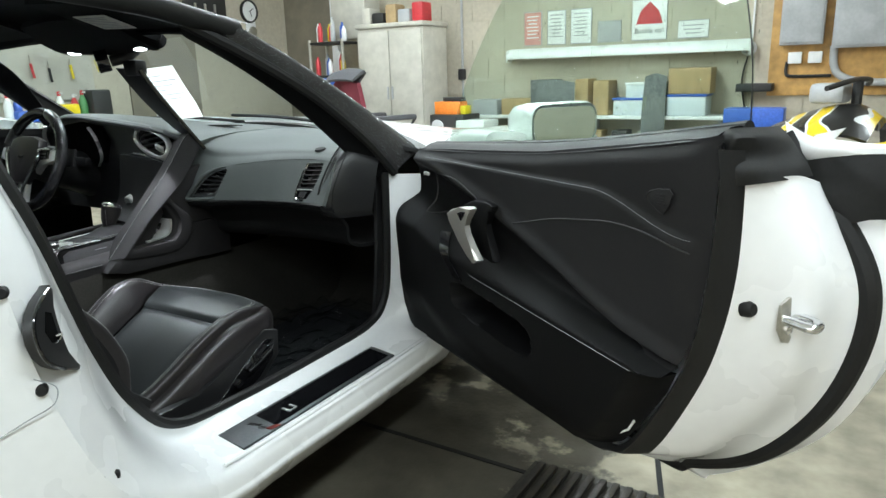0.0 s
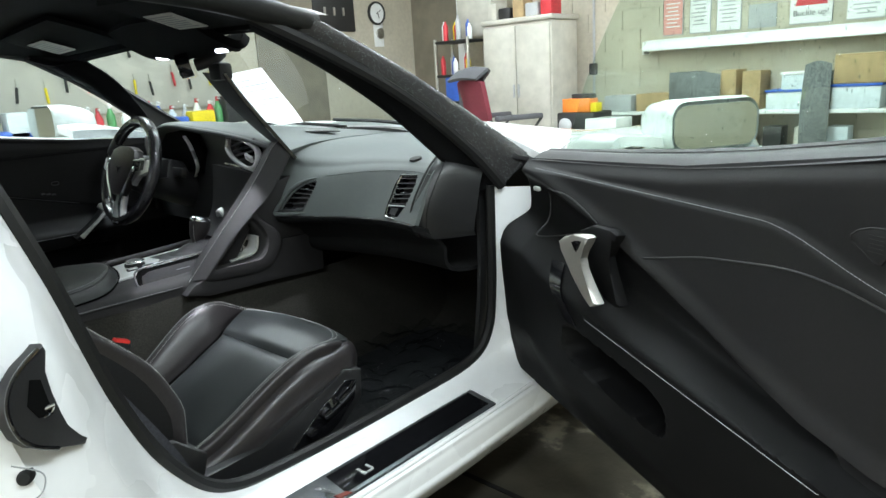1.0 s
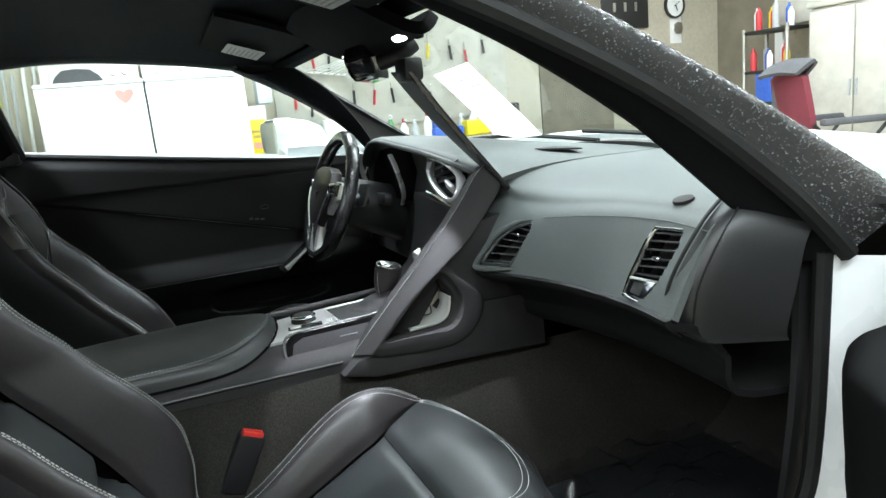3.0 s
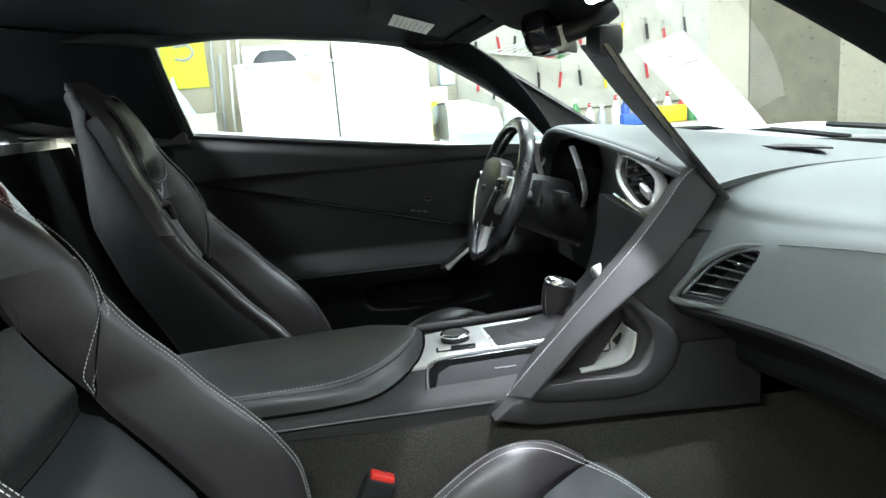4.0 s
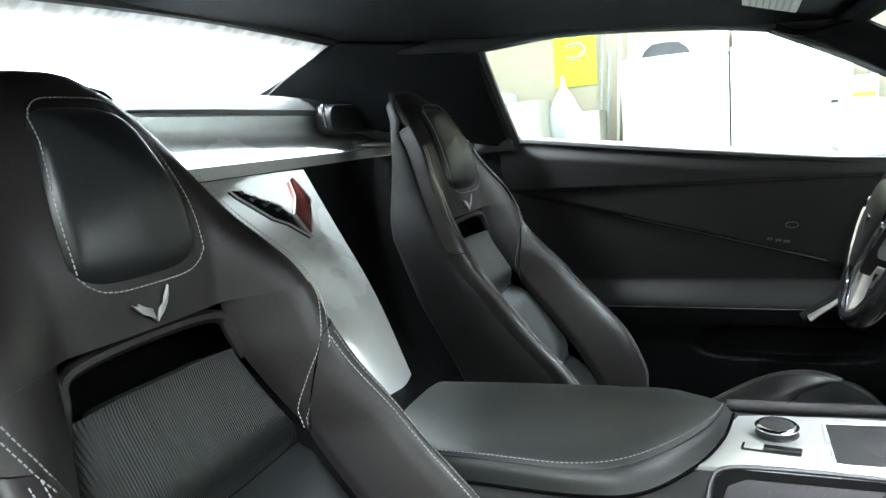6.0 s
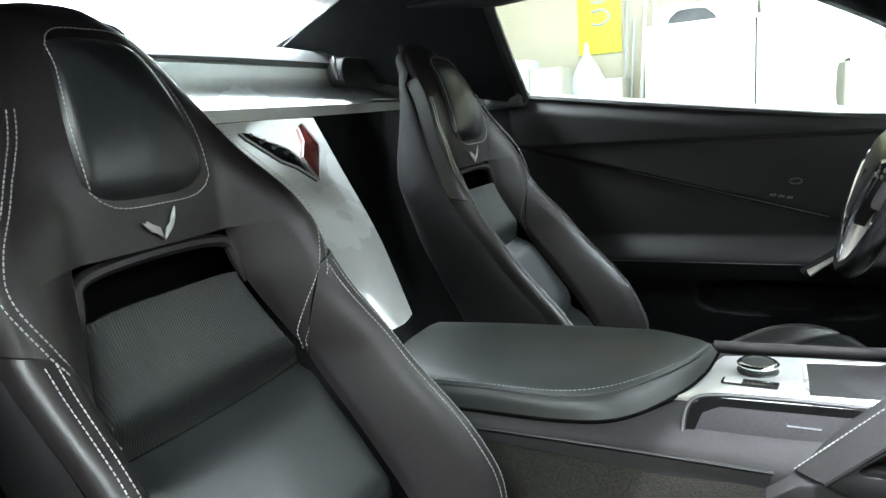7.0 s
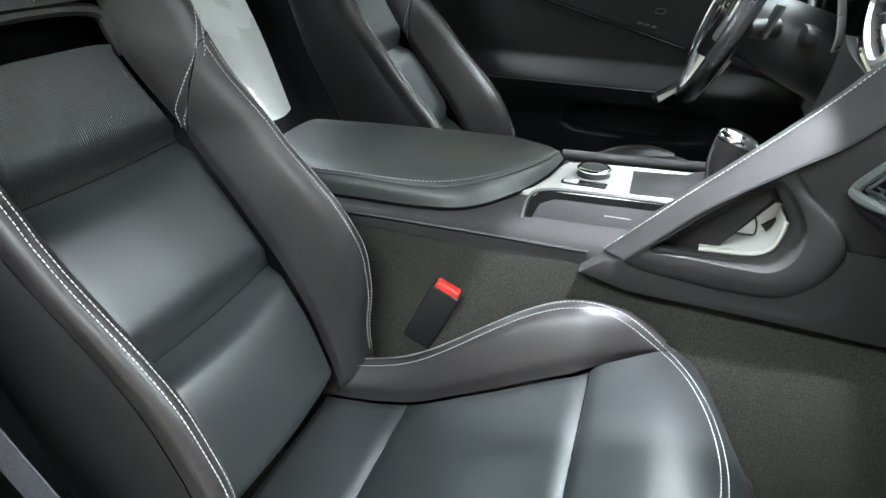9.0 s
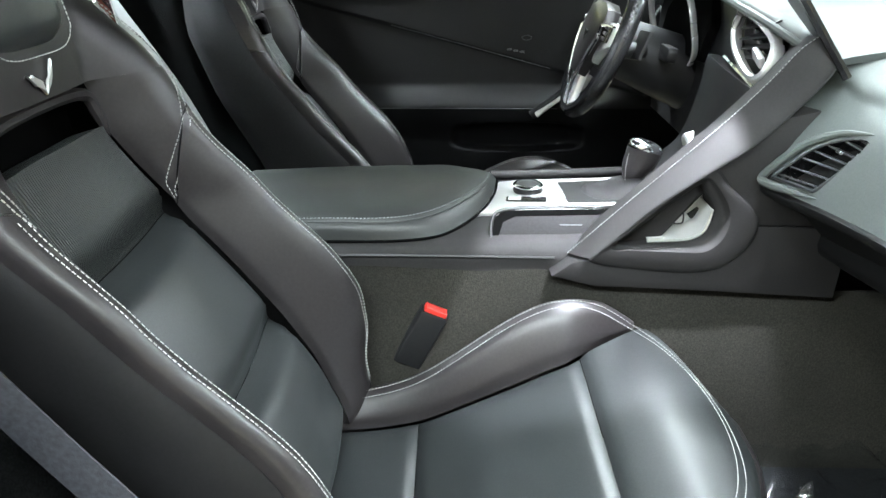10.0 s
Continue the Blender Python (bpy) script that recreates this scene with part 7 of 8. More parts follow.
part("corner_cap", bm_grid(net([W3([(1.060, -0.012, 0.945), (1.06, -0.03, 0.955), (1.06, -0.10, 0.953), (1.045, -0.165, 0.950)]), W3([(1.066, -0.012, 0.935), (1.085, -0.02, 0.945), (1.085, -0.09, 0.940), (1.065, -0.165, 0.935)]), W3([(1.066, -0.014, 0.915), (1.078, -0.02, 0.918), (1.092, -0.09, 0.915), (1.085, -0.165, 0.912)]), W3([(1.066, -0.014, 0.90), (1.092, -0.02, 0.895), (1.110, -0.09, 0.895), (1.100, -0.165, 0.895)]), W3([(1.066, -0.014, 0.88), (1.088, -0.019, 0.875), (1.118, -0.08, 0.880), (1.110, -0.165, 0.878)])], 16, 18)), RUBBER, pdoor, "folded black rubber corner cap")
# striker with its base, and bump stop
st = new("striker")
st.parent = pdoor
stm = DM @ pose(1.140, -0.088, 0.676, 0, 90, 0) @ Matrix.Scale(0.78, 4)
part("striker_base", bm_prism([(0.05, 0.012), (0.02, 0.03), (-0.03, 0.028), (-0.042, 0.0), (-0.03, -0.026), (0.03, -0.024), (0.055, -0.006)], 0.006, stm, 0.002), STEEL, st, "zinc striker plate")
part("striker_loop", bm_tube(spl([stm @ V(*p) for p in ((0.0, -0.014, 0.0), (0.002, -0.016, 0.05), (0.004, 0.0, 0.062), (0.004, 0.014, 0.055), (0.0, 0.016, 0.0))], 24), 0.0075, 10), CHROME, st, "bright striker loop")
part("striker_bolt", bm_lathe([(0.011, 0), (0.011, 0.008), (0.006, 0.011)], stm @ pose(0.022, 0.004, 0.004), 12), CHROME, st)
part("bump_stop", bm_lathe([(0.013, 0), (0.013, 0.012), (0.009, 0.018)], DM @ pose(1.092, -0.052, 0.682, 0, 80, 0), 14), RUBBER, pdoor, "black rubber bump stop")
part("reflector", bm_tube(W3([(0.895, 0.008, 0.392), (0.925, 0.010, 0.415), (0.940, 0.012, 0.440)]), 0.0022, 6), PAPER, pdoor, "pale reflector strip")
# raised window with its drips
gl = net([W3([(0.13, -0.09, 0.86), (0.5, -0.09, 0.88), (1.05, -0.09, 0.945)]), W3([(0.215, -0.10, 1.03), (0.55, -0.105, 1.05), (1.035, -0.10, 1.06)]), W3([(0.33, -0.125, 1.20), (0.62, -0.135, 1.23), (0.99, -0.125, 1.17)]), W3([(0.42, -0.15, 1.29), (0.66, -0.155, 1.30), (0.93, -0.145, 1.25)])], 14, 20)
g = part("door_window", bm_grid(gl, thick=0.004), GLASS_G, pdoor, "raised green-tinted door glass with rain drops")
g.visible_shadow = False
part("glass_edge", bm_tube([r[-1] for r in gl], 0.0012, 6), TRIM, g, "dark glass edge")
# door mirror
DMIR = new("door_mirror")
DMIR.parent = pdoor
rows = []
for k, (s, hw, hh) in enumerate(((0.315, 0.108, 0.052), (0.30, 0.112, 0.056), (0.25, 0.108, 0.055), (0.19, 0.09, 0.047), (0.14, 0.06, 0.032), (0.11, 0.02, 0.012))):
    rows.append([DM @ V(s, -0.338 + x * hw / 0.108 - 0.0 * k, 0.908 + y * hh / 0.052) for x, y in rounded(0.216, 0.104, 0.035, 5)])
part("mirror_shell", bm_grid(rows, closed=True), MIRROR_SHELL, DMIR, "white wet door mirror shell")
part("mirror_glass", bm_prism(rounded(0.198, 0.088, 0.028, 5), 0.003, DM @ Matrix(((0, 0, 1, 0.312), (1, 0, 0, -0.338), (0, 1, 0, 0.908), (0, 0, 0, 1))) @ pose(0, 0, 0, 0, 3, 0)), MIRROR, DMIR, "door mirror glass")
part("mirror_foot", bm_grid(net([W3([(0.02, -0.12, 0.845), (0.12, -0.105, 0.862), (0.28, -0.11, 0.874)]), W3([(0.10, -0.14, 0.885), (0.17, -0.13, 0.90), (0.29, -0.13, 0.90)]), W3([(0.14, -0.24, 0.885), (0.20, -0.25, 0.89), (0.29, -0.26, 0.885)])], 10, 14), thick=0.02), WHITE, DMIR, "white mirror foot")

# driver door, closed
ddoor = new("driver_door")
ddoor.parent = car
ddoor["label"] = "closed driver door with black inner panel"
LM = Matrix(((0, 1, 0, -0.705), (-1, 0, 0, 1.085), (0, 0, 1, 0), (0, 0, 0, 1)))
door_panel(LM, ddoor, 0.035, 0.04, -0.055, -0.055, 0.4)
part("belt_skin", bm_grid(net([[(-0.712, 0.0, 0.992), (-0.712, 0.4, 0.938), (-0.712, 0.78, 0.892), (-0.72, 1.1, 0.86)], [(-0.78, 0.0, 0.998), (-0.79, 0.4, 0.948), (-0.79, 0.78, 0.90), (-0.78, 1.1, 0.865)], [(-0.90, 0.0, 0.95), (-0.91, 0.4, 0.90), (-0.91, 0.78, 0.86), (-0.90, 1.1, 0.83)], [(-0.94, 0.0, 0.6), (-0.94, 0.4, 0.6), (-0.94, 0.78, 0.6), (-0.93, 1.1, 0.6)], [(-0.93, 0.0, 0.25), (-0.93, 0.4, 0.25), (-0.93, 0.78, 0.25), (-0.92, 1.1, 0.25)]], 16, 20)), WHITE, ddoor, "white driver door skin")
part("belt_strip", bm_tube(spl([(-0.705, 0.0, 0.990), (-0.705, 0.4, 0.936), (-0.705, 0.78, 0.888), (-0.71, 1.05, 0.862)], 20), 0.009, 8), RUBBER, ddoor, "black window wipe seal")
lg = net([[(-0.715, 0.01, 0.985), (-0.715, 0.45, 0.93), (-0.72, 1.02, 0.86)], [(-0.66, -0.01, 1.10), (-0.67, 0.40, 1.08), (-0.70, 0.85, 0.985)], [(-0.60, -0.03, 1.205), (-0.62, 0.35, 1.205), (-0.64, 0.62, 1.14)]], 8, 16)
g = part("door_window", bm_grid(lg, thick=0.004), GLASS, ddoor, "closed driver door glass")
g.visible_shadow = False
LMIR = new("door_mirror")
LMIR.parent = ddoor
rows = []
for y, k in ((0.690, 0.97), (0.70, 1.0), (0.75, 0.98), (0.81, 0.82), (0.86, 0.55), (0.885, 0.2)):
    rows.append([V(-1.03 + a * k - 0.04 * (1 - k), y + 0.02, 0.962 + b * k - 0.02 * (1 - k)) for a, b in rounded(0.225, 0.125, 0.04, 5)])
part("mirror_shell", bm_grid(rows, closed=True), MIRROR_SHELL, LMIR, "white wet door mirror shell")
part("mirror_glass", bm_prism(rounded(0.205, 0.105, 0.03, 5), 0.003, pose(-1.03, 0.711, 0.962, 90, 0, 8)), MIRROR, LMIR, "door mirror glass")
part("mirror_foot", bm_grid(net([[(-0.74, 0.70, 0.905), (-0.76, 0.82, 0.90), (-0.78, 0.97, 0.875)], [(-0.82, 0.71, 0.915), (-0.84, 0.82, 0.915), (-0.84, 0.95, 0.885)], [(-0.95, 0.72, 0.925), (-0.96, 0.80, 0.925), (-0.96, 0.86, 0.905)]], 8, 12), thick=-0.03), WHITE, LMIR, "white mirror foot")


# ---- garage contents ----
APPL = mat("white_enamel", (0.82, 0.83, 0.83), 0.3, coat=0.3, noise_scale=20, noise_amt=0.02, big_amt=0.02)
CABWHITE = mat("off_white_resin", (0.52, 0.50, 0.44), 0.6, noise_scale=15, noise_amt=0.05)
BLACKPL = mat("black_moulded_plastic", (0.02, 0.02, 0.02), 0.5, noise_scale=60)
GREYMETAL = mat("grey_enamel_box", (0.42, 0.43, 0.44), 0.45, noise_scale=40, noise_amt=0.05)
PLY = mat("varnished_plywood", (0.52, 0.30, 0.10), 0.5, noise_scale=14, noise_amt=0.2, big_scale=3, big_amt=0.2)
YELLOW = mat("yellow_plastic", (0.80, 0.62, 0.02), 0.4, big_amt=0.08)
LIME = mat("lime_banner", (0.68, 0.78, 0.06), 0.6, big_amt=0.08)
ORANGE = mat("orange_plastic", (0.80, 0.22, 0.03), 0.5, big_amt=0.1)
BLUE = mat("blue_plastic", (0.04, 0.12, 0.50), 0.4, big_amt=0.1)
CLEARBIN = mat("milky_bin", (0.62, 0.68, 0.72), 0.4, big_amt=0.08)
CARD = mat("brown_cardboard", (0.42, 0.30, 0.16), 0.85, noise_scale=20, noise_amt=0.1)
MAROON = mat("maroon_cloth", (0.18, 0.03, 0.045), 0.9, noise_scale=150, noise_amt=0.2, bump=0.4, bump_scale=200)
GREYCLOTH = mat("grey_cloth", (0.10, 0.10, 0.11), 0.9, noise_scale=150, noise_amt=0.25, bump=0.4, bump_scale=200)
MATGREY = mat("grey_rubber_mat", (0.14, 0.15, 0.15), 0.7, noise_scale=60, noise_amt=0.4, bump=0.6, bump_scale=90)
REDP = mat("red_signal_plastic", (0.55, 0.04, 0.05), 0.45, big_amt=0.1)
PINK = mat("pale_red_paper", (0.72, 0.33, 0.30), 0.7, big_amt=0.05)
GREENP = mat("green_plastic", (0.10, 0.32, 0.12), 0.45, big_amt=0.1)


def boxy(name, c, s, material, label, category, group="", bevel=0.006):
    t = thing(name, label, category, group)
    t.location = (c[0], c[1], c[2] - s[2] / 2)
    part("body", bm_box((0, 0, s[2] / 2), s, bevel), material, t)
    return t


def local(ob, *cuboids):
    """Adds parts, each (name, centre, size, material, bevel), to a thing, placed from its base."""
    for nm, c, s, m, bv in cuboids:
        part(nm, bm_box(c, s, bv), m, ob)
    return ob


# housings of the unseen ceiling fixtures, added over the lamps
for lx, ly, watts in UNSEEN_CEIL_LIGHTS:
    t = thing("unseen_ceiling_light", "long white fluorescent ceiling fixture, added out of view", "light", "ceiling lights")
    t.location = (lx, ly, ZC)
    part("housing", bm_box((0, 0, -0.025), (0.30, 2.44, 0.05), 0.01), APPL, t)

# washer and dryer on their stand
tagged(part("laundry_stand", bm_box((-4.38, 0.42, 0.25), (0.74, 1.46, 0.5), 0.01), PLY), "low wooden stand under the laundry machines", "stand")


def laundry(y0, dials, heart):
    t = thing("laundry_machine", "white enamel laundry machine" + (" with a pale red heart magnet" if heart else " with rear dials"), "dryer", "laundry pair")
    t.location = (-4.36, y0 + 0.345, 0.50)
    part("cabinet", bm_box((0, 0, 0.44), (0.70, 0.685, 0.88), 0.014), APPL, t)
    part("lid", bm_box((0.0, 0, 0.896), (0.71, 0.69, 0.03), 0.010), APPL, t)
    con_ = part("control_console", bm_grid(net([[(-0.16, -0.335, 0.91), (-0.16, 0.335, 0.91)], [(-0.20, -0.335, 1.06), (-0.20, 0.335, 1.06)], [(-0.24, -0.335, 1.085), (-0.24, 0.335, 1.085)], [(-0.33, -0.335, 1.08), (-0.33, 0.335, 1.08)], [(-0.34, -0.335, 0.91), (-0.34, 0.335, 0.91)]], 14, 6)), APPL, t, "white control console")
    for dy, r in dials:
        part("dial", bm_lathe([(r, 0), (r, 0.018), (r * 0.7, 0.026)], pose(-0.178, dy, 1.0, 0, 76, 0), 18), SATIN, con_, "grey dial")
    if heart:
        part("door_panel", bm_box((0.352, 0.0, 0.40), (0.012, 0.58, 0.62), 0.006), APPL, t, "white dryer door")
        part("door_handle", bm_box((0.36, 0.0, 0.69), (0.010, 0.10, 0.008), 0.003), GREYMETAL, t)
        for k in range(2):
            part("label_bar", bm_box((0.352, -0.02, 0.795 + k * 0.022), (0.003, 0.26 - 0.06 * k, 0.006)), GREYMETAL, t)
        hm_ = Matrix(((0, 0, 1, 0.351), (1, 0, 0, 0.21), (0, 1, 0, 0.80), (0, 0, 0, 1)))
        hp_ = [(0.062 * math.sin(a) ** 3, 0.05 * math.cos(a) - 0.02 * math.cos(2 * a) - 0.008 * math.cos(3 * a)) for a in np.linspace(0, 2 * math.pi, 29)[:-1]]
        part("heart_magnet", bm_prism(hp_, 0.004, hm_), PINK, t, "pale red heart magnet")
    return t


laundry(-0.275, ((0.16, 0.024), (0.24, 0.024)), True)
laundry(0.42, ((-0.22, 0.03), (-0.12, 0.022), (-0.04, 0.022)), False)
t = thing("cushion_bag", "black and clear zipped bag lying on the laundry machine", "bag")
part("body", bm_grid([[V(-4.42 + 0.10 * math.cos(a) * k, -0.02 + 0.17 * math.sin(a) * k * (1 + 0.06 * math.sin(5 * a)), 1.415 + 0.10 * (1 - k ** 4) + 0.02) for a in np.linspace(0, 2 * math.pi, 25)[:-1]] for k in (1.0, 0.98, 0.85, 0.55, 0.05)], closed=True), GREYCLOTH, t)
boxy("spray_bottle", (-4.2, -0.20, 1.46), (0.05, 0.05, 0.10), CLEARBIN, "pale blue bottle on the laundry machine", "bottle")
# banner, hose rack and bags beside the machines
t = thing("wall_banner", "lime yellow wall banner with blue-grey shapes", "banner")
part("sheet", bm_box((-4.735, -0.74, 1.72), (0.012, 0.34, 0.82), 0.003), LIME, t)
bm = bmesh.new()
for k in range(3):
    zc2 = 1.92 - k * 0.17
    bm_tube(spl([(-4.726, -0.80, zc2 + 0.05), (-4.726, -0.70, zc2 + 0.06), (-4.726, -0.66, zc2), (-4.726, -0.72, zc2 - 0.05), (-4.726, -0.80, zc2 - 0.04)], 16), 0.012, 6, into=bm)
part("banner_mark", bm, GREYMETAL, t, "grey-blue plain shapes")
t = thing("hanging_bag", "white plastic bag hanging on the wall", "bag")
part("body", bm_grid([[V(-4.66 + 0.06 * math.cos(a) * w, -0.83 + 0.14 * math.sin(a) * w * (1 + 0.1 * math.sin(3 * a + z * 9)), z) for a in np.linspace(0, 2 * math.pi, 21)[:-1]] for z, w in ((0.86, 0.7), (0.95, 1.0), (1.10, 0.95), (1.22, 0.6), (1.30, 0.2), (1.40, 0.08))], closed=True), CLEARBIN, t)
for k, (yy, col) in enumerate(((-0.52, GREYMETAL), (-0.44, APPL), (-0.57, GREYMETAL), (-0.36, APPL))):
    t = thing("broom_handle", "long tool handle leaning on the wall", "tool", "leaning tools")
    part("pole", bm_tube([(-4.5 - 0.02 * k, yy, 0.0), (-4.72, yy + 0.06, 1.55 + 0.1 * k)], 0.013, 8), col, t)
    part("head", bm_box((-4.5 - 0.02 * k, yy, 0.05), (0.07, 0.16, 0.1), 0.01), col, t)
for k, (yy, zz, h) in enumerate(((-1.35, 0.55, 0.5), (-1.08, 0.45, 0.42), (-0.62, 0.45, 0.30))):
    boxy("carton", (-4.5, yy, (0.8 + h) / 2), (0.34, 0.26, 0.8 + h), (CLEARBIN, CABWHITE, CABWHITE)[k], ("milky plastic tub of odds and ends", "white carton beside the wall", "pale carton beside the wall")[k], "carton")
# yellow box, red cans and workbench along the left wall
t = boxy("oil_sign", (-4.30, 1.19, 0.96), (0.05, 0.18, 0.40), APPL, "white and yellow printed sign card", "sign")
local(t, ("yellow_panel", (0.027, 0.0, 0.16), (0.006, 0.15, 0.27), YELLOW, 0.002), ("print_bar", (0.031, 0.0, 0.20), (0.003, 0.09, 0.018), CARD, 0.0), ("print_bar", (0.031, 0.01, 0.16), (0.003, 0.08, 0.018), CARD, 0.0), ("print_patch", (0.031, 0.01, 0.09), (0.003, 0.09, 0.05), PINK, 0.0))
bench = thing("workbench", "cluttered workbench with pale front along the wall", "workbench")
local(bench, ("benchtop", (-4.42, 2.55, 0.70), (0.62, 2.4, 0.05), CABWHITE, 0.006), ("front_panel", (-4.13, 2.55, 0.34), (0.03, 2.38, 0.66), CABWHITE, 0.004))
for yy in (1.40, 3.70):
    part("bench_leg", bm_box((-4.2, yy, 0.34), (0.08, 0.08, 0.68), 0.004), PLY, bench)
rnd = random.Random(5)
for k in range(13):
    yy = 2.05 + k * 0.115 + rnd.uniform(-0.02, 0.02)
    col = (GREYMETAL, APPL, REDP, GREENP, APPL, GREYMETAL, APPL, BLUE, CLEARBIN)[k % 9]
    h = rnd.uniform(0.20, 0.27)
    t = thing("spray_can", "spray bottle standing in a row on the bench", "bottle", "bench bottles")
    t.location = (-4.45 + rnd.uniform(-0.05, 0.05), yy, 0.725)
    part("bottle", bm_lathe([(0.036, 0), (0.038, 0.02), (0.038, h * 0.6), (0.018, h * 0.78), (0.014, h * 0.86)], None, 14), col, t)
    part("nozzle", bm_lathe([(0.016, h * 0.84), (0.016, h * 0.95), (0.010, h)], None, 10), (APPL if k % 2 else REDP), t)
    part("nozzle_lever", bm_box((0.03, 0, h * 0.93), (0.05, 0.014, 0.012), 0.003), APPL, t)
for k, (yy, zz, sy, sz, col, lab) in enumerate(((1.42, 0.90, 0.12, 0.30, CABWHITE, "pale tall canister"), (1.62, 0.86, 0.16, 0.22, CLEARBIN, "pale plastic bag"), (1.86, 0.87, 0.2, 0.25, APPL, "white plastic tub"), (1.60, 0.78, 0.26, 0.10, BLUE, "blue folded cloth"), (2.9, 0.78, 0.3, 0.1, BLUE, "blue tray"), (3.2, 0.80, 0.24, 0.14, YELLOW, "yellow plastic case"), (1.30, 1.28, 0.12, 0.22, CLEARBIN, "clear plastic bag of parts"), (3.55, 0.86, 0.2, 0.26, BLACKPL, "black plastic case"))):
    boxy("bench_item", (-4.40, yy, zz), (0.16, sy, sz), col, lab + " on the workbench", "clutter", "", 0.02)
# pegboard with hung tools
pegs = thing("tool_board", "pale pegboard with tools hung on hooks", "pegboard")
part("board", bm_box((-4.735, 2.6, 1.40), (0.02, 2.3, 1.0), 0.003), CABWHITE, pegs)
for k in range(22):
    yy, zz = 1.6 + (k % 11) * 0.19 + rnd.uniform(-0.03, 0.03), 1.20 + (k // 11) * 0.36 + rnd.uniform(-0.05, 0.05)
    t = thing("hand_tool", "hand tool hanging on the pegboard", "tool", "hung tools")
    part("handle", bm_tube([(-4.70, yy, zz), (-4.70, yy + rnd.uniform(-0.02, 0.02), zz - 0.13)], 0.012, 8), (REDP, BLACKPL, YELLOW, BLACKPL)[k % 4], t)
    part("shaft", bm_tube([(-4.70, yy, zz), (-4.70, yy, zz + rnd.uniform(0.05, 0.12))], 0.006, 6), STEEL, t)
t = thing("drying_rack", "white wire rack fixed high on the wall", "rack")
for k in range(6):
    part("wire", bm_tube([(-4.70, 1.75 + k * 0.06, 1.42 - k * 0.01), (-4.25, 1.95 + k * 0.05, 1.46)], 0.007, 6), APPL, t)
part("wire", bm_tube([(-4.25, 1.92, 1.46), (-4.25, 2.24, 1.46)], 0.009, 6), APPL, t)
part("wire", bm_tube([(-4.70, 1.74, 1.42), (-4.70, 2.1, 1.37)], 0.009, 6), APPL, t)

# wall clock, key board and panels near the corner
t = thing("wall_clock", "round black-rimmed wall clock with white face", "clock")
t.matrix_world = pose(XL + 0.01, 5.93, 1.86, 0, 90, 0)
part("clock_rim", bm_lathe([(0.135, 0), (0.14, 0.02), (0.132, 0.04), (0.118, 0.035), (0.116, 0.02)], None, 36), BLACKPL, t)
part("clock_face", bm_lathe([(0.118, 0.018), (0.118, 0.022), (0.02, 0.023)], None, 36), APPL, t)
part("clock_hand", bm_box((0.03, 0.01, 0.028), (0.07, 0.010, 0.004), m=pose(0, 0, 0, 0, 0, 20)), BLACKPL, t)
part("clock_hand", bm_box((-0.03, 0.0, 0.031), (0.09, 0.007, 0.004), m=pose(0, 0, 0, 0, 0, -60)), BLACKPL, t)
t = thing("key_board", "black board with hung keys on the wall", "board")
part("board", bm_box((XL + 0.02, 5.25, 1.85), (0.03, 0.62, 0.42), 0.006), BLACKPL, t)
for k in range(3):
    part("key", bm_box((XL + 0.045, 5.1 + k * 0.14, 1.86), (0.012, 0.03, 0.09), 0.003), STEEL, t)
t = thing("thermometer", "small round dial gauge under the clock", "gauge")
part("dial", bm_lathe([(0.06, 0), (0.065, 0.02), (0.055, 0.025), (0.01, 0.026)], pose(XL + 0.005, 5.98, 1.62, 0, 90, 0), 24), STEEL, t)
part("plate", bm_box((XL + 0.006, 5.96, 1.72), (0.01, 0.16, 0.52), 0.002), APPL, t)
struct("trim_panel", bm_box((XL + 0.012, 4.6, 1.5), (0.024, 0.9, 3.0)), TANWALL, "tan wall panel")
struct("trim_panel_front", bm_box((-4.35, YF - 0.02, 1.5), (0.8, 0.03, 3.0)), TANWALL, "tan wall panel")
struct("trim_post", bm_box((-3.88, YF - 0.05, 1.5), (0.10, 0.09, 3.0), 0.008), APPL, "white painted corner post")

# resin storage cabinet with clutter on top
cab = thing("storage_cabinet", "tall off-white resin storage cabinet", "cabinet")
cab.location = (-2.62, 6.15, 0)
part("carcass", bm_box((0, 0.04, 0.78), (0.88, 0.50, 1.54), 0.02), CABWHITE, cab)
for sx in (-1, 1):
    dr = part("cabinet_door", bm_box((sx * 0.215, -0.225, 0.79), (0.42, 0.03, 1.46), 0.012), CABWHITE, cab, "off-white ribbed door")
    part("door_handle", bm_box((sx * 0.03, -0.245, 0.85), (0.02, 0.02, 0.14), 0.005), GREYMETAL, dr)
part("cabinet_top", bm_box((0, 0.03, 1.575), (0.92, 0.54, 0.05), 0.015), CABWHITE, cab)
for k, (dx, w, h, col) in enumerate(((-0.36, 0.12, 0.18, CABWHITE), (-0.2, 0.16, 0.12, BLACKPL), (-0.02, 0.14, 0.2, CARD), (0.15, 0.16, 0.14, GREYMETAL), (0.33, 0.14, 0.2, REDP))):
    boxy("cabinet_top_item", (-2.62 + dx, 6.1, 1.60 + h / 2), (w, 0.2, h), col, "small container on top of the storage cabinet", "clutter", "", 0.02)
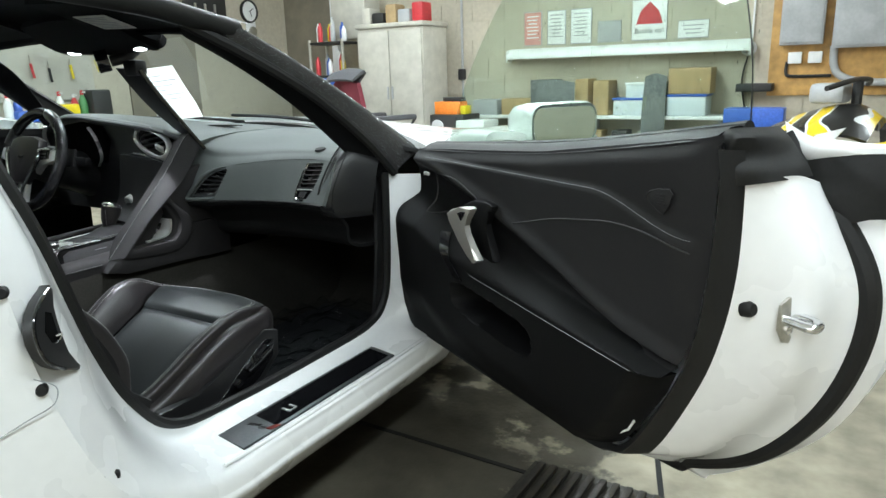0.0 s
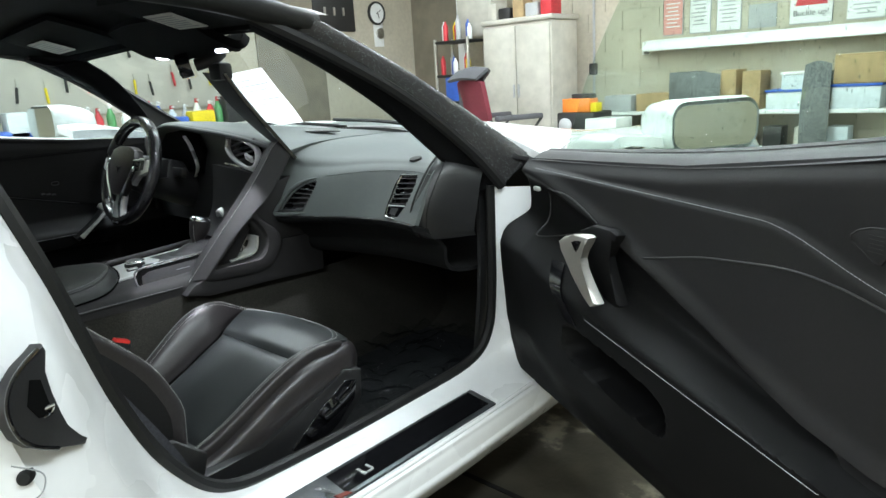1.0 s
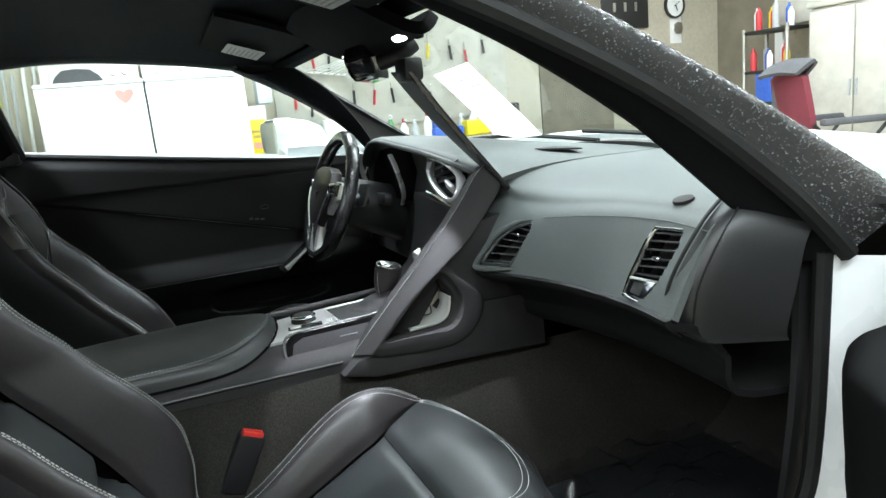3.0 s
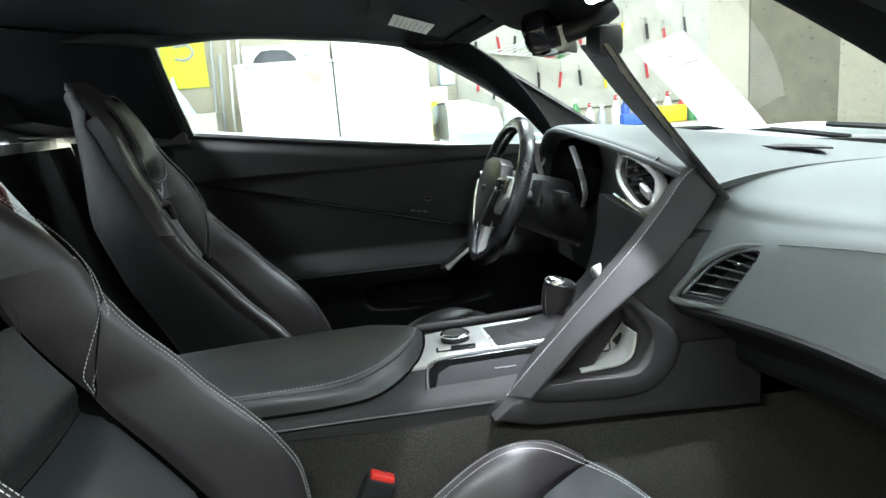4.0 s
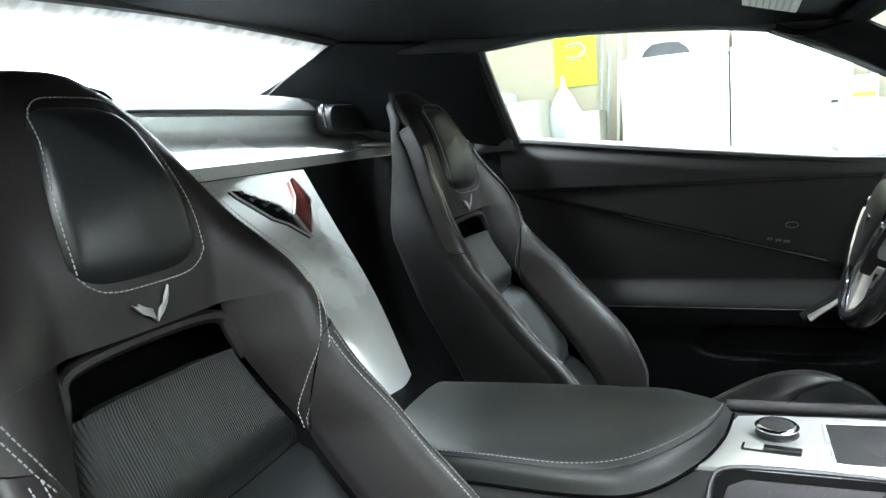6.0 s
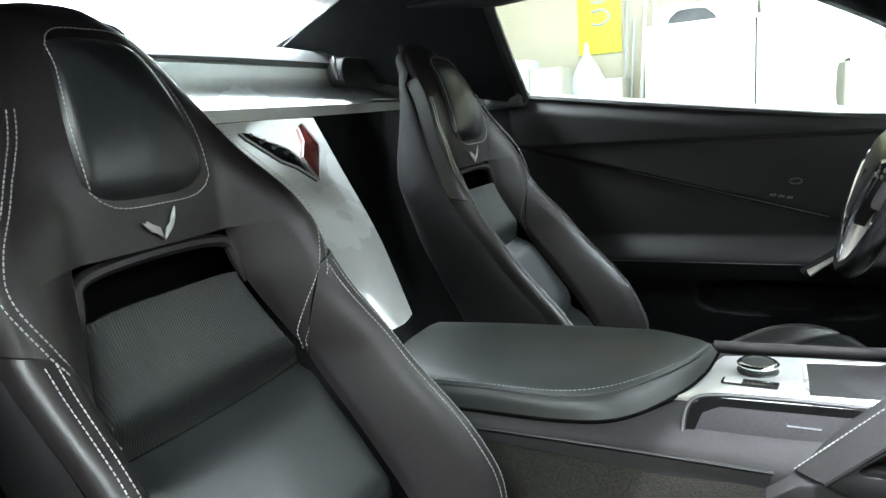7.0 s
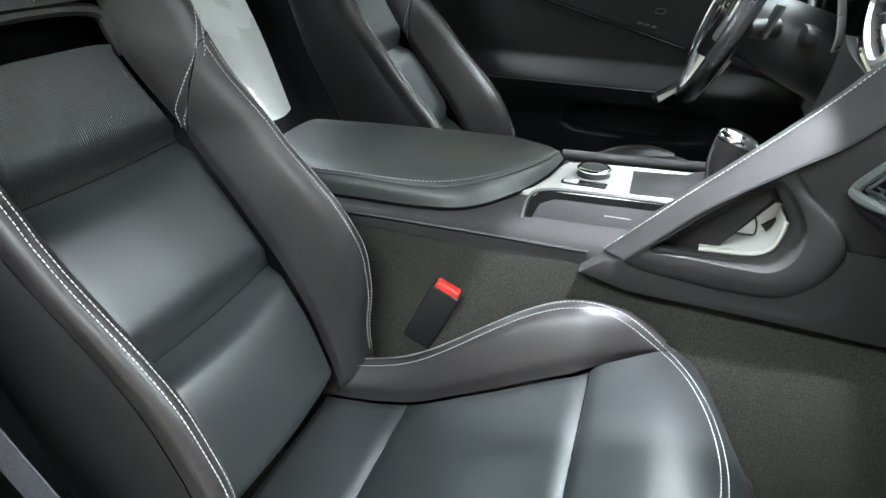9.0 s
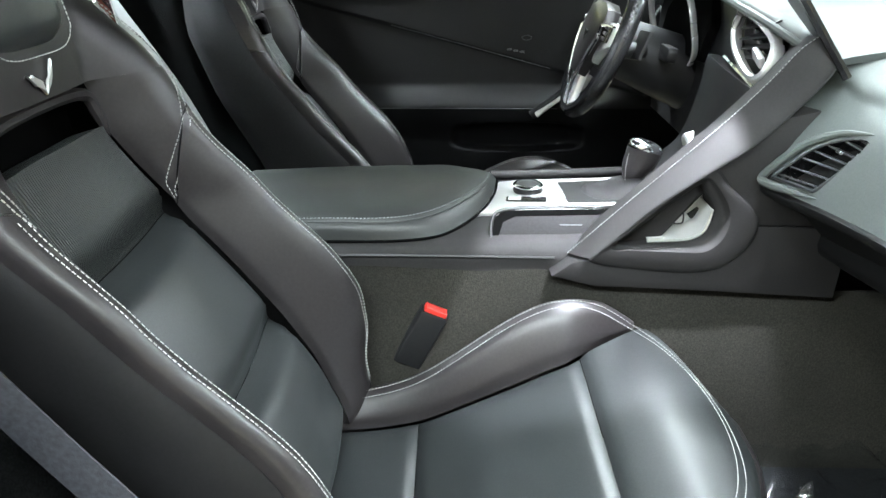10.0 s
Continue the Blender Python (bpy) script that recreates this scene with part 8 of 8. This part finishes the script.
# open rack of cans and bottles
rack = thing("bottle_rack", "black wire rack with chrome posts", "rack")
rack.location = (-3.42, 5.95, 0)
for sx in (-1, 1):
    for yy in (-0.15, 0.15):
        part("post", bm_tube([(sx * 0.24, yy, 0), (sx * 0.24, yy, 1.46)], 0.018, 10), STEEL, rack)
for zz in (0.35, 0.75, 1.05, 1.42):
    part("rack_shelf", bm_box((0, 0, zz), (0.48, 0.32, 0.03), 0.006), BLACKPL, rack)
for k in range(14):
    zz = (1.065, 1.435)[k % 2]
    col = (REDP, APPL, GREYMETAL, REDP, BLUE, YELLOW, APPL)[k % 7]
    t = thing("can", "can or bottle standing on the rack", "can", "rack cans")
    t.location = (-3.61 + (k // 2) * 0.062, 5.87 + 0.05 * (k % 3), zz)
    h = rnd.uniform(0.16, 0.27)
    part("body", bm_lathe([(0.027, 0), (0.029, 0.01), (0.029, h * 0.75), (0.012, h * 0.9), (0.012, h)], None, 12), col, t)
boxy("blue_carton", (-3.40, 5.90, 0.905), (0.26, 0.2, 0.27), BLUE, "blue carton on the rack shelf", "carton")
boxy("wall_stack", (-3.35, 6.3, 1.72), (0.5, 0.3, 0.5), CABWHITE, "pale boxes and jugs piled above the rack", "clutter")
# folding camp chair
chair = thing("camp_chair", "maroon and grey padded folding camp chair", "chair")
cm = pose(-2.35, 5.3, 0, 0, 0, 155)
chair.matrix_world = cm
part("backrest", bm_grid(net([[(-0.28, 0.24, 0.40), (0, 0.30, 0.38), (0.28, 0.24, 0.40)], [(-0.28, 0.28, 0.70), (0, 0.33, 0.70), (0.28, 0.28, 0.70)], [(-0.25, 0.32, 0.98), (0, 0.36, 1.02), (0.25, 0.32, 0.98)]], 10, 10), thick=0.05), MAROON, chair, "maroon padded back")
part("seat", bm_grid(net([[(-0.27, -0.25, 0.45), (0, -0.25, 0.42), (0.27, -0.25, 0.45)], [(-0.27, 0.0, 0.42), (0, 0.0, 0.38), (0.27, 0.0, 0.42)], [(-0.27, 0.26, 0.42), (0, 0.28, 0.38), (0.27, 0.26, 0.42)]], 8, 8), thick=-0.05), MAROON, chair, "maroon padded seat")
for sx in (-1, 1):
    part("chair_leg", bm_tube([(sx * 0.30, -0.26, 0), (sx * 0.30, 0.30, 0.62)], 0.014, 8), BLACKPL, chair)
    part("chair_leg", bm_tube([(sx * 0.30, 0.26, 0), (sx * 0.30, -0.26, 0.62)], 0.014, 8), BLACKPL, chair)
    part("arm_pad", bm_box((sx * 0.31, 0.0, 0.63), (0.07, 0.5, 0.05), 0.015), GREYCLOTH, chair)
t = thing("draped_jacket", "dark grey jacket draped over the camp chair", "jacket")
part("cloth", bm_grid(net([[(-2.72, 5.06, 0.55), (-2.55, 5.0, 0.50), (-2.42, 5.0, 0.60)], [(-2.70, 5.05, 0.90), (-2.5, 4.97, 0.92), (-2.36, 4.96, 0.93)], [(-2.64, 5.0, 1.06), (-2.45, 4.98, 1.09), (-2.22, 4.92, 1.07)], [(-2.66, 4.86, 0.98), (-2.48, 4.84, 1.0), (-2.30, 4.84, 0.99)]], 14, 12), thick=0.03), GREYCLOTH, t)
# black speaker box with orange things
t = boxy("black_crate", (-1.50, 5.4, 0.33), (0.38, 0.34, 0.66), BLACKPL, "black tool chest with a round dial", "chest", "", 0.015)
part("dial", bm_lathe([(0.06, 0), (0.065, 0.02), (0.05, 0.03)], pose(-0.09, -0.175, 0.55, 90, 0, 0), 20), GREYMETAL, t)
for k, (dx, dz, s, col) in enumerate(((-0.02, 0.72, (0.28, 0.16, 0.12), ORANGE), (0.10, 0.70, (0.14, 0.12, 0.08), YELLOW), (-0.16, 0.705, (0.06, 0.06, 0.09), APPL), (0.02, 0.80, (0.2, 0.1, 0.04), BLACKPL))):
    boxy("tool_case", (-1.50 + dx, 5.36, dz), s, col, ("orange tool case", "yellow coiled strap", "white jar", "black tool grip")[k] + " on the black chest", "tool")
boxy("white_tray", (-1.2, 5.3, 0.50), (0.3, 0.3, 0.22), APPL, "white tub beside the chest", "tub")

# front wall: conduit, switch box, fixture, posters
struct("trim_conduit", bm_tube([(-2.07, YF - 0.03, 0.4), (-2.07, YF - 0.03, 3.0)], 0.014, 8), GREYMETAL, "grey electrical conduit")
t = thing("switch_box", "small grey outlet box on the wall conduit", "outlet")
part("box", bm_box((-2.07, YF - 0.045, 1.03), (0.075, 0.06, 0.12), 0.008), BLACKPL, t)
t = thing("strip_light", "long unlit fluorescent strip fixture on the wall", "light")
t.location = (-0.22, YF - 0.05, 1.20)
part("housing", bm_box((0, 0, 0.03), (2.44, 0.08, 0.09), 0.012), GREYMETAL, t)
part("reflector", bm_grid(net([[(-1.22, -0.04, 0.07), (1.22, -0.04, 0.07)], [(-1.22, -0.12, 0.02), (1.22, -0.12, 0.02)], [(-1.22, -0.13, -0.03), (1.22, -0.13, -0.03)]], 6, 4), thick=0.006), APPL, t)
for dz in (-0.02, 0.02):
    part("tube", bm_tube([(-1.2, -0.07, dz), (1.2, -0.07, dz)], 0.014, 8), CABWHITE, t)
for sx in (-1, 1):
    part("end_cap", bm_box((sx * 1.215, -0.07, 0.0), (0.02, 0.12, 0.12), 0.005), APPL, t)
t = thing("cord_reel", "coiled extension cord hung on a plug", "cord")
part("coil", bm_tube([V(0.97 + 0.055 * math.cos(a), YF - 0.05, 1.19 + 0.055 * math.sin(a)) for a in np.linspace(0, 2 * math.pi, 25)[:-1]], 0.014, 8, closed=True), APPL, t)
part("cord", bm_tube(spl([(0.97, YF - 0.04, 1.14), (0.93, YF - 0.04, 0.9), (0.98, YF - 0.04, 0.6)], 12), 0.008, 6), BLACKPL, t)
part("cord", bm_tube([(0.99, YF - 0.03, 1.24), (0.99, YF - 0.03, 2.9)], 0.010, 6), APPL, t)
POST = [(-1.20, 0.20, 0.34, PINK), (-0.93, 0.20, 0.34, APPL), (-0.66, 0.22, 0.34, APPL), (-0.36, 0.24, 0.20, GREYMETAL), (0.04, 0.34, 0.38, APPL), (0.46, 0.28, 0.16, APPL)]
for k, (px, w, h, m) in enumerate(POST):
    t = thing("wall_notice", ("faded red printed notice", "white printed notice", "white printed notice", "framed dark and white notice", "white road sign with red triangle", "small white printed notice")[k] + " on the front wall", "notice", "wall notices")
    zc2 = 1.31 + h / 2
    part("sheet", bm_box((px, YF - 0.014, zc2), (w, 0.008, h), 0.002), m, t)
    part("sheet_frame", bm_tube([(px - w / 2, YF - 0.018, zc2 - h / 2), (px + w / 2, YF - 0.018, zc2 - h / 2), (px + w / 2, YF - 0.018, zc2 + h / 2), (px - w / 2, YF - 0.018, zc2 + h / 2)], 0.006, 6, closed=True), GREYMETAL, t)
    if k != 4:
        bm = bmesh.new()
        for r in range(int(h / 0.04) - 1):
            bm_box((px - 0.01 * (r % 2), YF - 0.0195, zc2 + h / 2 - 0.045 - r * 0.036), (w * (0.7 - 0.1 * (r % 3)), 0.002, 0.012), into=bm)
        part("print_bar", bm, GREYMETAL if k else APPL, t)
    else:
        part("red_triangle", bm_prism([(-0.13, -0.02), (0.13, -0.02), (0.09, 0.10), (0.0, 0.19), (-0.09, 0.10)], 0.004, pose(px, YF - 0.0185, zc2 - 0.02, 90, 0, 0)), REDP, t)
        cu = bpy.data.curves.new("lettering", "FONT")
        cu.body, cu.size, cu.extrude, cu.align_x = "Buckle up!", 0.068, 0.001, "CENTER"
        tmp = bpy.data.objects.new("lettering", cu)
        scene.collection.objects.link(tmp)
        bpy.context.view_layer.update()
        me = bpy.data.meshes.new_from_object(tmp.evaluated_get(bpy.context.evaluated_depsgraph_get()))
        bpy.data.objects.remove(tmp)
        me.materials.append(BLACKPL)
        lt = new("lettering", me)
        lt.matrix_world = pose(px, YF - 0.0205, zc2 - 0.125, 90, 0, 0)
        lt.parent = t
# long shelf with bins, boxes and mats
shelf = thing("wall_shelf", "long white wall shelf on brackets", "shelf")
part("shelf_board", bm_box((-0.45, YF - 0.2, 0.575), (2.9, 0.38, 0.035), 0.005), APPL, shelf)
for bx in (-1.7, -0.45, 0.8):
    part("shelf_bracket", bm_box((bx, YF - 0.15, 0.49), (0.03, 0.28, 0.14), 0.004), GREYMETAL, shelf)
part("shelf_board", bm_box((-0.45, YF - 0.2, 0.22), (2.9, 0.38, 0.035), 0.005), APPL, shelf)
for k, (px, w, h, m, lab) in enumerate(((0.02, 0.42, 0.15, CLEARBIN, "milky bin with blue lid"), (0.10, 0.34, 0.13, CLEARBIN, "milky bin stacked on another"), (0.50, 0.36, 0.18, CLEARBIN, "milky bin with blue lid"), (0.52, 0.38, 0.24, CARD, "brown cardboard box"), (-0.32, 0.16, 0.34, CARD, "tall brown cardboard box"), (-0.52, 0.14, 0.36, CARD, "tall brown cardboard box"), (-1.25, 0.34, 0.17, CARD, "tan box"), (-1.62, 0.3, 0.16, GREYMETAL, "grey tray of jars"), (-0.95, 0.26, 0.36, MATGREY, "stack of grey floor mats"))):
    zb = 0.593 + (0.165 if k == 1 else 0.20 if k == 3 else 0)
    t = boxy("shelf_box", (px, YF - 0.22, zb + h / 2), (w, 0.28, h), m, lab + " on the wall shelf", "box", "", 0.012)
    if m is CLEARBIN:
        part("lid", bm_box((0, 0, h + 0.008), (w + 0.02, 0.3, 0.022), 0.006), BLUE if k != 1 else APPL, t, "blue snap lid" if k != 1 else "")
for k, (px, w, z0, z1) in enumerate(((-0.78, 0.42, 0.62, 0.92), (0.22, 0.22, 0.30, 0.96))):
    t = thing("hanging_mat", "dark rubber mat hanging over the shelf", "mat", "hanging mats")
    part("sheet", bm_grid(net([[(px - w / 2, YF - 0.42, z0), (px, YF - 0.44, z0 - 0.02), (px + w / 2, YF - 0.42, z0)], [(px - w / 2, YF - 0.43, (z0 + z1) / 2), (px, YF - 0.46, (z0 + z1) / 2), (px + w / 2, YF - 0.43, (z0 + z1) / 2)], [(px - w * 0.46, YF - 0.38, z1), (px, YF - 0.40, z1 + 0.03), (px + w * 0.46, YF - 0.38, z1)]], 10, 8), thick=0.02), MATGREY, t)
for k in range(9):
    t = boxy("shelf_jar", (-1.7 + k * 0.26, YF - 0.2, 0.34), (0.16, 0.2, 0.2), (CLEARBIN, CARD, BLACKPL, CABWHITE)[k % 4], "container on the lower shelf", "box", "lower shelf boxes", 0.012)
# plywood board with breaker boxes
pw = thing("plywood_board", "varnished plywood backing board on the wall", "board")
part("board", bm_box((2.25, YF - 0.03, 1.62), (2.2, 0.024, 1.72), 0.003), PLY, pw)
for k, (px, w, z0, z1) in enumerate(((1.40, 0.34, 1.20, 1.75), (1.86, 0.44, 1.16, 1.8))):
    t = thing("breaker_box", "grey steel electrical breaker box", "breaker box", "breaker boxes")
    part("box", bm_box((px, YF - 0.10, (z0 + z1) / 2), (w, 0.13, z1 - z0), 0.008), GREYMETAL, t)
    part("box_door", bm_box((px, YF - 0.17, (z0 + z1) / 2), (w - 0.03, 0.012, z1 - z0 - 0.04), 0.004), GREYMETAL, t)
for px in (1.36, 1.52):
    t = thing("outlet_box", "small white outlet box on the plywood", "outlet", "outlets")
    part("box", bm_box((px, YF - 0.07, 1.09), (0.11, 0.06, 0.10), 0.008), APPL, t)
t = thing("cable_conduit", "thick grey conduit bent below the breaker boxes", "conduit")
part("conduit", bm_tube(spl([(1.66, YF - 0.08, 1.18), (1.67, YF - 0.08, 1.02), (1.74, YF - 0.08, 0.92), (1.95, YF - 0.08, 0.87), (2.4, YF - 0.08, 0.86)], 24), 0.032, 12), GREYMETAL, t)
part("conduit", bm_tube(spl([(1.30, YF - 0.06, 1.06), (1.30, YF - 0.06, 0.95), (1.38, YF - 0.06, 0.93), (1.66, YF - 0.06, 0.93)], 16), 0.014, 8), BLACKPL, t)
boxy("wall_bracket", (1.06, YF - 0.14, 0.84), (0.30, 0.24, 0.07), BLACKPL, "black steel bracket on the wall", "bracket")
boxy("blue_case", (1.18, 5.6, 0.62), (0.44, 0.24, 0.17), BLUE, "blue and white carton standing on a tall stand", "carton")
boxy("metal_stand", (1.18, 5.6, 0.265), (0.40, 0.3, 0.53), GREYMETAL, "grey metal stand under a blue case", "stand")

# yellow and black snowmobile
LIVERY = mat("flame_livery", (0.6, 0.45, 0.02), 0.3, coat=0.5)
t_ = LIVERY.node_tree
wv = t_.nodes.new("ShaderNodeTexWave")
wv.inputs["Scale"].default_value, wv.inputs["Distortion"].default_value = 1.6, 7.0
wv.inputs["Detail Scale"].default_value = 1.4
rp = t_.nodes.new("ShaderNodeValToRGB")
rp.color_ramp.interpolation = "CONSTANT"
for at, col in ((0.0, (0.012, 0.012, 0.012)), (0.42, (0.70, 0.72, 0.72)), (0.66, (0.75, 0.52, 0.02))):
    e_ = rp.color_ramp.elements[0] if at == 0 else rp.color_ramp.elements.new(at)
    e_.color = (*col, 1)
rp.color_ramp.elements[-1].color = (0.75, 0.52, 0.02, 1)
co_ = t_.nodes.new("ShaderNodeTexCoord")
t_.links.new(co_.outputs["Object"], wv.inputs["Vector"])
t_.links.new(wv.outputs["Fac"], rp.inputs[0])
t_.links.new(rp.outputs[0], t_.nodes["Principled BSDF"].inputs["Base Color"])
sn = thing("snowmobile", "yellow and black snowmobile with handlebars", "snowmobile")
sn.matrix_world = pose(2.05, 4.25, 0, 0, 0, -14)
part("tunnel", bm_box((0.35, 0.1, 0.32), (1.7, 0.42, 0.30), 0.05), BLACKPL, sn, "black tunnel")
part("hood", bm_grid(net([[(-0.95, -0.05, 0.34), (-0.95, 0.1, 0.36), (-0.95, 0.25, 0.34)], [(-0.75, -0.25, 0.50), (-0.75, 0.1, 0.60), (-0.75, 0.45, 0.50)], [(-0.45, -0.28, 0.60), (-0.45, 0.1, 0.75), (-0.45, 0.48, 0.60)], [(-0.2, -0.22, 0.64), (-0.2, 0.1, 0.80), (-0.2, 0.42, 0.64)], [(-0.05, -0.18, 0.60), (-0.05, 0.1, 0.72), (-0.05, 0.38, 0.60)]], 18, 16), thick=-0.02), LIVERY, sn, "yellow, white and black flame-painted hood")
for k, (x0, x1, dz) in enumerate(((-0.78, -0.45, 0.0), (-0.45, -0.15, 0.02), (-0.25, 0.1, -0.04))):
    part("hood_stripe", bm_prism([(x0, 0.50 + dz), (x0 + 0.10, 0.60 + dz), (x1, 0.66 + dz), (x1 - 0.06, 0.58 + dz), (x1 + 0.05, 0.52 + dz)], 0.02, Matrix(((1, 0, 0, 0), (0, 0, -1, -0.26 + 0.03 * k), (0, 1, 0, 0), (0, 0, 0, 1)))), (BLACKPL, APPL, YELLOW)[k], sn, ("black flash", "white flash", "yellow flash")[k])
part("seat", bm_grid(net([[(-0.02, -0.08, 0.66), (-0.02, 0.1, 0.70), (-0.02, 0.28, 0.66)], [(0.5, -0.12, 0.68), (0.5, 0.1, 0.74), (0.5, 0.32, 0.68)], [(1.1, -0.12, 0.64), (1.1, 0.1, 0.70), (1.1, 0.32, 0.64)]], 12, 10), thick=-0.16), BLACKPL, sn, "black seat")
part("side_flash", bm_prism([(0.0, 0.50), (0.35, 0.62), (0.9, 0.60), (0.8, 0.50), (0.3, 0.46)], 0.03, Matrix(((1, 0, 0, 0), (0, 0, -1, -0.12), (0, 1, 0, 0), (0, 0, 0, 1)))), YELLOW, sn, "yellow side panel")
part("handlebar", bm_tube(spl([(-0.25, -0.32, 0.90), (-0.20, -0.15, 0.93), (-0.20, 0.1, 0.94), (-0.20, 0.35, 0.93), (-0.25, 0.52, 0.90)], 20), 0.016, 8), BLACKPL, sn, "black handlebar")
part("steering_post", bm_tube([(-0.2, 0.1, 0.72), (-0.2, 0.1, 0.93)], 0.03, 8), BLACKPL, sn)
part("gauge_pod", bm_box((-0.34, 0.08, 0.86), (0.2, 0.2, 0.12), 0.03), GREYMETAL, sn, "grey gauge pod")
for sy in (-0.35, 0.55):
    part("ski", bm_box((-0.75, sy, 0.05), (0.9, 0.12, 0.05), 0.02), BLACKPL, sn, "black ski")
    part("ski_leg", bm_tube([(-0.65, sy, 0.06), (-0.55, sy * 0.5, 0.38)], 0.025, 8), STEEL, sn)

# ---- small loose things in the car ----
mat_thing = thing("floor_mat", "black carpet floor mat in the passenger footwell", "floor mat")
part("mat_body", bm_grid(net([[(0.24, 0.72, 0.212), (0.44, 0.72, 0.211), (0.62, 0.74, 0.212)], [(0.23, 1.0, 0.212), (0.44, 1.0, 0.211), (0.62, 1.0, 0.212)], [(0.24, 1.36, 0.215), (0.44, 1.36, 0.214), (0.60, 1.34, 0.216)]], 10, 10), thick=0.008), MATBLK, mat_thing)
film = thing("plastic_film", "crumpled clear protective film on the footwell mat", "film")
rows = []
for i in range(60):
    row = []
    for j in range(64):
        u, v = i / 59, j / 63
        x, y = 0.20 + 0.42 * u, 0.80 + 0.55 * v
        row.append(V(x, y, 0.226 + 0.024 * abs(noise.noise(V(x * 17, y * 15, 0.3))) * 2 + 0.010 * abs(noise.noise(V(x * 60, y * 55, 4.3))) + 0.03 * max(0, noise.noise(V(x * 6, y * 5, 2.0)))))
    rows.append(row)
ob = part("film_sheet", bm_grid(rows, thick=0.0006), FILM, film)
ob.visible_shadow = False
# water beads on the soft top frame and streaks on the raised door glass
rnd3 = random.Random(21)
ball = bmesh.new()
bmesh.ops.create_icosphere(ball, subdivisions=1, radius=1.0)
BV = [v.co.copy() for v in ball.verts]
BF = [[v.index for v in f.verts] for f in ball.faces]
ball.free()


def drops(name, mats, label, material=None):
    vs, fs = [], []
    for m in mats:
        k = len(vs)
        vs += [m @ v for v in BV]
        fs += [[k + i for i in f] for f in BF]
    me = bpy.data.meshes.new(name)
    me.from_pydata(vs, [], fs)
    me.materials.append(material or WATER)
    me.shade_smooth()
    return tagged(new(name, me), label, "water drops", "", "stuff")


mats = []
for k in range(2600):
    i_, j_ = rnd3.uniform(0.8, 5.99), rnd3.uniform(0, 28.99)
    r0, c0 = int(i_), int(j_)
    a, b, c, d = WET[r0][c0], WET[r0][c0 + 1], WET[r0 + 1][c0], WET[r0 + 1][c0 + 1]
    p = a.lerp(b, j_ - c0).lerp(c.lerp(d, j_ - c0), i_ - r0)
    up = (b - a).cross(c - a).normalized()
    up = up if up.x > 0 else -up
    r = rnd3.uniform(0.0005, 0.0015)
    mats.append(Matrix.Translation(p + up * 0.0004) @ Matrix.Diagonal((r, r, r, 1)))
drops("water_drops", mats, "fine rain drops standing on the black windscreen frame", BEAD_GLINT)
mats = []
for k in range(900):
    s_, z_ = rnd3.uniform(0.25, 1.03), rnd3.uniform(0.90, 1.08 + 0.16 * rnd3.random())
    i_ = max(0.0, min(1.0, (z_ - 0.86) / 0.40))
    n_ = -0.09 - 0.052 * i_ - 0.006
    r = rnd3.uniform(0.0006, 0.0014)
    long = rnd3.choice((1.0, 1.0, 1.3, 2.5))
    mats.append(DM @ Matrix.Translation((s_, n_, z_)) @ Matrix.Diagonal((r, r * 0.5, r * long, 1)))
drops("water_drops", mats, "rain drops and runs on the raised door glass")
mats = []
for k in range(700):
    u_, v_ = rnd3.uniform(-0.95, 0.95), rnd3.random()
    i_, j_ = v_ * 11, (u_ + 1) / 2 * 19
    p = ws[int(i_)][int(j_)].lerp(ws[min(11, int(i_) + 1)][min(19, int(j_) + 1)], rnd3.random()) + V(0, 0.0035, 0.0035)
    r = rnd3.uniform(0.0008, 0.002)
    mats.append(Matrix.Translation(p) @ Matrix.Rotation(radians(-35), 4, "X") @ Matrix.Diagonal((r, r, r * 0.5, 1)))
drops("water_drops", mats, "rain drops on the outside of the windshield")
